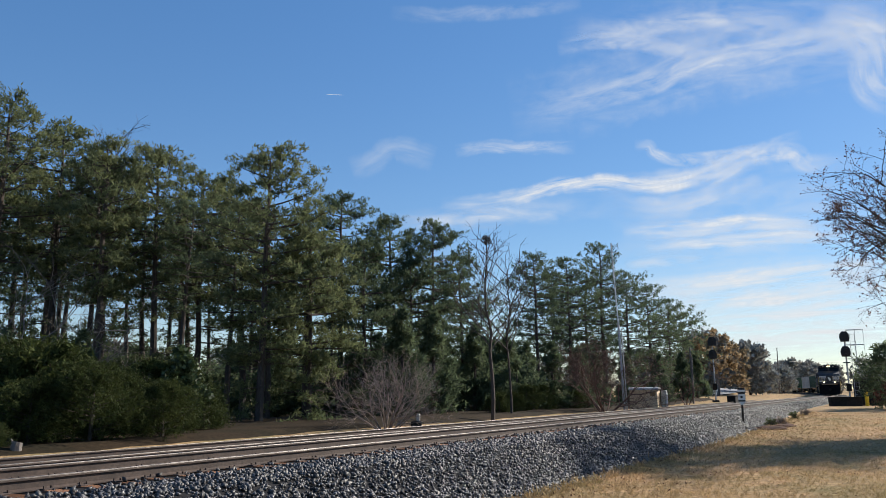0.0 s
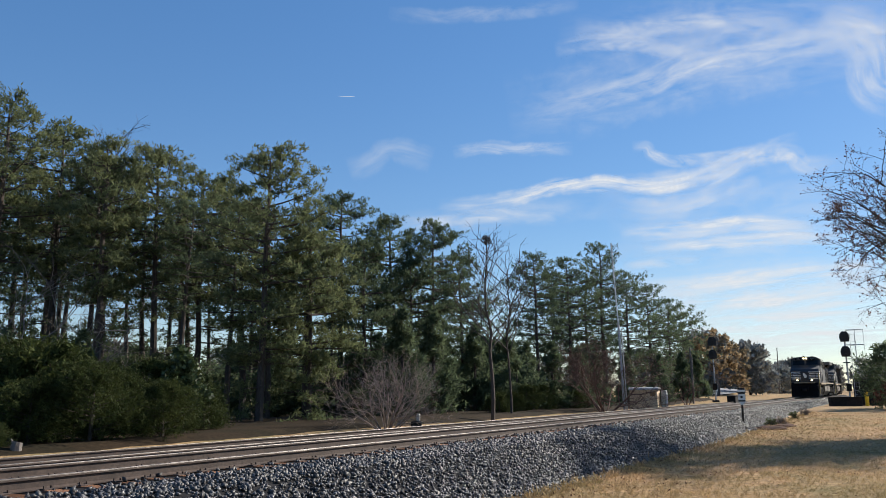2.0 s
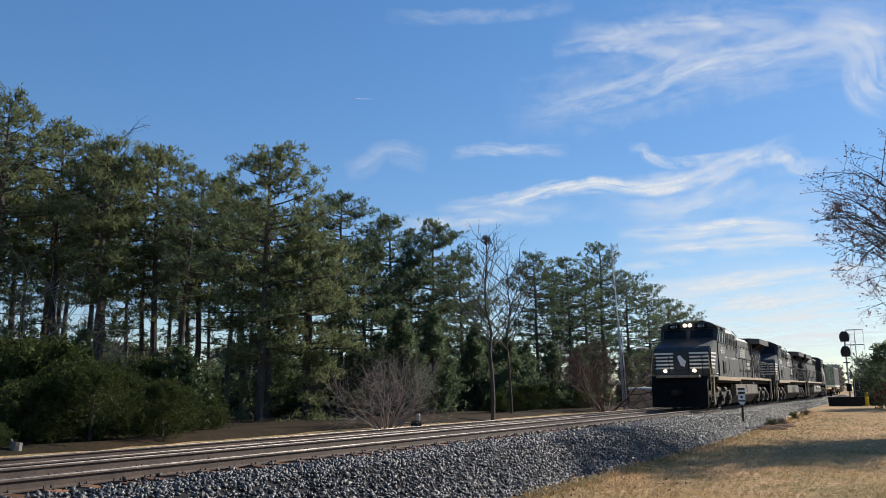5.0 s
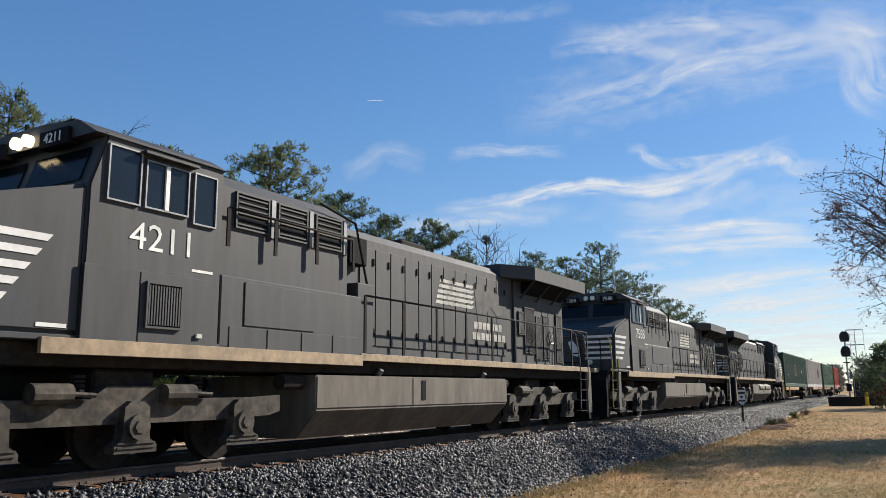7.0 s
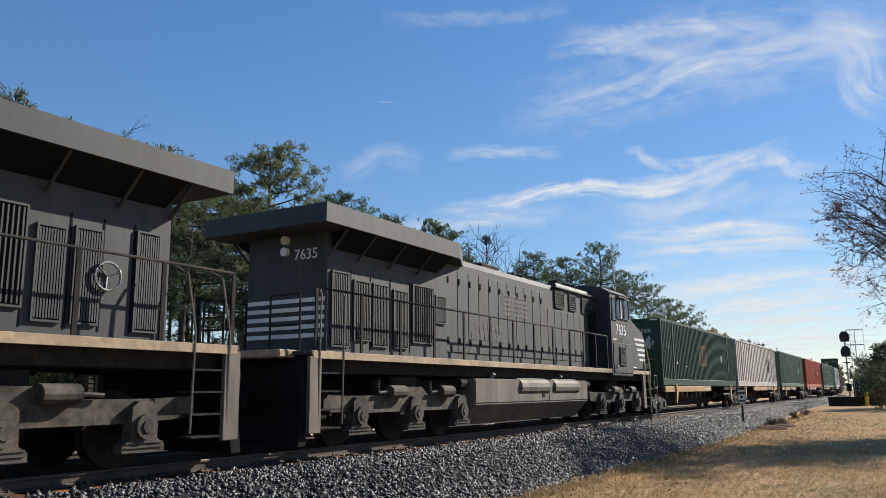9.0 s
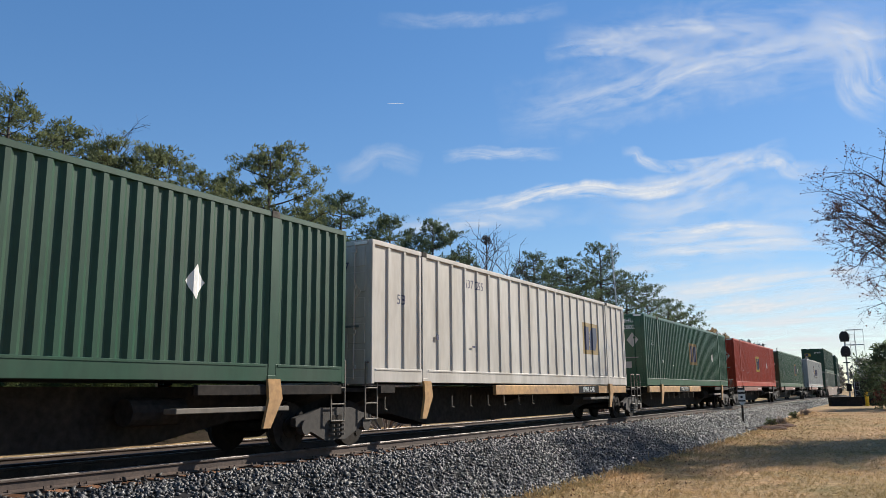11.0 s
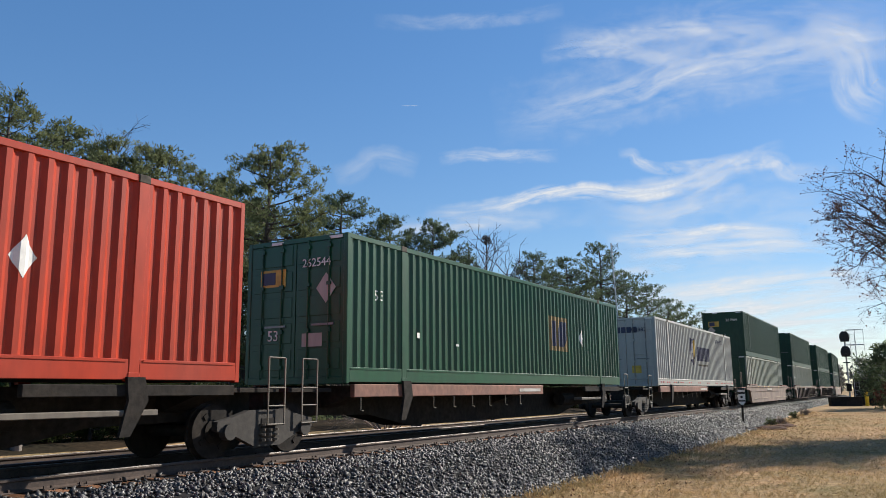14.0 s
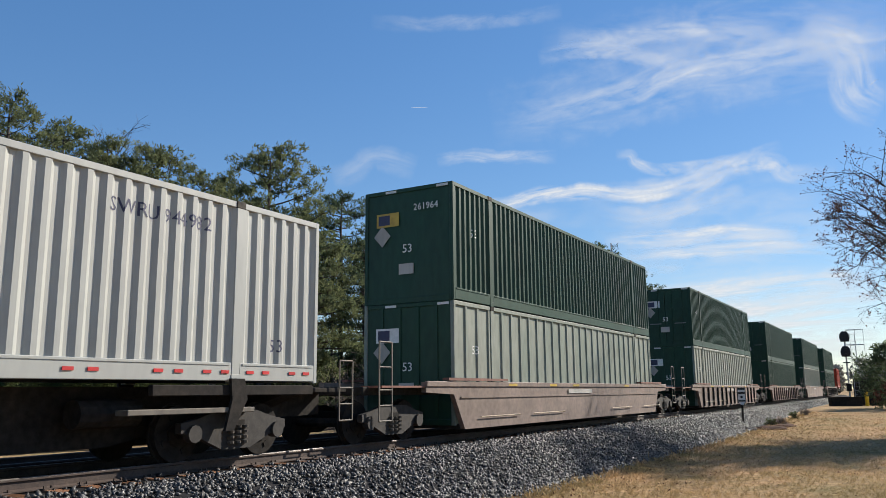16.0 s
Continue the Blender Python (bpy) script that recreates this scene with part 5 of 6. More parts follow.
    # tank
    tk = part("fuel_tank", prism(B(), [(-1.48, 1.32), (1.48, 1.32), (1.48, 0.72), (1.02, 0.22), (-1.02, 0.22), (-1.48, 0.72)], "x", 8.15, 15.7), M_TANK, lo, "dusty grey fuel tank")
    bmesh_bevel(tk, 0.03)
    for sd in (-1, 1):
        part("fuel_gauge", box(B(), 11.6, 11.75, *sorted((sd * 1.48, sd * 1.495)), 0.85, 1.25), M_GRILL, tk)
        part("weld_seam", box(B(), 11.25, 11.27, *sorted((sd * 1.48, sd * 1.487)), 0.73, 1.3), M_UNDER, tk)
        bm = B()
        tube(bm, [(10.2, sd * 1.3, 1.3), (10.2, sd * 1.42, 1.45)], 0.06, 8)
        tube(bm, [(14.6, sd * 1.3, 1.3), (14.6, sd * 1.42, 1.45)], 0.06, 8)
        part("filler_cap", bm, M_ALU, tk)
        part("air_pipe", tube(B(), [(7.5, sd * 1.2, 1.2), (8.05, sd * 1.2, 1.2)], 0.14, 10), M_UNDER, lo)
        part("air_pipe", tube(B(), [(15.8, sd * 1.2, 1.2), (16.1, sd * 1.2, 1.2)], 0.14, 10), M_UNDER, lo)
        if turned:
            for x0 in (9.0, 11.3):
                part("air_tank", tube(B(), [(x0, sd * 1.32, 1.12), (x0 + 1.9, sd * 1.32, 1.12)], 0.24, 14), M_TANK, lo, "dusty air reservoir")
    # ends: pilots, steps, rails
    for xe, d in ((0.5, 1), (22.2, -1)):
        bm = B()
        prism(bm, [(xe + d * 0.55, 1.7), (xe + d * 0.30, 1.35), (xe + d * 0.34, 0.75), (xe + d * 0.26, 0.12), (xe + d * 0.45, 0.12), (xe + d * 0.55, 0.75), (xe + d * 0.75, 1.7)], "y", -1.42, 1.42)
        part("pilot", bm, M_GRILL, lo, "black snowplough pilot")
        part("coupler", box(B(), min(xe - d * 0.8, xe + d * 0.5), max(xe - d * 0.8, xe + d * 0.5), -0.16, 0.16, 0.72, 1.02, 0.04), M_UNDER, lo)
        part("anticlimber", box(B(), min(xe + d * 0.1, xe + d * 0.7), max(xe + d * 0.1, xe + d * 0.7), -1.1, 1.1, 1.62, 1.76, 0.02), M_SILL, lo)
        for sd in (-1, 1):
            x0, x1 = sorted((xe + d * 0.72, xe + d * 1.35))
            for k in range(4):
                part("step", box(B(), x0 + 0.03, x1, *sorted((sd * 1.12, sd * 1.50)), 0.38 + k * 0.32, 0.41 + k * 0.32), M_UNDER, lo)
            part("step_plate", box(B(), x1 - 0.02, x1 + 0.30, *sorted((sd * 1.44, sd * 1.52)), 0.32, 1.64, 0.01), M_TANK, lo)
            for xx in (x0, x1 + 0.05):
                bm = tube(B(), [(xx, sd * 1.5, 0.45), (xx, sd * 1.53, 1.9), (xx + d * 0.12, sd * 1.45, 2.75), (xx + d * 0.25, sd * 1.3, 2.86)], 0.02, 6)
                part("grab_rail", bm, M_YELLOW if d > 0 else M_TANK, lo)
        for yy in (-1.2, -0.5, 0.5, 1.2):
            part("end_post", tube(B(), [(xe + d * 0.5, yy, 1.7), (xe + d * 0.5, yy, 2.75)], 0.02, 5), M_UNDER, lo)
        for a, b in ((-1.2, -0.5), (0.5, 1.2)):
            for zz in (2.75, 2.2):
                part("end_rail", tube(B(), [(xe + d * 0.5, a, zz), (xe + d * 0.5, b, zz)], 0.02, 5), M_UNDER, lo)
        for yy in (-0.4, -0.25, 0.25, 0.4):
            part("air_hose", tube(B(), [(xe + d * 0.3, yy, 1.2), (xe - d * 0.1, yy, 0.9), (xe - d * 0.12, yy, 0.55)], 0.025, 6), M_GRILL, lo)
    bm = B()
    for sd in (-1, 1):
        tube(bm, [(1.2, sd * 0.75, 1.98), (1.06, sd * 0.75, 1.98)], 0.085, 14)
    part("ditch_light", bm, M_LAMP if lit else M_LENS, lo, "glowing ditch lights" if lit else "unlit ditch lights")
    for sd in (-1, 1):
        handrail(lo, sd * 1.49, 9.55, 21.6, 1.74, 2.85, 10)
    loco_truck(lo, (2.55, 4.52, 6.5), turned)
    loco_truck(lo, (16.2, 18.17, 20.15), turned)
    mover(lo, s0, 4.5, 18.0, LEN if turned else 0.0)
    return lo


def bmesh_bevel(ob, w):
    bm = bmesh.new()
    bm.from_mesh(ob.data)
    bmesh.ops.bevel(bm, geom=list(bm.edges), offset=w, segments=2, affect="EDGES")
    bmesh.ops.recalc_face_normals(bm, faces=bm.faces)
    bm.to_mesh(ob.data)
    bm.free()


locomotive("4211", "black six-axle diesel locomotive with white stripes, headlights on", False, 136.45, True)
locomotive("7588", "black six-axle diesel locomotive with white stripes, coupled second", False, 159.15, False)
locomotive("7635", "black six-axle diesel locomotive running long hood first", True, 182.15, False)

# ---- containers ----
CL, CW, CH = 16.154, 2.591, 2.896
POSTS = (1.98, 14.17)


def corrugated(x0, x1, y, sd, z0, z1, pitch, depth, mode):
    """A side panel folded into trapezoid ribs; mode 'plate': flat sheets with slim raised posts."""
    n = max(int(round((x1 - x0) / pitch)), 1)
    p = (x1 - x0) / n
    xs = []
    for i in range(n):
        a = x0 + i * p
        if mode == "plate":
            xs += [(a, 0), (a + 0.8 * p, 0), (a + 0.84 * p, 1), (a + 0.96 * p, 1)]
        else:
            xs += [(a, 1), (a + 0.27 * p, 1), (a + 0.5 * p, 0), (a + 0.77 * p, 0)]
    xs.append((x1, xs[0][1]))
    verts, faces = [], []
    for x, k in xs:
        yy = y + sd * depth * (k - 1)
        verts += [(x, yy, z0), (x, yy, z1)]
    for i in range(len(xs) - 1):
        faces.append((2 * i, 2 * i + 2, 2 * i + 3, 2 * i + 1) if sd < 0 else (2 * i, 2 * i + 1, 2 * i + 3, 2 * i + 2))
    return verts, faces


def folds(x0, x1, pitch, mode):
    n = max(int(round((x1 - x0) / pitch)), 1)
    q = (x1 - x0) / n
    out = []
    for i in range(n):
        a = x0 + i * q
        out += [(a, 0), (a + 0.8 * q, 0), (a + 0.84 * q, 1), (a + 0.96 * q, 1)] if mode == "plate" else [(a, 1), (a + 0.27 * q, 1), (a + 0.5 * q, 0), (a + 0.77 * q, 0)]
    return out + [(x1, out[0][1])]


def painted(name, outline, material, parent, label, pitch, mode, lift=0.003):
    """A painted shape that lies on the folded near side."""
    fl = folds(POSTS[0] + 0.09, POSTS[1] - 0.09, pitch, mode)
    depth = 0.045 if mode == "rib" else 0.035
    lo, hi = min(q[0] for q in outline), max(q[0] for q in outline)
    bm = bmesh.new()
    bm.faces.new([bm.verts.new((x, 0, z)) for x, z in outline])
    for x, _ in fl:
        if lo < x < hi:
            bmesh.ops.bisect_plane(bm, geom=bm.verts[:] + bm.edges[:] + bm.faces[:], plane_co=(x, 0, 0), plane_no=(1, 0, 0))
    fx, fy = [q[0] for q in fl], [q[1] for q in fl]
    for v in bm.verts:
        v.co.y = -(CW / 2 - 0.012) - depth * (float(np.interp(v.co.x, fx, fy)) - 1) - lift
    bmesh.ops.recalc_face_normals(bm, faces=bm.faces)
    return part(name, bm, material, parent, label)


def painted_text(text, size, material, parent, x, z, label, pitch, mode):
    """Lettering painted over the folds of the near side."""
    cu = bpy.data.curves.new("lettering", "FONT")
    cu.body, cu.size, cu.align_x, cu.align_y, cu.resolution_u = text, size, "CENTER", "CENTER", 2
    tmp = bpy.data.objects.new("lettering", cu)
    me = bpy.data.meshes.new_from_object(tmp)
    bpy.data.objects.remove(tmp)
    bm = bmesh.new()
    bm.from_mesh(me)
    bpy.data.meshes.remove(me)
    for v in bm.verts:
        v.co = (x + v.co.x, 0, z + v.co.y)
    xs = [v.co.x for v in bm.verts]
    fl = folds(0.09, POSTS[0] - 0.09, pitch, mode) + folds(POSTS[0] + 0.09, POSTS[1] - 0.09, pitch, mode) + folds(POSTS[1] + 0.09, CL - 0.09, pitch, mode)
    for fx, _ in fl:
        if min(xs) < fx < max(xs):
            bmesh.ops.bisect_plane(bm, geom=bm.verts[:] + bm.edges[:] + bm.faces[:], plane_co=(fx, 0, 0), plane_no=(1, 0, 0))
    fx, fy = [q[0] for q in fl], [q[1] for q in fl]
    depth = 0.045 if mode == "rib" else 0.035
    for v in bm.verts:
        v.co.y = -(CW / 2 - 0.012) - depth * (float(np.interp(v.co.x, fx, fy)) - 1) - 0.004
    return part("lettering", bm, material, parent, label)


def container(label, paint, s0, z, pitch=0.272, mode="rib", logo="", number="", post_mtl=None, end_mtl=None, doors=True, tape=False, size_mark=None, logo_x=10.6, logo_mtl=None, side_number=None, group="containers on the train"):
    ct = thing("shipping_container", label, "container", group)
    hw = CW / 2
    logo_mtl = logo_mtl or M_LOGOF
    post_mtl, end_mtl = post_mtl or paint, end_mtl or paint
    for sd in (-1, 1):
        for x0, x1 in ((0.09, POSTS[0] - 0.09), (POSTS[0] + 0.09, POSTS[1] - 0.09), (POSTS[1] + 0.09, CL - 0.09)):
            v, f = corrugated(x0, x1, sd * (hw - 0.012), sd, 0.31, CH - 0.09, pitch, 0.045 if mode == "rib" else 0.035, mode)
            raw("side_panel", v, f, paint, ct)
            part("bottom_rail", box(B(), x0, x1, *sorted((sd * (hw - 0.06), sd * hw)), 0.03, 0.31, 0.008), paint, ct)
            part("rail_lip", box(B(), x0 + 0.05, x1 - 0.05, *sorted((sd * hw, sd * (hw + 0.012))), 0.27, 0.30), paint, ct)
        part("top_rail", box(B(), 0.05, CL - 0.05, *sorted((sd * (hw - 0.07), sd * (hw - 0.002))), CH - 0.10, CH, 0.008), paint, ct)
        for x in POSTS:
            pp = part("lifting_post", box(B(), x - 0.09, x + 0.09, *sorted((sd * (hw - 0.09), sd * (hw + 0.006))), 0.0, CH + 0.005, 0.01), post_mtl, ct)
            part("corner_casting", box(B(), x - 0.1, x + 0.1, *sorted((sd * (hw - 0.12), sd * (hw + 0.012))), CH - 0.11, CH + 0.012, 0.01), M_TRUCK if mode != "plate" else M_UNDER, pp)
            part("corner_casting", box(B(), x - 0.1, x + 0.1, *sorted((sd * (hw - 0.12), sd * (hw + 0.012))), -0.005, 0.13, 0.01), paint, pp)
        for x0, x1 in ((0.0, 0.1), (CL - 0.1, CL)):
            part("corner_post", box(B(), x0, x1, *sorted((sd * (hw - 0.1), sd * hw)), 0.0, CH, 0.012), paint, ct)
    part("floor", box(B(), 0.1, CL - 0.1, -hw + 0.07, hw - 0.07, 0.03, 0.16), M_UNDER, ct)
    part("roof", box(B(), 0.05, CL - 0.05, -hw + 0.06, hw - 0.06, CH - 0.05, CH - 0.01), paint, ct)
    # near end: double doors with locking bars; far end: corrugated
    if doors:
        for y0, y1 in ((-hw + 0.1, -0.01), (0.01, hw - 0.1)):
            dr = part("door", box(B(), 0.02, 0.07, y0, y1, 0.14, CH - 0.10, 0.006), end_mtl, ct)
            for k in range(5):
                z0 = 0.28 + k * 0.52
                part("door_rib", box(B(), 0.004, 0.02, y0 + 0.08, y1 - 0.08, z0, z0 + 0.40, 0.006), end_mtl, dr)
            for f in (0.28, 0.72):
                yy = y0 + (y1 - y0) * f
                bm = tube(B(), [(-0.02, yy, 0.10), (-0.02, yy, CH - 0.06)], 0.018, 6)
                bar = part("locking_bar", bm, M_ALU if paint is M_GREY else end_mtl, dr)
                for zz in (0.3, 1.0, 1.9, CH - 0.25):
                    part("bar_guide", box(B(), -0.04, 0.01, yy - 0.05, yy + 0.05, zz, zz + 0.07), end_mtl, bar)
            part("handle", box(B(), -0.035, -0.01, y0 + 0.2, y0 + 0.75, 1.12, 1.16), M_ALU, dr)
    else:
        if mode == "plate":
            bm = box(B(), 0.03, 0.07, -hw + 0.1, hw - 0.1, 0.14, CH - 0.1)
            for k in range(4):
                yy = -0.78 + k * 0.52
                box(bm, 0.0, 0.03, yy - 0.06, yy + 0.06, 0.14, CH - 0.1)
            part("end_panel", bm, end_mtl, ct)
        else:
            part("end_panel", box(B(), 0.03, 0.07, -hw + 0.1, hw - 0.1, 0.14, CH - 0.1), end_mtl, ct)
    part("end_header", box(B(), -0.004, 0.09, -hw + 0.1, hw - 0.1, CH - 0.1, CH - 0.002, 0.008), end_mtl, ct)
    part("end_sill", box(B(), -0.004, 0.09, -hw + 0.1, hw - 0.1, 0.0, 0.14, 0.008), end_mtl, ct)
    part("end_panel", box(B(), CL - 0.07, CL - 0.03, -hw + 0.1, hw - 0.1, 0.02, CH - 0.02), end_mtl, ct)
    for yy in (-0.75, 0.75):
        part("marking_plate", box(B(), -0.008, -0.002, yy - 0.42, yy - 0.1, CH - 0.09, CH - 0.03), M_WHITE, ct, "white marking stripes")
    y = -hw - 0.003
    if logo == "square":
        sx = logo_x
        painted("logo_patch", [(sx - 0.72, 1.02), (sx + 0.72, 1.02), (sx + 0.72, 2.05), (sx - 0.72, 2.05)], logo_mtl, ct, "faded yellow rectangular logo patch", pitch, mode)
        painted("logo_shape", [(sx - 0.58, 1.16), (sx - 0.16, 1.16), (sx - 0.16, 1.92), (sx - 0.58, 1.92)], M_LOGON, ct, "", pitch, mode, 0.006)
        painted("logo_shape", [(sx - 0.08, 1.16), (sx + 0.42, 1.16), (sx + 0.6, 1.5), (sx + 0.6, 1.92), (sx + 0.1, 1.92), (sx - 0.08, 1.7)], M_LOGOB, ct, "", pitch, mode, 0.006)
        painted("diamond_mark", [(12.5, 1.77), (12.32, 1.5), (12.5, 1.23), (12.68, 1.5)], M_WHITE, ct, "white diamond mark", pitch, mode)
    if logo == "shield":
        painted("logo_shield", [(5.98, 2.35), (6.5, 2.28), (7.05, 2.35), (7.05, 1.55), (6.75, 1.2), (6.5, 0.98), (6.2, 1.2), (5.95, 1.55)], M_LOGON, ct, "navy shield emblem", pitch, mode)
        painted("logo_shape", [(6.6, 2.2), (6.98, 2.26), (6.98, 1.6), (6.62, 1.15)], M_LOGOY, ct, "", pitch, mode, 0.006)
        painted("logo_shape", [(6.1, 1.5), (6.4, 1.9), (6.58, 2.1), (6.58, 1.7), (6.35, 1.3), (6.2, 1.3)], M_WHITE, ct, "", pitch, mode, 0.007)
        xx = 7.35
        for w in (0.5, 0.72, 0.2, 0.48, 0.5):
            painted("logo_bar", [(xx, 1.25), (xx + w, 1.25), (xx + w + 0.12, 1.95), (xx + 0.12, 1.95)], M_LOGON, ct, "slanted navy lettering block", pitch, mode)
            xx += w + 0.10
        painted("logo_bar", [(7.5, 1.0), (9.7, 1.0), (9.7, 1.09), (7.5, 1.09)], M_TANK, ct, "thin grey lettering bar", pitch, mode)
        part("logo_shield", prism(B(), [(1.05, 2.55), (0.62, 2.55), (0.62, 2.1), (0.8, 1.95), (1.05, 2.15)], "x", -0.006, 0.0), M_LOGON, ct, "navy shield emblem")
        for k in range(4):
            part("logo_bar", box(B(), -0.006, 0.0, 0.42 - k * 0.24 - 0.2, 0.42 - k * 0.24, 2.25, 2.5), M_LOGON, ct, "navy lettering block")
        for k, w in enumerate((0.5, 0.3, 0.4)):
            part("data_bar", box(B(), -0.006, 0.0, 0.35, 0.35 + w, 1.2 - k * 0.12, 1.27 - k * 0.12), M_LOGOB, ct, "small unreadable lettering")
        part("caution_label", box(B(), -0.006, 0.0, -0.62, -0.22, 0.55, 0.86), M_LOGOY, ct, "yellow caution label")
    if side_number:
        painted_text(side_number, 0.30, M_LOGON, ct, 4.4, 2.42, "container number", pitch, mode)
    if number:
        lettering(number, 0.24, M_LOGON if paint in (M_GREY, M_DIRTYW) else M_NUM, ct, pose(-0.026, -0.55, 2.36, 90, 0, -90), "container number")
        if number == "262802":
            lettering("EMHU", 0.24, M_NUM, ct, pose(-0.026, -0.55, 2.62, 90, 0, -90), "owner mark")
        if paint is M_GREY:
            painted_text("SWRU " + number, 0.30, M_LOGON, ct, CL - 3.5, 2.40, "container number", pitch, mode)
    if logo == "square" or size_mark:
        part("logo_patch", box(B(), -0.008, 0.0, 0.25, 0.92, 1.95, 2.3), size_mark or M_LOGOY, ct, "rectangular logo patch on the end")
        part("logo_shape", box(B(), -0.012, -0.008, 0.52, 0.86, 2.0, 2.25), M_LOGON, ct)
        part("diamond_mark", prism(B(), [(-0.78, 1.55), (-0.54, 1.85), (-0.78, 2.15), (-1.02, 1.85)][::-1] if size_mark is None else [(0.75, 1.45), (0.5, 1.72), (0.75, 1.99), (1.0, 1.72)], "x", -0.008, 0.0), M_DIRTYW, ct, "grey diamond mark")
        lettering("53", 0.3, M_NUM, ct, pose(-0.008, 0.55 if size_mark is None else 0.0, 0.95 if size_mark is None else 1.35, 90, 0, -90), "length mark")
        part("load_label", box(B(), -0.008, 0.0, -0.7 if size_mark is None else -0.18, -0.2 if size_mark is None else 0.25, 0.72, 0.98), M_DIRTYW, ct, "white load label")
    ink = M_LOGON if paint in (M_GREY, M_DIRTYW) else M_NUM
    painted_text("53", 0.3, ink, ct, CL - 1.05 if paint is M_GREY else 1.1, 0.6 if paint is M_GREY or paint is M_RED else 1.75, "length mark", pitch, mode)
    if logo:
        part("weight_plate", box(B(), 2.5, 2.6, y + 0.008, y + 0.012, 0.98, 1.10), ink, ct, "small marking plate")
        part("weight_plate", box(B(), 4.2, 4.34, y + 0.008, y + 0.012, 0.88, 0.93), ink, ct, "small marking plate")
    if tape:
        for x0 in (0.4, 1.35, 2.5, 3.7, 5.3, 7.2, 9.2, 11.2, 12.6, 13.5, 14.4, 15.4):
            part("reflective_tape", box(B(), x0, x0 + 0.16, y - 0.012, y - 0.002, 0.14, 0.19), M_REDMARK, ct, "red and white reflective tape")
            part("reflective_tape", box(B(), x0 + 0.36, x0 + 0.52, y - 0.012, y - 0.002, 0.14, 0.19), M_REDMARK, ct, "red and white reflective tape")
        lettering("LIFT", 0.12, M_LOGON, ct, pose(3.3, y - 0.004, 0.16, 90, 0, 0), "handling mark")
    ct.location.z = z
    mover(ct, s0, 0.5, CL - 0.5)
    return ct


def car_truck(parent, x):
    tr = part("truck_bolster", box(B(), x - 0.18, x + 0.18, -1.15, 1.15, 0.42, 0.62, 0.02), M_UNDER, parent)
    for sd in (-1, 1):
        y0, y1 = sorted((sd * 1.02, sd * 1.14))
        bm = prism(B(), [(x - 1.12, 0.44), (x - 0.72, 0.34), (x - 0.3, 0.16), (x + 0.3, 0.16), (x + 0.72, 0.34), (x + 1.12, 0.44), (x + 1.12, 0.58), (x + 0.8, 0.64), (x + 0.45, 0.74), (x - 0.45, 0.74), (x - 0.8, 0.64), (x - 1.12, 0.58)], "y", y0, y1)
        fr = part("side_frame", bm, M_CARTRUCK, tr, "dark cast truck side frame")
        for k in (-0.89, 0.89):
            bm = tube(B(), [(x + k, sd * 1.06, 0.42), (x + k, sd * 1.20, 0.42)], 0.13, 12)
            part("bearing_cap", bm, M_CARTRUCK, tr)
        bm = B()
        for k in (-0.15, 0.0, 0.15):
            for q in range(4):
                tube(bm, [(x + k, sd * 1.16, 0.24 + q * 0.08), (x + k, sd * 1.16, 0.28 + q * 0.08)], 0.06, 8)
        part("spring", bm, M_TRUCK, tr, "dusty coil spring nest")
    for k in (-0.89, 0.89):
        wheelset(parent, x + k, False)


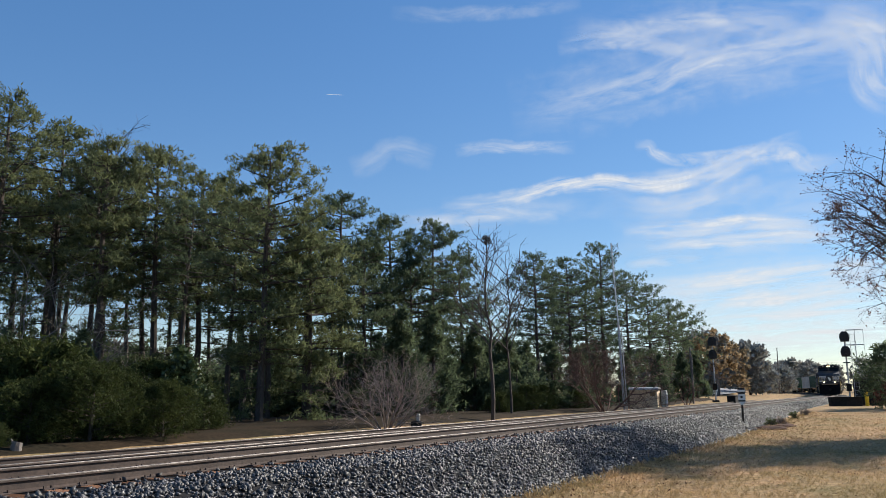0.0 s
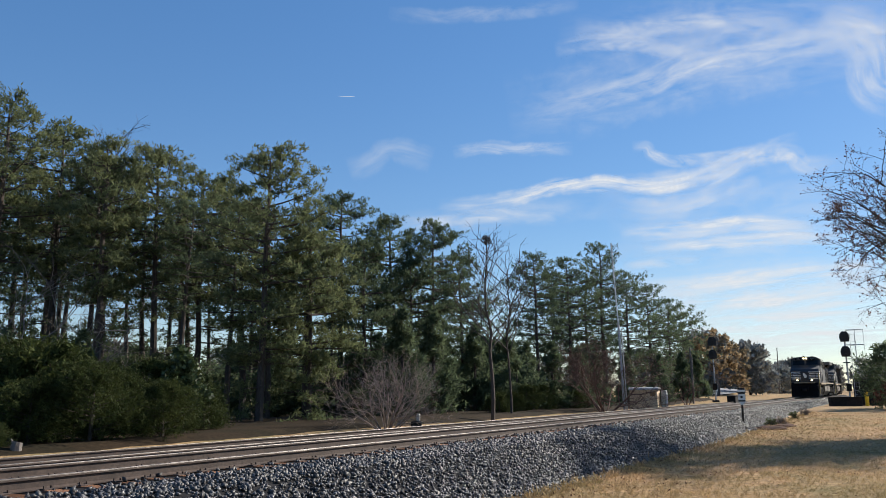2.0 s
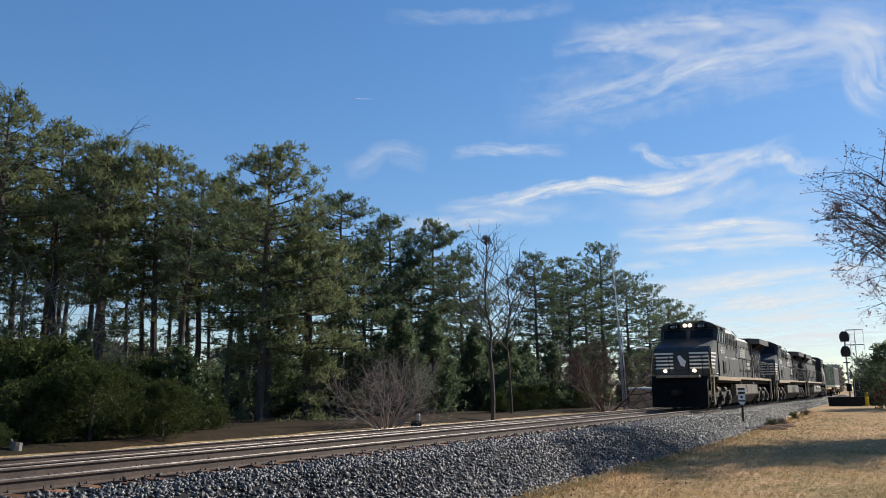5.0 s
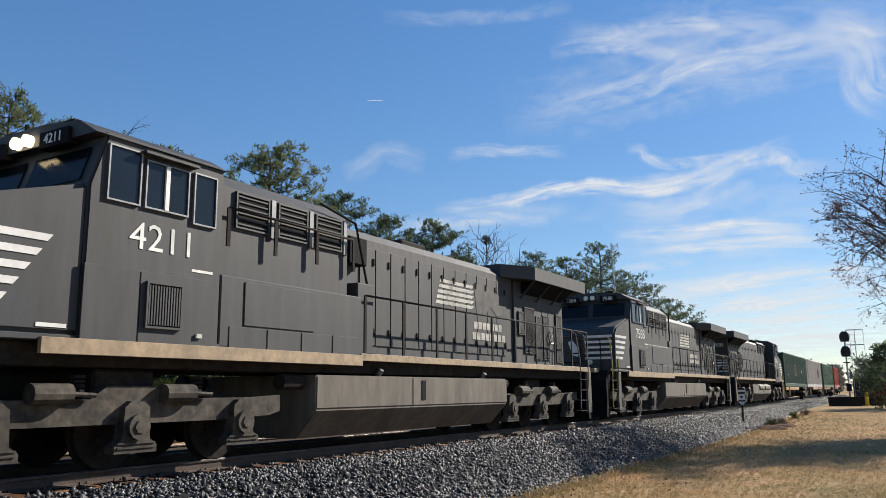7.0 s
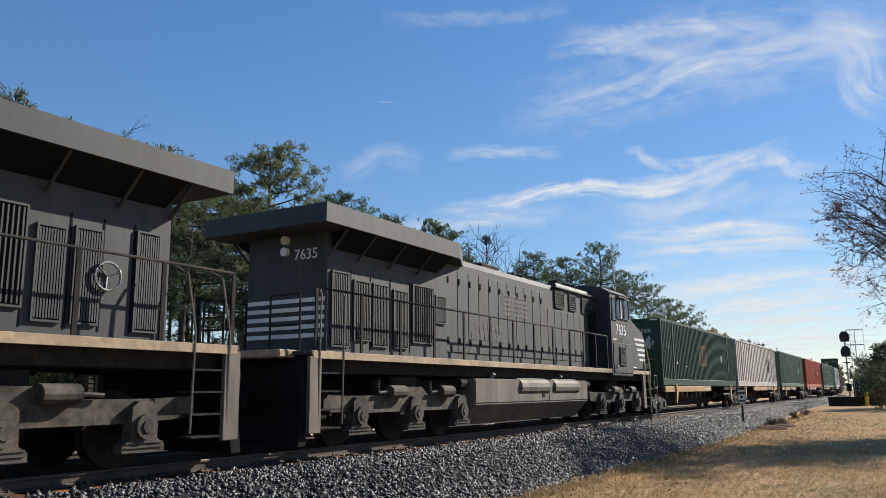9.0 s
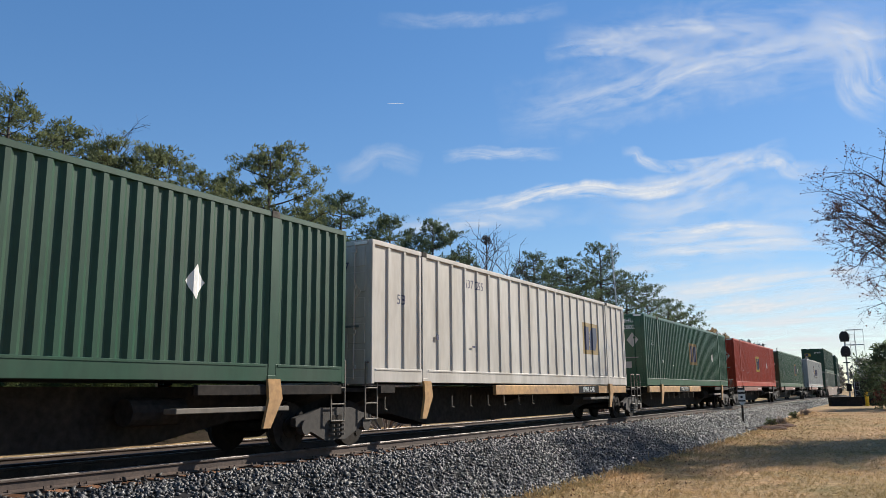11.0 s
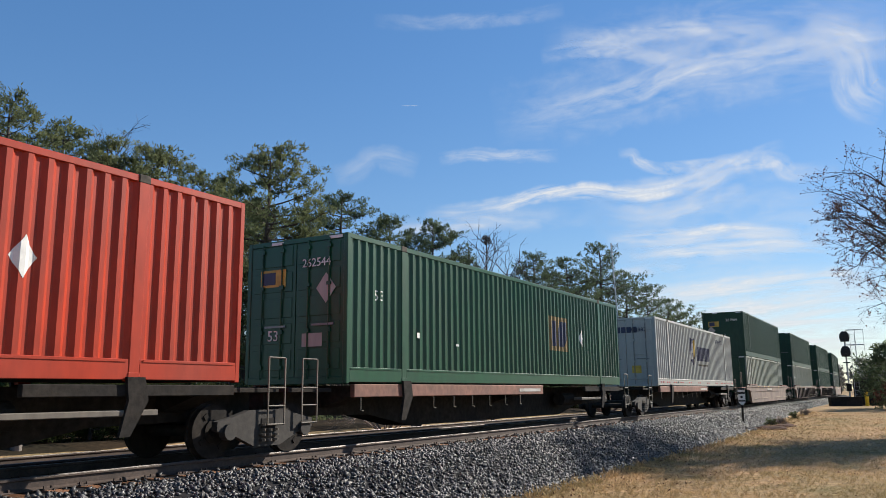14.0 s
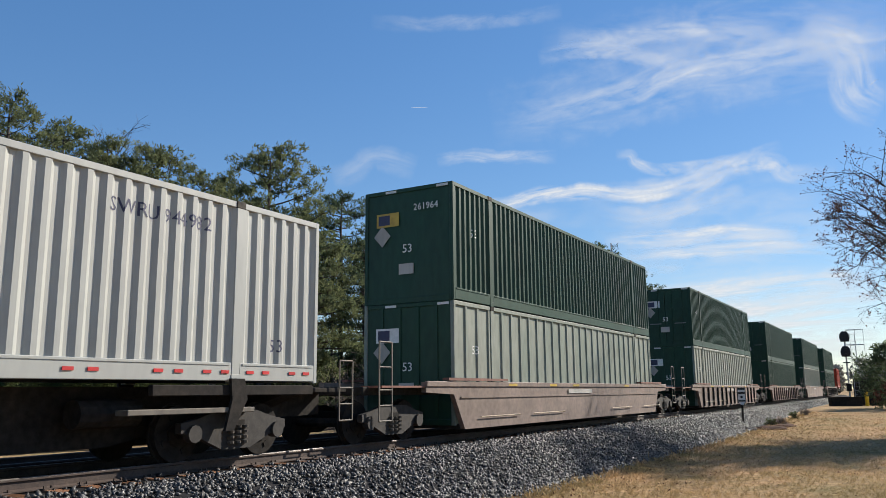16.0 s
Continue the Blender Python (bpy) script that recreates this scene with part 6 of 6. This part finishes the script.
def spine_car(s0, label, paint, trucks, number="", sill=(0.25, 9.2), mark=6.0):
    car = thing("spine_car", label, "rail car", "spine cars of the train")
    part("centre_beam", prism(B(), [(-1.2, 1.12), (-1.2, 0.6), (2.0, 0.55), (3.6, 0.26), (12.6, 0.26), (14.2, 0.55), (CL + 1.2, 0.6), (CL + 1.2, 1.12)], "y", -0.36, 0.36), M_UNDER, car)
    for x in (0.6, 8.1, 15.6):
        part("cross_arm", prism(B(), [(-1.28, 1.14), (1.28, 1.14), (1.28, 1.0), (0.4, 0.72), (-0.4, 0.72), (-1.28, 1.0)], "x", x - 0.25, x + 0.25), M_UNDER, car)
    for sd in (-1, 1):
        y0, y1 = sorted((sd * 1.20, sd * 1.30))
        part("side_sill", box(B(), *sill, y0, y1, 0.92, 1.17, 0.012), paint, car, "weathered painted side sill")
        if sill[1] < 12:
            part("side_sill", box(B(), 12.6, CL - 0.1, y0, y1, 0.98, 1.14, 0.012), M_UNDER, car)
        for xp in (2.0, 14.17):
            part("pedestal", prism(B(), [(xp - 0.14, 1.24), (xp + 0.15, 1.24), (xp + 0.22, 0.92), (xp - 0.05, 0.45), (xp - 0.22, 0.45), (xp - 0.10, 0.92)], "y", *sorted((sd * 1.305, sd * 1.36))), paint if paint is M_TTX else M_UNDER, car)
        for x in (0.5, 3.2, 4.1, 5.0, 5.9, 6.8, 7.7):
            bm = tube(B(), [(x, sd * 1.27, 0.92), (x, sd * 1.27, 0.68), (x + 0.1, sd * 1.27, 0.66)], 0.012, 4)
            part("tie_down", bm, M_TANK, car)
        if number:
            part("lettering_patch", box(B(), mark - 0.9, mark + 0.95, *sorted((sd * 1.298, sd * 1.303)), 0.93, 1.16), M_GRILL, car, "black lettering patch")
            side_text(number, 0.22, M_NUM, car, mark, sd * 1.306, 1.04, sd, "car number")
        else:
            part("number_bar", box(B(), 7.6, 9.0, *sorted((sd * 1.30, sd * 1.304)), 1.0, 1.08), M_DIRTYW, car, "faded unreadable lettering")
    part("end_platform", box(B(), -1.25, -0.05, -1.0, 1.0, 1.02, 1.10, 0.01), M_UNDER, car)
    part("end_platform", box(B(), CL + 0.05, CL + 1.25, -1.0, 1.0, 1.02, 1.10, 0.01), M_UNDER, car)
    part("brake_reservoir", tube(B(), [(11.8, -0.7, 0.75), (12.8, -0.7, 0.75)], 0.2, 12), M_UNDER, car)
    part("walk_step", box(B(), 12.2, 14.6, -1.32, -1.05, 0.72, 0.80, 0.01), M_TANK, car)
    for xe in (-0.95, CL + 0.95):
        bm = B()
        for a in (xe - 0.2, xe + 0.2):
            tube(bm, [(a, -1.22, 0.5), (a, -1.22, 1.6)], 0.016, 4)
        for zz in (0.5, 0.8, 1.1, 1.6):
            tube(bm, [(xe - 0.2, -1.22, zz), (xe + 0.2, -1.22, zz)], 0.016, 4)
        part("ladder", bm, M_TANK, car)
    for x in trucks:
        car_truck(car, x)
    mover(car, s0, 0.0, CL)
    return car


def well_car(s0, label, paint, ribbed):
    car = thing("well_car", label, "rail car", "double-stack well cars")
    for sd in (-1, 1):
        y0, y1 = sorted((sd * 1.33, sd * 1.45))
        out = [(-1.5, 1.0), (-0.3, 0.95), (0.2, 0.16), (15.9, 0.16), (16.4, 0.95), (17.6, 1.0), (17.6, 1.22), (-1.5, 1.22)]
        side = part("well_side", prism(B(), out, "y", y0, y1), paint, car, "dusty well side wall")
        part("top_chord", box(B(), -1.5, 17.6, *sorted((sd * 1.42, sd * 1.48)), 1.12, 1.24, 0.01), paint, side)
        part("fold_line", box(B(), 0.0, 16.1, *sorted((sd * 1.45, sd * 1.475)), 0.86, 0.90), paint, side)
        if ribbed:
            for i in range(14):
                x = 0.7 + i * 1.12
                part("well_rib", box(B(), x - 0.06, x + 0.06, *sorted((sd * 1.45, sd * 1.53)), 0.2, 1.12, 0.01), M_UNDER, side)
        for x in (0.9, 4.0, 10.5, 14.2):
            part("grab_iron", tube(B(), [(x, sd * 1.5, 0.42), (x + 2.2, sd * 1.5, 0.42)], 0.014, 4), M_SILL, side)
        for x in (2.5, 5.2, 7.0, 12.0):
            part("reflector", box(B(), x, x + 0.5, *sorted((sd * 1.481, sd * 1.485)), 1.14, 1.20), M_LOGOY, side)
        part("number_bar", box(B(), 6.6, 8.6, *sorted((sd * 1.481, sd * 1.486)), 0.94, 1.06), M_DIRTYW, side, "faded unreadable lettering")
        part("upper_ledge", box(B(), -0.6, 2.4, *sorted((sd * 1.33, sd * 1.50)), 1.26, 1.32), M_REDBR, car)
        part("upper_ledge", box(B(), 14.0, 16.8, *sorted((sd * 1.33, sd * 1.50)), 1.26, 1.32), M_REDBR, car)
    part("well_floor", box(B(), 0.1, 16.0, -1.33, 1.33, 0.17, 0.24), M_UNDER, car)
    for x0, x1 in ((-3.3, -0.25), (16.4, 19.4)):
        part("end_deck", box(B(), x0, x1, -1.1, 1.1, 0.95, 1.12, 0.02), M_UNDER, car)
        part("end_platform", box(B(), x0 + 0.2, x1 - 0.2, -1.42, -0.9, 1.10, 1.14), M_REDBR, car)
        bm = B()
        xm = x0 + 0.35 if x0 < 0 else x1 - 0.35
        for a in (xm - 0.22, xm + 0.22):
            tube(bm, [(a, -1.4, 0.45), (a, -1.4, 2.0)], 0.018, 4)
        for zz in (0.45, 0.75, 1.05, 1.5, 2.0):
            tube(bm, [(xm - 0.22, -1.4, zz), (xm + 0.22, -1.4, zz)], 0.018, 4)
        part("ladder", bm, M_TANK, car)
    for x in (-2.25, 18.4):
        car_truck(car, x)
    mover(car, s0, -2.0, 18.2)
    return car


GREEN_L = "green corrugated shipping container with faded yellow logo on a spine car"
spine_car(205.9, "weathered yellow spine car unit carrying a container", M_TTX, (-0.4,))
container(GREEN_L, M_DKGREEN, 205.9, 1.175, logo="square", logo_x=7.9, number="261308")
spine_car(222.9, "weathered yellow spine car unit under a white container", M_TTX, (-0.9,), "SPINE CAR", (5.4, 16.0), 12.1)
container("dirty white smooth-panelled container with yellow logo patch", M_DIRTYW, 222.9, 1.175, 0.62, "plate", logo="square", logo_x=12.6, number="637", side_number="637 255")
spine_car(241.7, "weathered yellow spine car unit with black lettering patch", M_TTX, (-1.6, 15.9), "TTAX 753313")
container(GREEN_L, M_GREEN, 241.7, 1.175, logo="square", logo_x=8.2, number="262802")
spine_car(260.5, "brown spine car unit carrying a red container", M_REDBR, (0.4,))
container("bright red corrugated container with small yellow logo", M_RED, 260.5, 1.175, logo="square", logo_x=8.4, logo_mtl=M_LOGOY, number="")
spine_car(279.4, "brown spine car unit carrying a green container", M_REDBR, (-1.9,))
container(GREEN_L, M_GREEN, 279.4, 1.175, logo="square", number="262544")
spine_car(300.6, "brown spine car unit carrying a pale grey container", M_REDBR, (-1.7, 14.4))
container("pale grey corrugated container with navy shield logo and lettering", M_GREY, 300.6, 1.175, 0.30, logo="shield", number="944982", tape=True)
STACKS = [(321.7, M_DKGREEN, M_PALEGREEN), (345.5, M_DKGREEN, M_PALEGREEN), (369.1, M_DKGREEN, M_DKGREEN), (392.6, M_DKGREEN, M_PALEGREEN), (416.2, M_DKGREEN, M_DKGREEN)]
for i, (s0, up, low) in enumerate(STACKS):
    well_car(s0, "mauve-brown double-stack well car", M_WELL, i in (1, 2, 4))
    # pale-sided lower boxes still get a dark green end
    container("green container in the well, lower of a stack", low, s0, 0.245, 0.56 if low is M_PALEGREEN else 0.3, "plate" if low is M_PALEGREEN else "rib", end_mtl=M_DKGREEN, size_mark=M_WHITE, doors=False)
    container("dark green corrugated container on top of a stack", up, s0, 3.145, 0.272, size_mark=M_LOGOY if i == 0 else M_WHITE, number="261964" if i == 0 else "", doors=i > 0)
for i, s0 in enumerate((440.0, 461.0, 482.0)):
    spine_car(s0, "brown spine car unit far back in the train", M_REDBR, (-1.9, 16))
    container("rust-red corrugated container far back in the train", M_RED, s0, 1.175)


def car_pose(s, a, b, turned, z):
    p, q = along(s + a), along(s + b)
    h = math.atan2(q.y - p.y, q.x - p.x)
    d = Vector((math.cos(h), math.sin(h), 0))
    o = (p + q) / 2 - d * (a + b) / 2
    if turned:
        return Matrix.Translation(o + d * turned + Vector((0, 0, z))) @ Matrix.Rotation(h + math.pi, 4, "Z")
    return Matrix.Translation(o + Vector((0, 0, z))) @ Matrix.Rotation(h, 4, "Z")

# ---- clouds ----


def cloud_material(name, dense, scale, warp):
    m = bpy.data.materials.new(name)
    m.use_nodes = True
    L = m.node_tree.links.new
    m.node_tree.nodes.remove(m.node_tree.nodes["Principled BSDF"])
    uv = m.node_tree.nodes.new("ShaderNodeTexCoord")
    sep = m.node_tree.nodes.new("ShaderNodeSeparateXYZ")
    L(uv.outputs["UV"], sep.inputs[0])

    def mth(op, a, b=None):
        n = m.node_tree.nodes.new("ShaderNodeMath")
        n.operation = op
        n.use_clamp = False
        for i, v in enumerate((a, b)):
            if v is None:
                continue
            if isinstance(v, (int, float)):
                n.inputs[i].default_value = v
            else:
                L(v, n.inputs[i])
        return n.outputs[0]
    # soft edges, and threads that run along the wisp
    deg = m.node_tree.nodes.new("ShaderNodeUVMap")
    deg.uv_map = "degrees"
    mp = nd(m, "ShaderNodeMapping")
    mp.inputs["Scale"].default_value = scale
    L(deg.outputs[0], mp.inputs[0])
    big = nd(m, "ShaderNodeTexNoise", Scale=0.45, Detail=4.0, Roughness=0.55)
    L(deg.outputs[0], big.inputs["Vector"])
    v = mth("ADD", sep.outputs[1], mth("MULTIPLY", mth("SUBTRACT", big.outputs["Fac"], 0.5), warp))
    across = mth("MULTIPLY", mth("MULTIPLY", v, mth("SUBTRACT", 1.0, v)), 4.0)
    across = mth("POWER", mth("MAXIMUM", across, 0.0), 1.5)
    ends = mth("MAXIMUM", mth("MULTIPLY", mth("MULTIPLY", sep.outputs[0], mth("SUBTRACT", 1.0, sep.outputs[0])), 4.0), 0.0)
    ends = mth("POWER", ends, 0.9)
    fine = nd(m, "ShaderNodeTexNoise", Scale=1.0, Detail=9.0, Roughness=0.6, Distortion=0.55)
    L(mp.outputs[0], fine.inputs["Vector"])
    n1 = nd(m, "ShaderNodeMapRange")
    n1.inputs["From Min"].default_value, n1.inputs["From Max"].default_value = 0.34, 0.78
    L(fine.outputs["Fac"], n1.inputs["Value"])
    alpha = mth("MULTIPLY", mth("MULTIPLY", mth("MULTIPLY", across, ends), n1.outputs[0]), dense)
    edge = mth("MULTIPLY", mth("MULTIPLY", sep.outputs[1], mth("SUBTRACT", 1.0, sep.outputs[1])), 8.0)
    alpha = mth("MULTIPLY", alpha, mth("MINIMUM", mth("MAXIMUM", edge, 0.0), 1.0))
    alpha = mth("MINIMUM", alpha, 0.97)
    tr = m.node_tree.nodes.new("ShaderNodeBsdfTransparent")
    em = m.node_tree.nodes.new("ShaderNodeEmission")
    em.inputs["Color"].default_value = (0.93, 0.96, 1.0, 1)
    em.inputs["Strength"].default_value = 0.53
    mx = m.node_tree.nodes.new("ShaderNodeMixShader")
    L(alpha, mx.inputs[0])
    L(tr.outputs[0], mx.inputs[1])
    L(em.outputs[0], mx.inputs[2])
    L(mx.outputs[0], m.node_tree.nodes["Material Output"].inputs[0])
    return m


C_STREAK = cloud_material("cirrus_streak", 0.85, (0.3, 1.3, 1), 1.0)
C_VEIL = cloud_material("cirrus_veil", 0.5, (0.2, 0.7, 1), 0.9)
C_BAND = cloud_material("cirrus_band", 1.8, (0.2, 1.7, 1), 0.9)
C_CURL = cloud_material("cirrus_curl", 1.05, (0.5, 1.1, 1), 0.9)
DOME = 3200.0


def wisp(name, pts, half, material, label, dist=DOME):
    """A thin sheet of ice cloud along a line of (azimuth, elevation) in degrees, half degrees wide to each side."""
    fine = []
    n = len(pts) - 1
    for i in range(n * 8 + 1):
        t = i / 8
        k = min(int(t), n - 1)
        f = t - k
        p0, p1, p2, p3 = pts[max(k - 1, 0)], pts[k], pts[k + 1], pts[min(k + 2, n)]
        fine.append([0.5 * (2 * p1[c] + (p2[c] - p0[c]) * f + (2 * p0[c] - 5 * p1[c] + 4 * p2[c] - p3[c]) * f * f + (3 * p1[c] - p0[c] - 3 * p2[c] + p3[c]) * f ** 3) for c in (0, 1)])
    bm = bmesh.new()
    uvl, dgl = bm.loops.layers.uv.new("UVMap"), bm.loops.layers.uv.new("degrees")
    arc = [0.0]
    for p, q in zip(fine, fine[1:]):
        arc.append(arc[-1] + math.hypot(q[0] - p[0], q[1] - p[1]))
    shift = 17.3 * pts[0][0] + 5.1 * pts[0][1]
    grid = []
    for i, (az, el) in enumerate(fine):
        a, b = fine[max(i - 1, 0)], fine[min(i + 1, len(fine) - 1)]
        t = Vector((b[0] - a[0], b[1] - a[1])).normalized()
        row = []
        for j in range(5):
            w = (j / 4 - 0.5) * 2 * half
            A, E = radians(az - t.y * w), radians(el + t.x * w)
            row.append(bm.verts.new((dist * math.sin(A) * math.cos(E), dist * math.cos(A) * math.cos(E), dist * math.sin(E))))
        grid.append(row)
    for i in range(len(grid) - 1):
        for j in range(4):
            f = bm.faces.new((grid[i][j], grid[i + 1][j], grid[i + 1][j + 1], grid[i][j + 1]))
            for lp, (u, v) in zip(f.loops, ((i, j), (i + 1, j), (i + 1, j + 1), (i, j + 1))):
                lp[uvl].uv = (u / (len(grid) - 1), v / 4)
                lp[dgl].uv = (arc[u] + shift, (v / 4) * 2 * half + shift)
    ob = part(name, bm, material)
    ob.visible_shadow = False
    return tagged(ob, label, "cloud", "high clouds")


CLOUDS = []
for way, half, stuff, words in (
        ([(-3.97, 26.91), (0.88, 26.85), (3.96, 26.92), (7.9, 27.02), (10.93, 27.24)], 0.66, C_VEIL, "faint milky veil of high cloud"),
        ([(8.86, 24.23), (12.06, 24.52), (15.35, 23.96), (18.12, 23.11), (21.2, 22.47)], 0.7, C_STREAK, "thin white wind-drawn cirrus streak"),
        ([(6.36, 20.08), (11.45, 20.72), (15.59, 21.28), (18.43, 21.94), (21.19, 22.39), (24.58, 22.52), (28.15, 22.43), (32.18, 22.47)], 1.11, C_STREAK, "thin white wind-drawn cirrus streak"),
        ([(9.12, 25.21), (15.83, 25.03), (21.79, 24.93), (27.29, 24.29), (32.92, 23.3)], 2.13, C_VEIL, "faint milky veil of high cloud"),
        ([(10.41, 25.41), (15.42, 25.0), (19.44, 24.86), (23.23, 23.97), (26.15, 23.67)], 0.82, C_STREAK, "thin white wind-drawn cirrus streak"),
        ([(27.21, 23.53), (29.54, 22.63), (30.83, 22.15), (33.42, 22.17)], 1.81, C_STREAK, "thin white wind-drawn cirrus streak"),
        ([(28.92, 23.18), (29.88, 21.06), (30.17, 19.07), (31.66, 17.9)], 1.64, C_STREAK, "thin white wind-drawn cirrus streak"),
        ([(5.08, 19.98), (11.45, 20.8), (19.61, 21.87), (27.03, 21.79), (33.3, 21.18)], 3.08, C_VEIL, "faint milky veil of high cloud"),
        ([(-6.88, 16.01), (-5.21, 16.65), (-3.51, 17.6), (-0.53, 16.8)], 1.15, C_VEIL, "faint milky veil of high cloud"),
        ([(0.96, 17.27), (3.74, 17.7), (6.7, 17.43), (10.05, 17.26)], 0.62, C_STREAK, "thin white wind-drawn cirrus streak"),
        ([(14.21, 17.13), (15.25, 17.08), (15.62, 16.46), (17.04, 15.91), (19.55, 15.86), (22.19, 16.03), (25.49, 16.65)], 0.53, C_CURL, "curled bright wisp of high cloud"),
        ([(-0.14, 13.37), (4.92, 13.93), (8.69, 14.6), (11.99, 14.75), (15.17, 14.29), (18.32, 14.66), (22.54, 15.83)], 0.82, C_BAND, "long white band of high cloud"),
        ([(11.56, 14.45), (15.18, 14.53), (18.31, 14.58), (20.62, 15.06), (22.0, 15.97)], 0.99, C_STREAK, "thin white wind-drawn cirrus streak"),
        ([(19.56, 14.93), (20.63, 15.21), (22.15, 15.58), (24.68, 15.57), (25.66, 14.7), (28.72, 14.58)], 0.82, C_CURL, "curled bright wisp of high cloud"),
        ([(12.33, 13.6), (16.27, 12.94), (19.36, 13.17), (22.74, 13.84), (27.3, 13.75)], 1.72, C_VEIL, "faint milky veil of high cloud"),
        ([(12.53, 13.51), (15.49, 12.92), (18.4, 13.09), (20.53, 13.76), (22.74, 13.84)], 0.7, C_STREAK, "thin white wind-drawn cirrus streak"),
        ([(-3.92, 12.31), (0.27, 12.3), (4.05, 12.73), (8.61, 12.34)], 0.66, C_STREAK, "thin white wind-drawn cirrus streak"),
        ([(-3.5, 11.99), (1.53, 12.57), (6.98, 12.97), (13.12, 13.16)], 1.23, C_VEIL, "faint milky veil of high cloud"),
        ([(13.02, 11.16), (17.7, 11.07), (21.81, 11.25), (25.99, 10.64)], 0.7, C_BAND, "long white band of high cloud"),
        ([(14.53, 9.96), (19.89, 10.1), (24.21, 9.98), (27.59, 9.67)], 0.53, C_BAND, "long white band of high cloud"),
        ([(13.09, 8.75), (15.64, 8.95), (18.5, 8.86)], 0.49, C_STREAK, "thin white wind-drawn cirrus streak"),
        ([(13.98, 6.88), (20.43, 7.32), (24.71, 7.61), (30.6, 7.66)], 0.9, C_BAND, "long white band of high cloud"),
        ([(15.07, 5.57), (20.33, 5.97), (25.62, 6.32), (30.78, 6.4)], 0.82, C_BAND, "long white band of high cloud"),
        ([(16.9, 4.45), (22.03, 4.75), (26.5, 4.98), (30.33, 4.94)], 0.9, C_BAND, "long white band of high cloud"),
        ([(17.95, 3.26), (22.29, 3.46), (26.37, 3.53), (30.19, 3.54)], 1.07, C_BAND, "long white band of high cloud"),
        ([(10.82, 6.83), (16.7, 7.39), (24.05, 8.11), (31.88, 8.17)], 3.28, C_VEIL, "faint milky veil of high cloud"),
        ([(12.64, 3.59), (19.48, 4.17), (25.47, 4.67), (31.54, 4.87)], 3.28, C_VEIL, "faint milky veil of high cloud"),
        ([(14.47, 1.59), (20.04, 1.87), (25.27, 2.29), (31.27, 2.28)], 2.46, C_VEIL, "faint milky veil of high cloud"),
        ([(12.2, 10.8), (18.84, 11.18), (25.03, 11.41), (32.21, 11.3)], 2.46, C_VEIL, "faint milky veil of high cloud"),
        ):
    CLOUDS.append(wisp("cirrus_cloud", way, half, stuff, words))

JET = wisp("vapour_trail", [(-8.78, 21.25), (-7.46, 21.26)], 0.016, cloud_material("vapour_trail", 4.0, (0.02, 0.02, 0.02), 0.0), "short thin white vapour trail of a far aircraft", 3000.0)


def motions():
    for ob, s0, a, b, turned in MOVERS:
        z = ob.location.z
        walk(ob, [(t / 2, car_pose(s0 - SPEED * t / 2, a, b, turned, z)) for t in range(33)])
    for ws, x, r, turned in WHEELS:
        way = 1 if turned else -1
        walk(ws, [(k / 30, pose(x, 0, r, 0, math.degrees(way * SPEED * k / 30 / r), 0)) for k in range(481)])
    for ob in CLOUDS:
        walk(ob, [(0.0, pose(0, 0, 0)), (8.0, pose(-38, 0, -19)), (16.0, pose(-75, 0, -38))])
    walk(JET, [(0.0, pose(0, 0, 0)), (8.0, pose(0, 0, 0, 0, 0, -3.46) @ pose(0, 0, -20)), (16.0, pose(0, 0, 0, 0, 0, -6.42) @ pose(0, 0, -42))])


motions()
